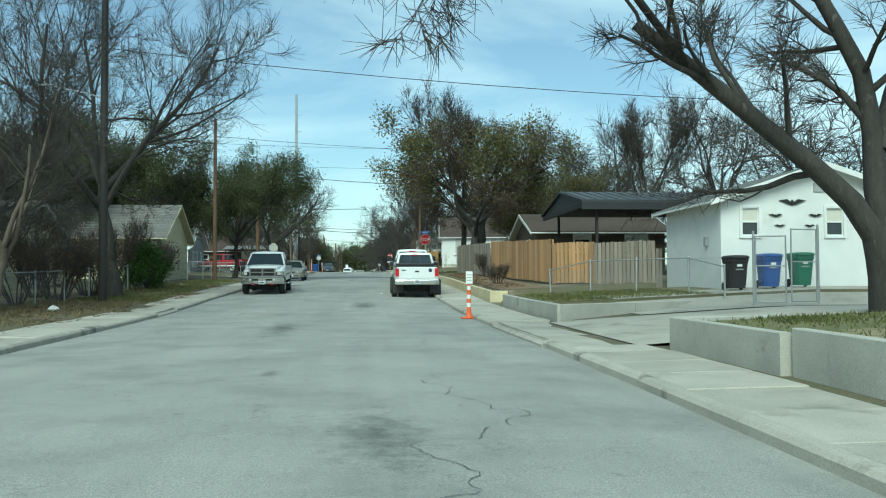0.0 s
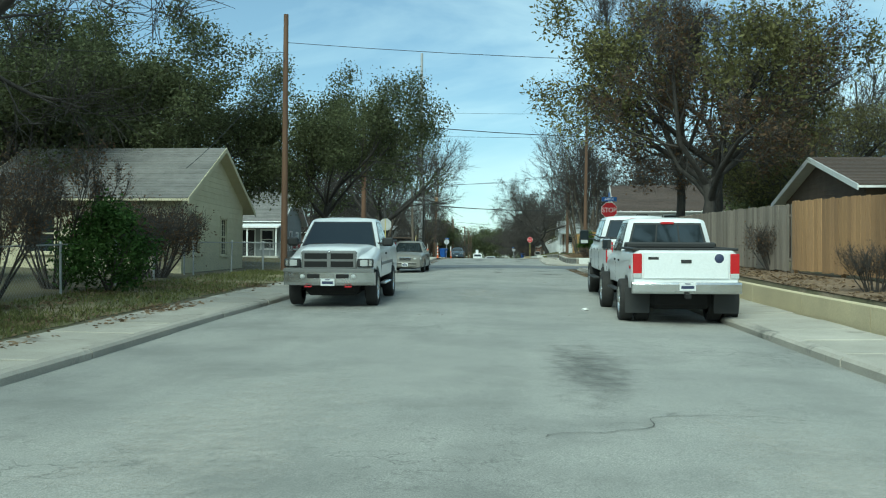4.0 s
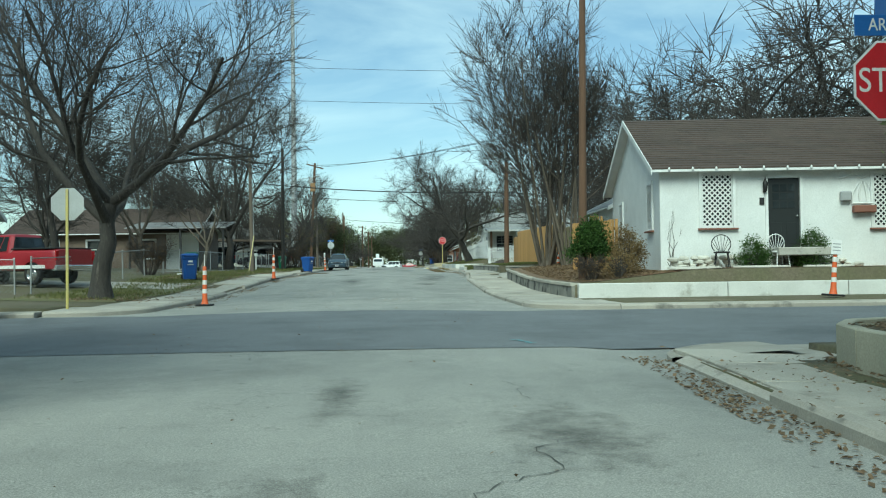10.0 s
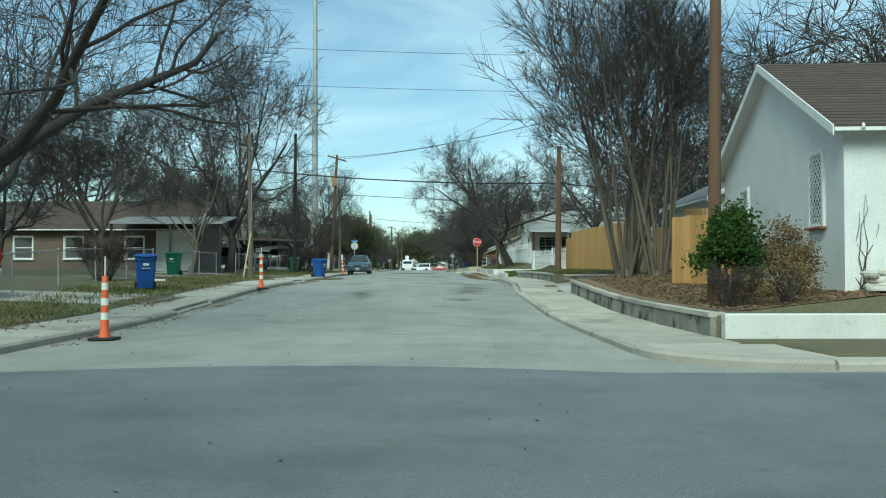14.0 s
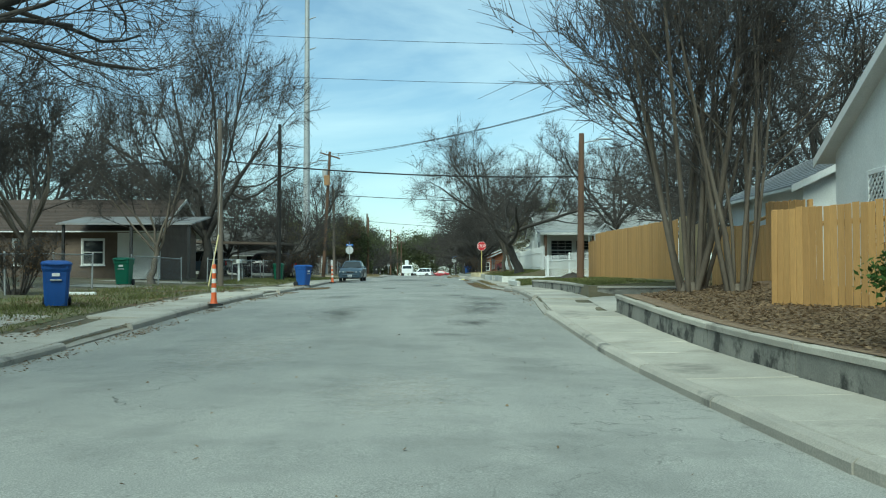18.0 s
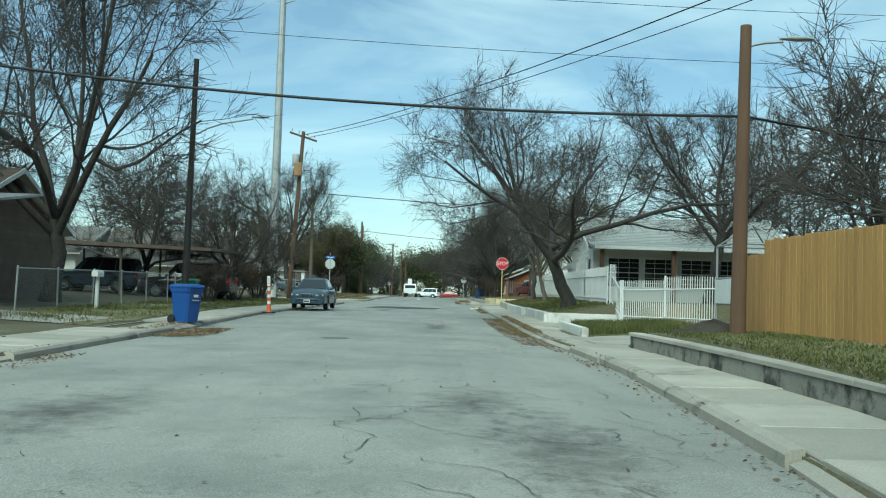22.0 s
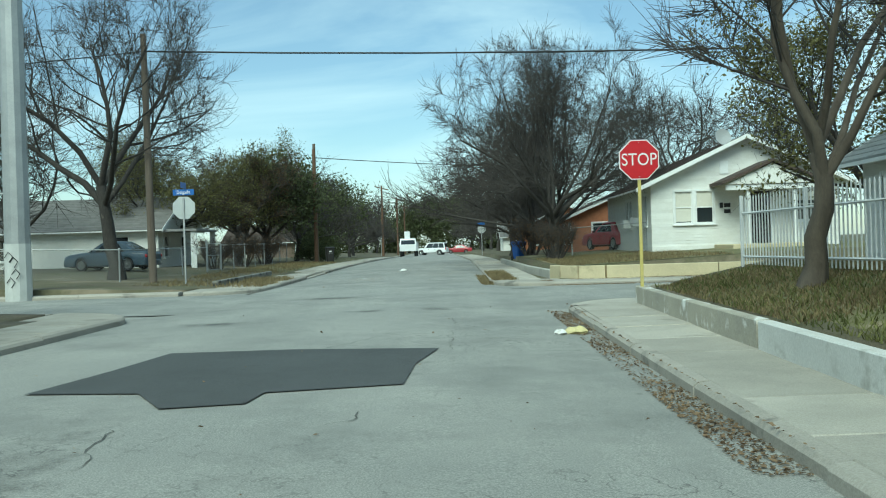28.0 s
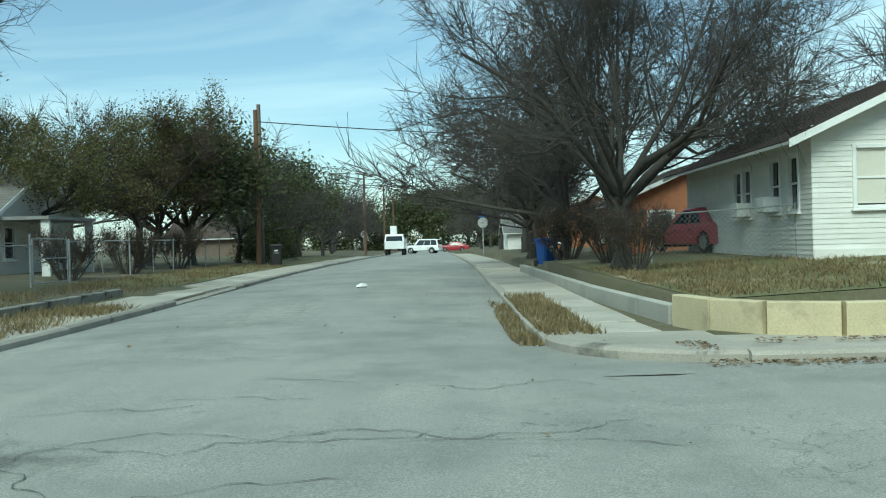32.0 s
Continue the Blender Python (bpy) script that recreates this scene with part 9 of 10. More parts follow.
def shrub(name, x, y, rx, ry, h, mt, count, size, label, seed, z=None, category="shrub", stems=9, low=0.12):
    """Leaves on clumped sprays round short stems."""
    z = top_of(x, y) if z is None else z
    t = thing(name, (x, y, z), label, category)
    r = random.Random(seed)
    tips = []
    st = Mesh()
    for i in range(stems):
        a = r.uniform(0, 2 * math.pi)
        k = math.sqrt(r.uniform(0.05, 1))
        e = Vector((math.cos(a) * rx * k * 0.8, math.sin(a) * ry * k * 0.8, h * r.uniform(0.55, 0.95) * (1.1 - 0.35 * k)))
        m = Vector((e.x * 0.45, e.y * 0.45, e.z * 0.5))
        st.tube([(0, 0, -0.05), m, e], [0.025, 0.016, 0.006], 5)
    clumps = []
    for i in range(70):
        a, k = r.uniform(0, 2 * math.pi), r.uniform(0.35, 1.0)
        v = r.uniform(low, 1.0)
        w = math.sin(math.pi * min(1.0, 0.18 + 0.82 * v)) ** 0.6
        clumps.append(Vector((math.cos(a) * rx * k * w, math.sin(a) * ry * k * w, v * h * r.uniform(0.85, 1.06))))
    part("woody_base", st, M_TWIG, t)
    ob = new("leaves", leaves_mesh("leaves", clumps, count, min(rx, ry, h) * 0.17, size, mt, seed))
    ob.parent = t
    return t


def blades(name, spots, h, mt, label, seed, width=0.012, lean=0.5, category="grass"):
    """Thin upright blades at given places, as one patch of stuff."""
    rng = np.random.default_rng(seed)
    P = np.array(spots)
    n = len(P)
    a = rng.uniform(0, 2 * np.pi, n)
    hh = h * rng.uniform(0.5, 1.25, n)
    d = np.stack([np.cos(a), np.sin(a), np.zeros(n)], 1) * width * rng.uniform(0.7, 1.4, (n, 1))
    tipv = P + np.stack([rng.normal(0, lean, n) * hh, rng.normal(0, lean, n) * hh, hh], 1)
    V = np.stack([P - d, P + d, tipv], 1).reshape(-1, 3)
    F = np.arange(n * 3).reshape(-1, 3)
    ob = new(name, from_arrays(name, V, F, mt, False))
    return tagged(ob, label, category, kind="stuff")


def scatter(n, x0, x1, y0, y1, seed, edge=None, clump=0):
    """Random places; edge shifts x along a kerb; clump gathers them."""
    r = random.Random(seed)
    out = []
    cs = [(r.uniform(x0, x1), r.uniform(y0, y1)) for _ in range(clump)]
    while len(out) < n:
        if cs and r.random() < 0.8:
            c = r.choice(cs)
            x, y = r.gauss(c[0], 0.28), r.gauss(c[1], 0.45)
        else:
            x, y = r.uniform(x0, x1), r.uniform(y0, y1)
        if not (x0 <= x <= x1 and y0 <= y <= y1):
            continue
        out.append((x + (edge(y) if edge else 0), y))
    return out


def litter(name, places, size, mt, label, seed, lift=0.012):
    rng = np.random.default_rng(seed)
    c = np.array([(x, y, top_of(x, y) + lift) for x, y in places])
    n = len(c)
    a = rng.uniform(0, 2 * np.pi, n)
    d = np.stack([np.cos(a), np.sin(a), rng.normal(0, 0.25, n)], 1)
    e = np.stack([-np.sin(a), np.cos(a), rng.normal(0, 0.25, n)], 1)
    s = size * rng.uniform(0.5, 1.3, (n, 1))
    V = np.stack([c - d * s * 0.5, c + e * s * 0.3 + [0, 0, 0.008], c + d * s * 0.5, c - e * s * 0.3], 1).reshape(-1, 3)
    ob = new(name, from_arrays(name, V, np.arange(n * 4).reshape(-1, 4), mt, False))
    return tagged(ob, label, "fallen leaves", kind="stuff")


M_GRASS = leaf_mat("green_grass_blades", (0.20, 0.20, 0.075), (0.125, 0.14, 0.05))
M_STRAW = leaf_mat("straw_grass_blades", (0.30, 0.245, 0.13), (0.22, 0.17, 0.09))
M_LITTER = leaf_mat("fallen_leaf", (0.30, 0.22, 0.135), (0.19, 0.13, 0.08))

# grass on lawns and verges
def turf(name, n, x0, x1, y0, y1, mt, label, seed, h=0.09, clump=0):
    pts = [(x, y, lawn(x, y) + 0.012) for x, y in ((warp(x, y), y) for x, y in scatter(n, x0, x1, y0, y1, seed, None, clump))]
    return blades(name, pts, h, mt, label, seed)


turf("lawn_grass", 7000, 6.3, 11, 25.6, 31.2, M_GRASS, "short patchy green lawn grass", 1, 0.07, 60)
turf("lawn_grass", 5000, 6.3, 9.5, 5, 14.7, M_GRASS, "short patchy lawn grass behind a low wall", 2, 0.07, 40)
turf("lawn_grass", 9000, 6.1, 14, 60.8, 70.4, M_GRASS, "short sparse green lawn grass", 3, 0.07, 90)
turf("lawn_grass", 8000, 5.6, 8.0, 102.7, 115, M_GRASS, "green grass below a wooden fence", 4, 0.05, 70)
turf("lawn_grass", 8000, 5.45, 8.8, 120.7, 124.7, M_GRASS, "green grass behind a low white wall", 5, 0.14, 60)
turf("lawn_grass", 12000, 5.45, 8.0, 128.6, 155.0, M_GRASS, "green and brown lawn grass below a white fence", 6, 0.09, 120)
turf("lawn_grass", 9000, 6.5, 12, 167.1, 178, M_STRAW, "dry brown lawn grass", 7, 0.09, 80)
turf("lawn_grass", 9000, 5.45, 9, 147.5, 155.0, M_STRAW, "dry yellow lawn grass behind a low wall", 8, 0.07, 70)
turf("verge_grass", 9000, -8.2, -5.35, 34, 57, M_GRASS, "green strip of grass beside the pavement", 9, 0.10, 90)
turf("verge_grass", 9000, -8.8, -5.35, 85, 111, M_GRASS, "patchy green verge grass", 10, 0.10, 110)
turf("verge_grass", 9000, -8.8, -5.35, 117, 152, M_GRASS, "patchy green verge grass", 11, 0.10, 120)
turf("verge_grass", 7000, -8.4, -5.35, 167, 200, M_STRAW, "dry straw verge grass", 12, 0.12, 90)
turf("weed_grass", 6000, -9.4, -5.3, 14, 36, M_STRAW, "dry brown weeds on a bare verge", 13, 0.13, 60)

# dry grass growing in gutters and corners
def gutter_grass(name, n, u0, u1, y0, y1, h, label, seed, mt=M_STRAW, edge=kr, clump=20):
    pts = [(x, y, top_of(x, y)) for x, y in scatter(n, u0, u1, y0, y1, seed, edge, clump)]
    return blades(name, pts, h, mt, label, seed)


gutter_grass("dry_gutter_grass", 2600, -0.3, 0.3, 121, 133, 0.07, "dry straw grass grown over the kerb", 21)
gutter_grass("dry_gutter_grass", 4200, -0.35, 0.75, 166.2, 174, 0.11, "tall dry grass at an overgrown corner", 23)
gutter_grass("dry_gutter_grass", 1800, -1.6, -0.1, 166.4, 173, 0.16, "dry grass strip at a corner", 24, M_STRAW, kl)

# fallen leaves
litter("gutter_leaves", scatter(1600, -0.5, 0.02, 57, 71, 31, kr, 25), 0.06, M_LITTER, "brown leaves lying along the kerb", 31)
litter("gutter_leaves", scatter(2800, -0.38, 0.02, 143, 155.4, 32, kr, 22), 0.045, M_LITTER, "brown leaves in the gutter", 32)
litter("gutter_leaves", scatter(2600, 1.2, 9, 163.9, 165.2, 33, kr, 40), 0.06, M_LITTER, "brown leaves along a low wall", 33)
litter("gutter_leaves", scatter(700, 0.1, 1.4, 58, 70, 34, kr, 16), 0.05, M_LITTER, "brown leaves on the pavement", 34)
litter("gutter_leaves", scatter(1300, -0.05, 0.6, 83, 111, 35, kl, 26), 0.06, M_LITTER, "brown leaves along the kerb", 35)
litter("gutter_leaves", scatter(900, -0.35, 0.05, 100, 131, 36, kr, 20), 0.06, M_LITTER, "dirt and leaves in the gutter", 36)
litter("gutter_leaves", scatter(5200, -0.75, 0.2, 117, 134, 45, kr, 60), 0.05, M_LITTER, "thick brown leaves in the gutter", 45)
litter("leaf_pile", scatter(2600, -0.4, 1.2, 116.0, 120.0, 37, kl, 6), 0.075, M_LITTER, "heap of brown leaves swept to the kerb", 37, 0.03)
litter("mulch_leaves", scatter(9000, 6.25, 8.8, 83.4, 96.5, 38, None, 0), 0.09, M_LITTER, "thick brown leaf mulch", 38, 0.02)
litter("verge_leaves", scatter(5000, -8.8, -5.3, 16, 50, 39, None, 50), 0.11, M_LITTER, "fallen leaves on a bare verge", 39)
litter("yard_leaves", scatter(2500, 6.9, 8.6, 35.5, 57, 40, None, 30), 0.12, M_LITTER, "fallen leaves behind a low wall", 40)
litter("lawn_leaves", scatter(2500, 6.2, 13, 60.8, 70, 41, None, 40), 0.09, M_LITTER, "fallen leaves on a lawn", 41)
litter("road_leaves", scatter(700, -3.2, 3.6, 40, 190, 42, None, 0), 0.045, M_LITTER, "scattered leaves and grit on the street", 42)
litter("verge_leaves", scatter(2500, -8.8, -5.3, 84, 112, 43, None, 40), 0.09, M_LITTER, "fallen leaves on a verge", 43)

# shrubs
shrub("leafy_shrub", 6.9, 85.1, 0.66, 0.64, 1.6, M_SHRUB, 9000, 0.085, "rounded bright green shrub on a short trunk", 51, low=0.45)
shrub("dry_bush", 7.95, 85.3, 0.62, 0.5, 1.3, M_GRASSDRY, 7000, 0.055, "tall orange-brown dry grass bush", 52, stems=34)
shrub("dry_bush", 7.4, 83.8, 0.55, 0.5, 0.75, M_GRASSDRY, 1400, 0.05, "low leafless brown bush", 53, stems=40)
shrub("clipped_bush", 11.2, 84.1, 0.52, 0.46, 0.75, M_SHRUB, 5200, 0.05, "small round clipped green bush", 54, low=0.05)
shrub("clipped_bush", 12.9, 84.2, 0.66, 0.5, 0.95, M_SHRUB, 5600, 0.05, "small round clipped green bush", 55, low=0.05)
vine = thing("bare_vine", (9.2, 84.75, lawn(9.2, 84.75)), "thin leafless vine against a white wall", "plant")
rv = random.Random(4)
for i in range(5):
    p = Vector((rv.uniform(-0.1, 0.1), 0.2, 0))
    pts = [p]
    for k in range(6):
        p = p + Vector((rv.gauss(0, 0.09), rv.gauss(0, 0.02), 0.28))
        pts.append(p)
    part("vine_stem", Mesh().tube(pts, [0.012 - 0.0015 * k for k in range(7)], 5), M_TWIG, vine)
shrub("green_bush", -8.3, 44.2, 1.15, 1.0, 2.0, M_SHRUB, 7000, 0.12, "large dark green bush before a fence", 56)
for i, (x, y, s) in enumerate(((-9.3, 31, 1.1), (-9.2, 34.5, 1.2), (-9.1, 38, 1.15), (-9.4, 41, 1.3), (-9.0, 47, 1.0), (-9.4, 50, 1.2), (-10.5, 36, 1.5), (-10.8, 29, 1.4), (-9.6, 27, 1.1), (-9.8, 44.5, 1.5), (-9.6, 23.5, 1.2), (-10.2, 53, 1.1))):
    tree("weed_thicket", "weeds" if i % 3 else "thicket", (x, y), "tangle of dead brown weeds along a fence", i * 53, s * (0.55 if i % 3 == 0 else 1.0), 1.0, "shrub")
for i, (x, y, s) in enumerate(((-9.3, 139, 1.0), (-9.4, 145, 1.1), (-9.2, 150.5, 1.1), (-9.2, 184, 0.9), (-8.9, 189, 1.0), (-8.8, 195, 1.0), (7.2, 186.5, 1.1), (7.6, 180.8, 0.9), (7.2, 175.8, 0.8), (8.6, 49, 0.7), (7.9, 40.5, 0.5), (-10, 101, 0.9), (6.7, 84.2, 0.4))):
    tree("weed_thicket", "weeds", (x, y), "bare brown brush with thin stems", i * 71, s, 1.0, "shrub")
shrub("evergreen_shrub", -7.6, 208, 1.3, 2.4, 2.3, M_OAK, 6000, 0.16, "dark evergreen hedge at the pavement", 57)
shrub("evergreen_shrub", -7.4, 214, 1.2, 2.6, 2.6, M_OAK, 6000, 0.16, "dark evergreen hedge at the pavement", 58)
shrub("evergreen_shrub", 13.2, 66.0, 1.6, 1.6, 2.6, M_OAK, 9000, 0.13, "dark evergreen shrub beside a cottage", 59)


def frond_palm(name, x, y, n, length, label):
    t = thing(name, (x, y, top_of(x, y)), label, "palm")
    part("trunk", Mesh().lathe([(0.17, -0.05), (0.2, 0.1), (0.16, 0.32), (0.0, 0.36)], (0, 0, 0), 10), M_BARK, t)
    me = Mesh()
    for k in range(15):
        f0, f1 = k / 15, (k + 1) / 15
        def at(f):
            return Vector((length * f, 0, 0.55 * math.sin(f * 2.3) * length * 0.7))
        a, b = at(f0), at(f1)
        me.add([a + Vector((0, -0.008, 0)), b + Vector((0, -0.006, 0)), b + Vector((0, 0.006, 0)), a + Vector((0, 0.008, 0))], [(0, 1, 2, 3)])
        w = 0.24 * math.sin(math.pi * (0.12 + 0.85 * f0)) + 0.03
        for s in (-1, 1):
            for q in (0.2, 0.7):
                p = a.lerp(b, q)
                e = p + Vector((0.09, s * w, -0.06))
                me.add([p, p + Vector((0.03, 0, 0)), e], [(0, 1, 2)])
    data = me.data("frond", M_PALM)
    r = random.Random(5)
    for i in range(n):
        ob = new("frond", data)
        ob.parent = t
        ob.matrix_basis = pose(0, 0, 0.3, 0, r.uniform(-42, 14), 360 * i / n + r.uniform(-8, 8))
    return t


frond_palm("sago_palm", 10.2, 69.6, 26, 0.85, "yellow-green sago palm with stiff arching fronds")

# soil mound and rubble
def mound(name, x, y, r, h, mt, label, seed, lift=0.0):
    rr = random.Random(seed)
    rows = []
    for i in range(8):
        f = i / 7
        rows.append([(x + r * (1 - f) * math.cos(a) * rr.uniform(0.85, 1.12), y + r * 0.85 * (1 - f) * math.sin(a) * rr.uniform(0.85, 1.12), lawn(x, y) + lift - 0.08 + h * (f ** 0.8) * rr.uniform(0.88, 1.1)) for a in [2 * math.pi * k / 22 for k in range(22)]])
    return tagged(part(name, Mesh().loft(rows, True), mt), label, "mound")


mound("soil_mound", 7.5, 115.6, 1.7, 0.62, M_SOIL, "mound of dark garden soil by a wooden fence", 3)
M_STONE = mat("white_limestone", (0.62, 0.60, 0.53), (0.48, 0.46, 0.40), scale=5, amount=0.4, rough=0.9, bump=0.008, vary=0.18)
sw = thing("stone_border", (0, 0, 0), "low dry border of rough white limestone pieces", "stone border")
stones = []
for k in range(5):
    rr = random.Random(k)
    rows = [[(math.cos(a) * w * rr.uniform(0.8, 1.15), math.sin(a) * w * 0.7 * rr.uniform(0.8, 1.15), z) for a in [2 * math.pi * j / 8 for j in range(8)]] for w, z in ((0.10, 0.0), (0.15, 0.04), (0.15, 0.09), (0.09, 0.13))]
    stones.append(Mesh().loft(rows, False).data("stone", M_STONE))
rr = random.Random(12)
for lev in range(3):
    x = 9.1 + 0.13 * (lev % 2)
    while x < 14.6 - 0.6 * lev:
        yy = 84.55 + rr.uniform(-0.06, 0.06)
        shared("stone", rr.choice(stones), sw, pose(x, yy, lawn(x, yy) + 0.115 * lev, 0, 0, rr.uniform(0, 360)) @ Matrix.Diagonal((1.1, 1.0, 1.0, 1)))
        x += rr.uniform(0.24, 0.32)


def garden_chair(x, y, turn, mt, label):
    """A fan-backed chair on four thin legs."""
    t = thing("garden_chair", (x, y, lawn(x, y) + 0.01), label, "chair", "chairs by the cottage door", turn)
    part("seat", Mesh().lathe([(0.0, 0.40), (0.21, 0.40), (0.23, 0.42), (0.21, 0.45), (0.0, 0.45)], (0, 0, 0), 16), mt, t)
    for sx in (-1, 1):
        for sy in (-1, 1):
            part("leg", Mesh().tube([(sx * 0.2, sy * 0.19, 0), (sx * 0.15, sy * 0.14, 0.41)], 0.014, 6), mt, t)
    part("back_hoop", Mesh().tube([(0.26 * math.cos(a), 0.19, 0.66 + 0.26 * math.sin(a)) for a in [math.pi * (-0.25 + 1.5 * k / 14) for k in range(15)]], 0.016, 6), mt, t)
    for k in range(7):
        a = math.pi * (0.08 + 0.84 * k / 6)
        part("back_rod", Mesh().tube([(0.06 * math.cos(a), 0.19, 0.44), (0.25 * math.cos(a), 0.19, 0.66 + 0.25 * math.sin(a))], 0.008, 5), mt, t)


garden_chair(11.95, 84.1, 8, M_WHITEMET, "white fan-backed metal garden chair before a white cottage")
garden_chair(10.35, 84.15, -14, M_IRON, "dark iron garden chair before a white cottage")
M_FLAG = mat("pale_flagstone", (0.58, 0.56, 0.50), scale=2, amount=0.3, rough=0.9, bump=0.004)
M_CLAYBED = mat("red_clay_gravel", (0.30, 0.17, 0.095), (0.22, 0.125, 0.07), scale=3, amount=0.6, rough=1.0, bump=0.02, fine=25)
patch("gravel_bed", (7.6, 15.6), (83.4, 84.8), M_CLAYBED, "reddish gravel bed before a white cottage", "gravel bed", 0.015, jag=0.1)
for i, (x, y, w) in enumerate(((9.5, 83.9, 0.75), (11.4, 84.0, 0.8), (13.2, 83.85, 0.7))):
    fl = part("flagstone", Mesh().lathe([(0.0, 0.05), (w * 0.92, 0.05), (w, 0.03), (w, -0.02)][::-1], (0, 0, 0), 18), M_FLAG)
    fl.matrix_world = pose(x, y, lawn(x, y) + 0.012) @ Matrix.Diagonal((1, 0.6, 1, 1))
    tagged(fl, "round pale flagstone in a gravel bed", "flagstone", "flagstones")

# metal frame shelter with a white board
sh = thing("metal_frame_shelter", (9.1, 119.2, lawn(9.1, 119.2)), "small shelter of galvanised pipe with white boards", "shelter")
for x in (0, 1.3):
    for y in (0, 1.6):
        part("pipe_post", Mesh().tube([(x, y, -0.1), (x, y, 2.3)], 0.03, 6), M_GALV, sh)
for a, b in (((0, 0), (1.3, 0)), ((0, 1.6), (1.3, 1.6)), ((0, 0), (0, 1.6)), ((1.3, 0), (1.3, 1.6))):
    part("pipe_rail", Mesh().tube([(*a, 2.3), (*b, 2.3)], 0.025, 6), M_GALV, sh)
    part("pipe_rail", Mesh().tube([(*a, 1.45), (*b, 1.45)], 0.02, 6), M_GALV, sh)
for a, b in (((0, 0), (0.65, 0.8)), ((1.3, 0), (0.65, 0.8)), ((0, 1.6), (0.65, 0.8)), ((1.3, 1.6), (0.65, 0.8))):
    part("roof_pipe", Mesh().tube([(*a, 2.3), (*b, 2.85)], 0.022, 6), M_GALV, sh)
part("board", Mesh().box((0.65, -0.04, 1.1), (1.25, 0.03, 0.62), b=0.005), M_WHITE, sh, "white board")
part("board", Mesh().box((-0.04, 0.8, 1.1), (0.03, 1.5, 0.62), b=0.005), M_WHITE, sh, "white board")

# small litter and marks
def crumple(name, x, y, s, mt, label, seed, category="litter"):
    rr = random.Random(seed)
    rows = [[(math.cos(a) * w * s * rr.uniform(0.6, 1.3), math.sin(a) * w * s * rr.uniform(0.6, 1.3), z * s * rr.uniform(0.7, 1.2)) for a in [2 * math.pi * k / 9 for k in range(9)]] for w, z in ((0.8, 0.0), (1.0, 0.25), (0.7, 0.55), (0.25, 0.7))]
    ob = part(name, Mesh().loft(rows, False), mt)
    ob.location = (x, y, top_of(x, y) + 0.004)
    return tagged(ob, label, category)


M_PAPER = plain("white_paper", (0.72, 0.72, 0.69), 0.8)
M_CARD = plain("yellow_card", (0.62, 0.55, 0.28), 0.8)
crumple("plastic_bag", -7.25, 28.4, 0.22, M_PAPER, "white plastic bag lying on a verge", 1)
crumple("crushed_carton", 3.68, 151.4, 0.16, M_CARD, "crushed yellow and white carton in the gutter", 2)
crumple("crushed_carton", 3.4, 151.3, 0.10, M_PAPER, "torn white paper in the gutter", 3)
crumple("paper_scrap", -0.7, 180.0, 0.16, M_PAPER, "white paper scrap on the street", 4)
crumple("paper_scrap", 2.75, 42.4, 0.07, M_PAPER, "white paper scrap on the street", 5)
pb = part("white_board", Mesh().box((0, 0, 0.05), (0.9, 0.12, 0.08), b=0.01), M_WHITE)
pb.location = (-8.4, 101.4, lawn(-8.4, 101.4) + 0.01)
tagged(pb, "white painted board lying on grass", "board")
M_TEAL = mat("teal_spray_paint", (0.14, 0.42, 0.46), scale=12, amount=0.6, rough=0.8)
um = thing("utility_mark", (0, 0, 0), "teal sprayed utility mark on dark asphalt", "road marking", kind="structure")
for pts in (((3.3, 73.05), (3.42, 72.85), (3.46, 72.62)), ((3.2, 73.12), (3.38, 73.05)), ((3.38, 72.72), (3.54, 72.7))):
    me = Mesh()
    for (x0, y0), (x1, y1) in zip(pts, pts[1:]):
        d = Vector((x1 - x0, y1 - y0)).normalized() * 0.022
        me.add([(x0 - d.y, y0 + d.x, crown(x0, y0) + 0.018), (x0 + d.y, y0 - d.x, crown(x0, y0) + 0.018), (x1 + d.y, y1 - d.x, crown(x1, y1) + 0.018), (x1 - d.y, y1 + d.x, crown(x1, y1) + 0.018)], [(0, 1, 2, 3)])
    part("paint_stroke", me, M_TEAL, um)

# cracks, worn spots and the manhole
M_CRACK = mat("crack_tar", (0.12, 0.12, 0.11), scale=4, amount=0.5, rough=0.95)
M_RIM = mat("worn_iron", (0.17, 0.17, 0.16), scale=6, amount=0.5, rough=0.8)


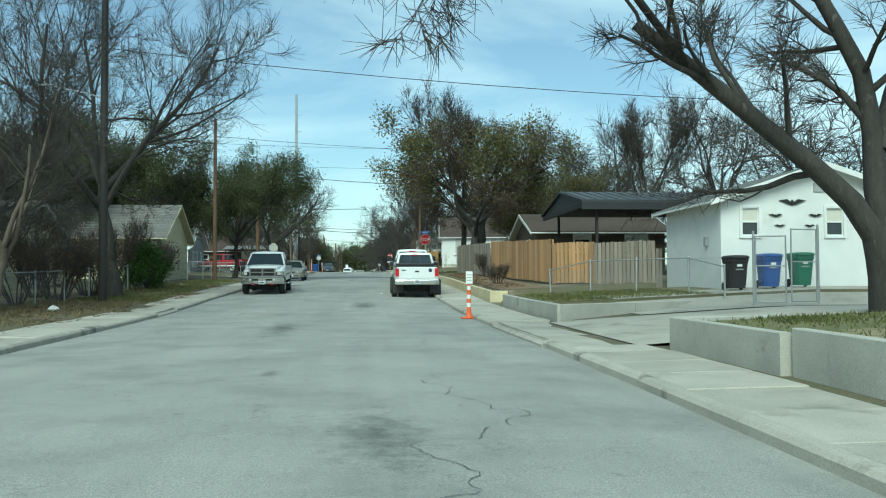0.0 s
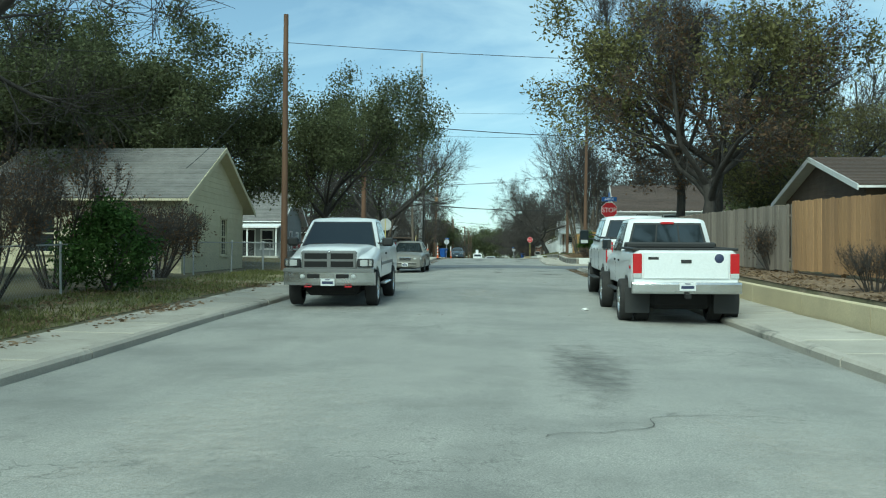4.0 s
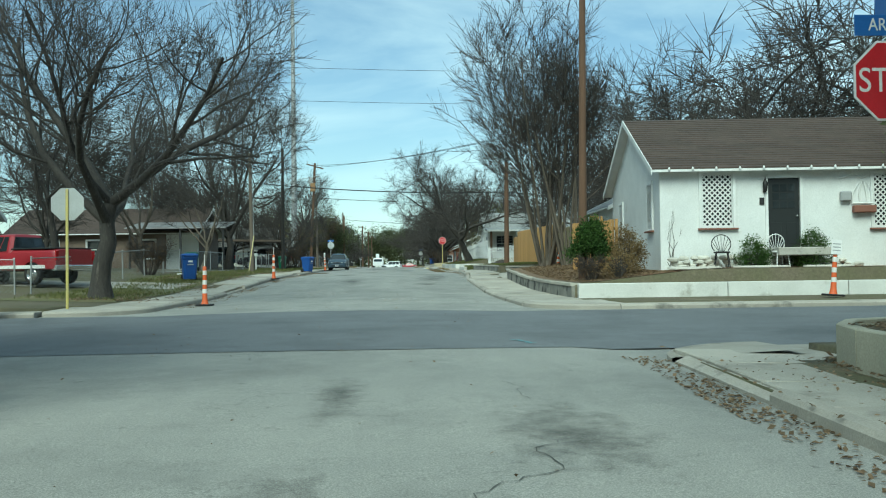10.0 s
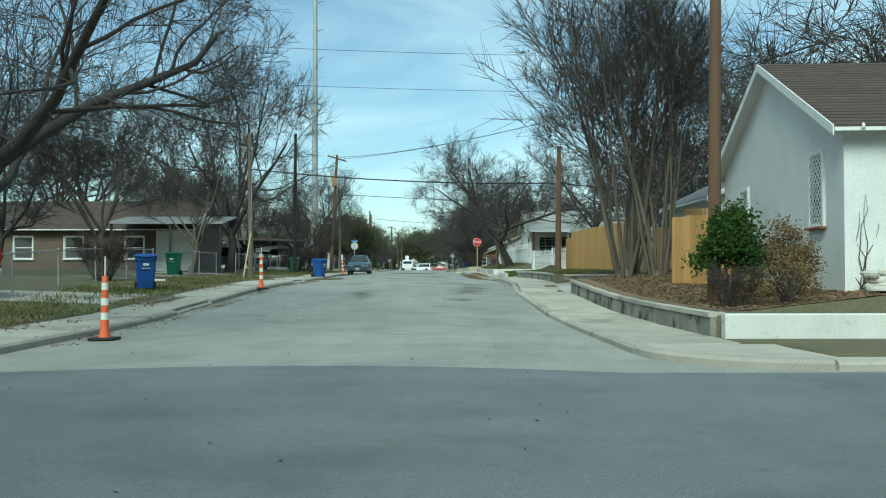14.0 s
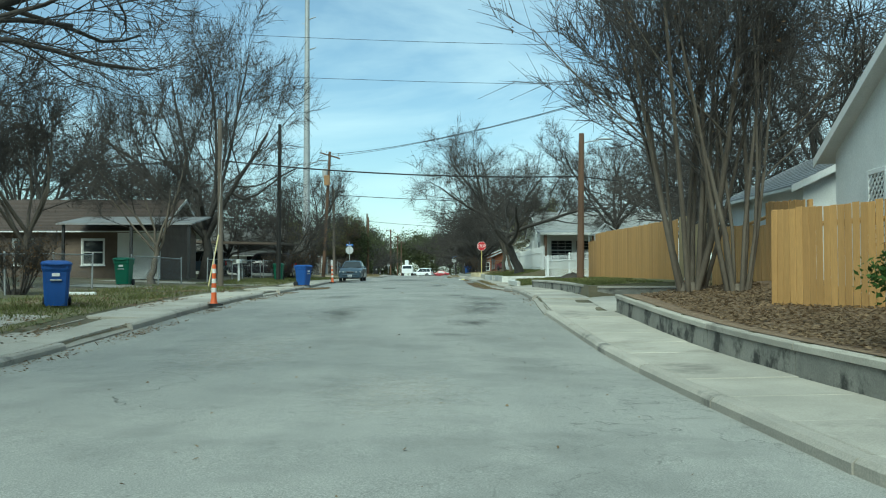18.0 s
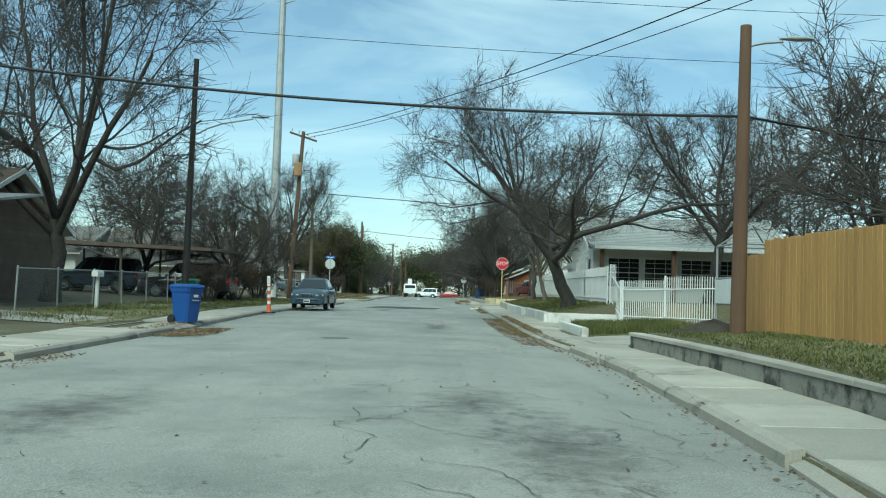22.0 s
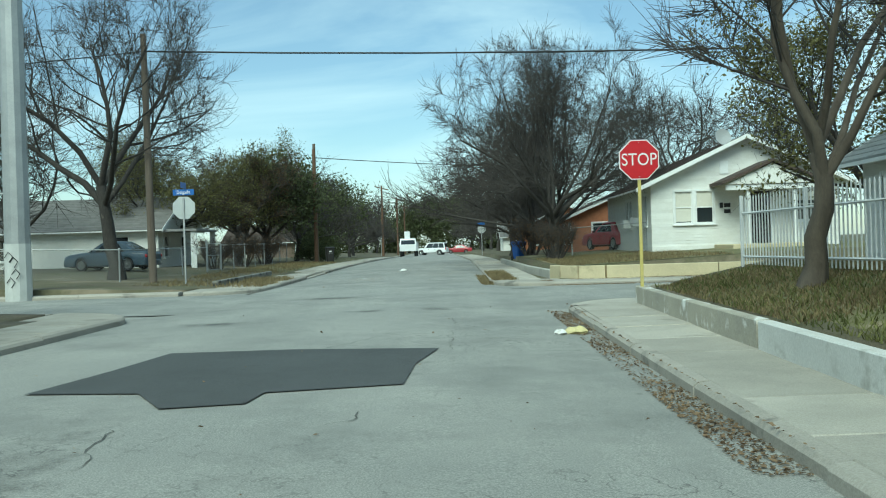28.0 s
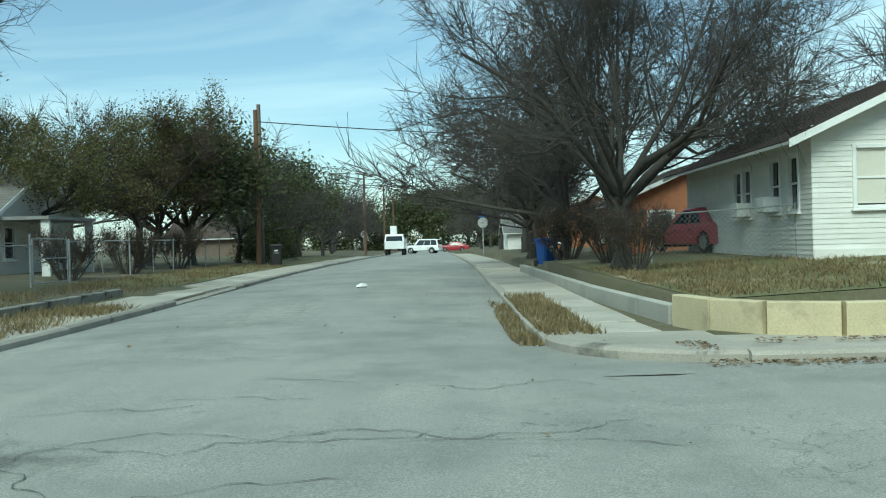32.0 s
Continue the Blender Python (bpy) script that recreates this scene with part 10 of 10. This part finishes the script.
def film_of_oil(name, c):
    """A thin ragged stain that thins out towards its rim."""
    m, nt, p = shader(name)
    N, L = nt.nodes, nt.links
    p.inputs["Base Color"].default_value = rgb(c)
    p.inputs["Roughness"].default_value = 0.85
    tcn = N.new("ShaderNodeTexCoord")
    off = N.new("ShaderNodeVectorMath")
    off.operation = "SUBTRACT"
    off.inputs[1].default_value = (0.5, 0.5, 0.5)
    L.new(tcn.outputs["Generated"], off.inputs[0])
    flat = N.new("ShaderNodeVectorMath")
    flat.operation = "MULTIPLY"
    flat.inputs[1].default_value = (2, 2, 0)
    L.new(off.outputs["Vector"], flat.inputs[0])
    ln = N.new("ShaderNodeVectorMath")
    ln.operation = "LENGTH"
    L.new(flat.outputs["Vector"], ln.inputs[0])
    nz = N.new("ShaderNodeTexNoise")
    nz.inputs["Scale"].default_value, nz.inputs["Detail"].default_value, nz.inputs["Roughness"].default_value = 3.5, 8, 0.75
    L.new(N.new("ShaderNodeNewGeometry").outputs["Position"], nz.inputs["Vector"])
    sb = N.new("ShaderNodeMath")
    sb.operation = "MULTIPLY_ADD"
    sb.inputs[1].default_value = -0.42
    L.new(ln.outputs["Value"], sb.inputs[0])
    L.new(nz.outputs["Fac"], sb.inputs[2])
    mr = N.new("ShaderNodeMapRange")
    mr.inputs["From Min"].default_value, mr.inputs["From Max"].default_value, mr.inputs["To Max"].default_value = 0.22, 0.62, 0.55
    L.new(sb.outputs["Value"], mr.inputs["Value"])
    trn = N.new("ShaderNodeBsdfTransparent")
    mx = N.new("ShaderNodeMixShader")
    L.new(mr.outputs["Result"], mx.inputs[0])
    L.new(trn.outputs["BSDF"], mx.inputs[1])
    L.new(p.outputs["BSDF"], mx.inputs[2])
    L.new(mx.outputs["Shader"], N["Material Output"].inputs["Surface"])
    return m


M_WORN = film_of_oil("dark_road_stain", (0.07, 0.07, 0.066))
M_DUST = film_of_oil("pale_road_dust", (0.50, 0.48, 0.43))
rk = random.Random(77)


def crack(x, y, ang, length, w=0.0075):
    pts = [(x, y)]
    a = ang
    n = int(length / 0.11)
    for i in range(n):
        a += rk.gauss(0, 0.75)
        a += (ang - a) * 0.35
        x, y = x + 0.11 * math.cos(a), y + 0.11 * math.sin(a)
        if not kl(y) + 0.1 < x < kr(y) - 0.05:
            break
        pts.append((x, y))
    if len(pts) < 3:
        return
    vs, fs = [], []
    for i, (px, py) in enumerate(pts):
        q = pts[min(i + 1, len(pts) - 1)], pts[max(i - 1, 0)]
        d = Vector((q[0][0] - q[1][0], q[0][1] - q[1][1])).normalized()
        ww = w * rk.uniform(0.25, 1.0) * (0.2 if i in (0, len(pts) - 1) else 1)
        z = crown(px, py) + 0.007
        vs += [(px - d.y * ww, py + d.x * ww, z), (px + d.y * ww, py - d.x * ww, z)]
    for i in range(len(pts) - 1):
        fs.append((2 * i, 2 * i + 1, 2 * i + 3, 2 * i + 2))
    tagged(part("road_crack", Mesh().add(vs, fs), M_CRACK), "jagged open crack in worn asphalt", "road crack", kind="structure")


for x, y, a, L in ((2.05, 91.7, -1.65, 5.0), (2.4, 97, -1.8, 4.0), (3.1, 96.3, -2.4, 2.5), (2.6, 101, -1.4, 5), (2.9, 106.5, -2.2, 4), (2.2, 108, -1.5, 4), (3.2, 99, 3.0, 1.8), (1.5, 105, -1.7, 3), (3.0, 112, -1.9, 3.5), (1.62, 154.6, -1.5, 5.5), (1.1, 152, -1.7, 4), (2.2, 157, -1.3, 3),
                   (-1.5, 158.5, 0.2, 4), (-2.5, 160.2, 0.1, 5), (0.8, 161, 0.15, 3), (3.0, 12, -1.5, 5), (3.4, 8, -1.7, 4), (3.9, 20, -1.6, 5), (1.8, 27, -1.6, 4), (3.6, 31, -2.6, 3), (2.6, 52, -1.6, 5), (1.2, 63, -1.5, 4), (2.9, 66, -1.8, 4), (-2.0, 88, -1.5, 4), (-1.4, 120, -1.6, 5), (2.4, 121, -1.7, 4), (2.8, 133, -1.6, 6), (1.6, 140, -1.5, 4), (-2.4, 135, -1.6, 5),
                   (0.4, 172, -1.6, 5), (2.2, 178, -1.5, 6), (-1.6, 176, -1.6, 5), (-0.8, 110, 0.1, 2.0), (1.4, 117, 0.2, 2.2), (2.9, 94, -0.8, 1.6), (3.3, 104, -2.8, 1.6)):
    crack(x, y, a, L)
# broken net of cracks where the asphalt has sunk, and long ones over the second cross street
for i in range(30):
    crack(rk.uniform(1.3, 4.0), rk.uniform(93.5, 108.5), rk.choice((-1.6, -1.6, 0.2, -0.8, 2.4)), rk.uniform(0.9, 2.4), 0.006)
for i in range(16):
    crack(rk.uniform(-3.0, 2.2), rk.uniform(157.4, 163.6), rk.choice((0.05, 0.1, -0.1, 3.1)), rk.uniform(1.2, 3.2), 0.008)
for i in range(34):
    y = rk.uniform(4, 150)
    crack(rk.uniform(kl(y) + 0.5, kr(y) - 0.4), y, rk.choice((-1.6, 0.2, -1.2)), rk.uniform(0.5, 1.5), 0.008)


def worn(x, y, rx, ry, mt=None, label="ragged dark stain on worn asphalt"):
    pts = [(x + rx * math.cos(a), y + ry * math.sin(a)) for a in [2 * math.pi * k / 20 for k in range(20)]]
    pts = [(min(max(px, kl(py) + 0.05), kr(py) - 0.02), py) for px, py in pts]
    blot("road_stain", pts, mt or M_WORN, label, "road stain", 0.0075)


for x, y, rx, ry in ((1.9, 93.0, 0.9, 0.4), (2.7, 98.6, 1.1, 2.6), (2.9, 103.5, 1.0, 3.0), (2.4, 95.2, 0.9, 1.2), (3.0, 100.8, 1.0, 1.8), (2.2, 106.0, 0.9, 2.0), (-0.6, 97, 0.8, 4.0), (0.2, 22, 0.7, 5.0), (2.0, 34, 0.8, 4.0), (1.6, 124, 0.8, 4.0), (-1.2, 142, 0.8, 4.0), (1.4, 156.2, 0.6, 0.7), (0.0, 156.0, 0.7, 0.5), (-2.6, 154.2, 1.2, 0.6), (3.1, 61.5, 0.8, 2.2), (2.4, 7.6, 0.6, 2.6), (1.0, 12.2, 0.25, 0.9), (2.9, 66, 0.9, 2.0), (-1.5, 104.5, 1.2, 2.5),
                     (0.9, 63.5, 0.5, 2.5), (1.0, 68.0, 0.4, 2.0), (-1.4, 160.4, 1.6, 0.9), (-2.2, 52, 0.9, 3), (4.3, 41, 0.8, 2.6), (-2.8, 66.5, 0.7, 2.0), (-4.0, 144, 0.8, 1.5)):
    worn(x, y, rx, ry)
for x, y, rx, ry in ((1.2, 86, 1.4, 3.0), (-1.5, 90, 1.6, 4), (3.2, 29, 1.2, 3.5), (-2.9, 140.5, 1.0, 3.0), (-2.8, 136, 0.9, 3.5), (2.6, 116, 1.2, 4), (0.4, 47, 1.5, 4), (-1.6, 172, 1.4, 5), (1.6, 128, 1.2, 5), (-1.2, 30, 1.5, 5)):
    worn(x, y, rx, ry, M_DUST, "pale dusty wear on the asphalt")
mh = thing("manhole_cover", (-0.55, 116.9, crown(-0.55, 116.9) + 0.008), "round cast iron manhole cover flush in the street", "manhole cover")
part("cover", Mesh().lathe([(0.0, 0.006), (0.25, 0.006), (0.25, -0.02)][::-1], (0, 0, 0), 24), M_RIM, mh)
part("rim", Mesh().lathe([(0.26, -0.02), (0.26, 0.006), (0.3, 0.004), (0.3, -0.02)][::-1], (0, 0, 0), 24), M_RIM, mh)

# evergreen mass closing the far end of the street
for i, (x, y, w, h) in enumerate(((-9, 312, 5, 6.5), (-1, 316, 5.5, 8.0), (7, 314, 5.5, 8.5), (15, 312, 5, 6.5), (-18, 310, 6, 6), (24, 310, 6, 6), (-28, 300, 7, 6), (34, 300, 7, 6))):
    shrub("far_evergreen_mass", x, y, w, 3.5, h, M_OAK, 4500, 0.55, "dark green evergreen thicket across the far street end", 90 + i, category="tree", z=gz(300) - 0.1)
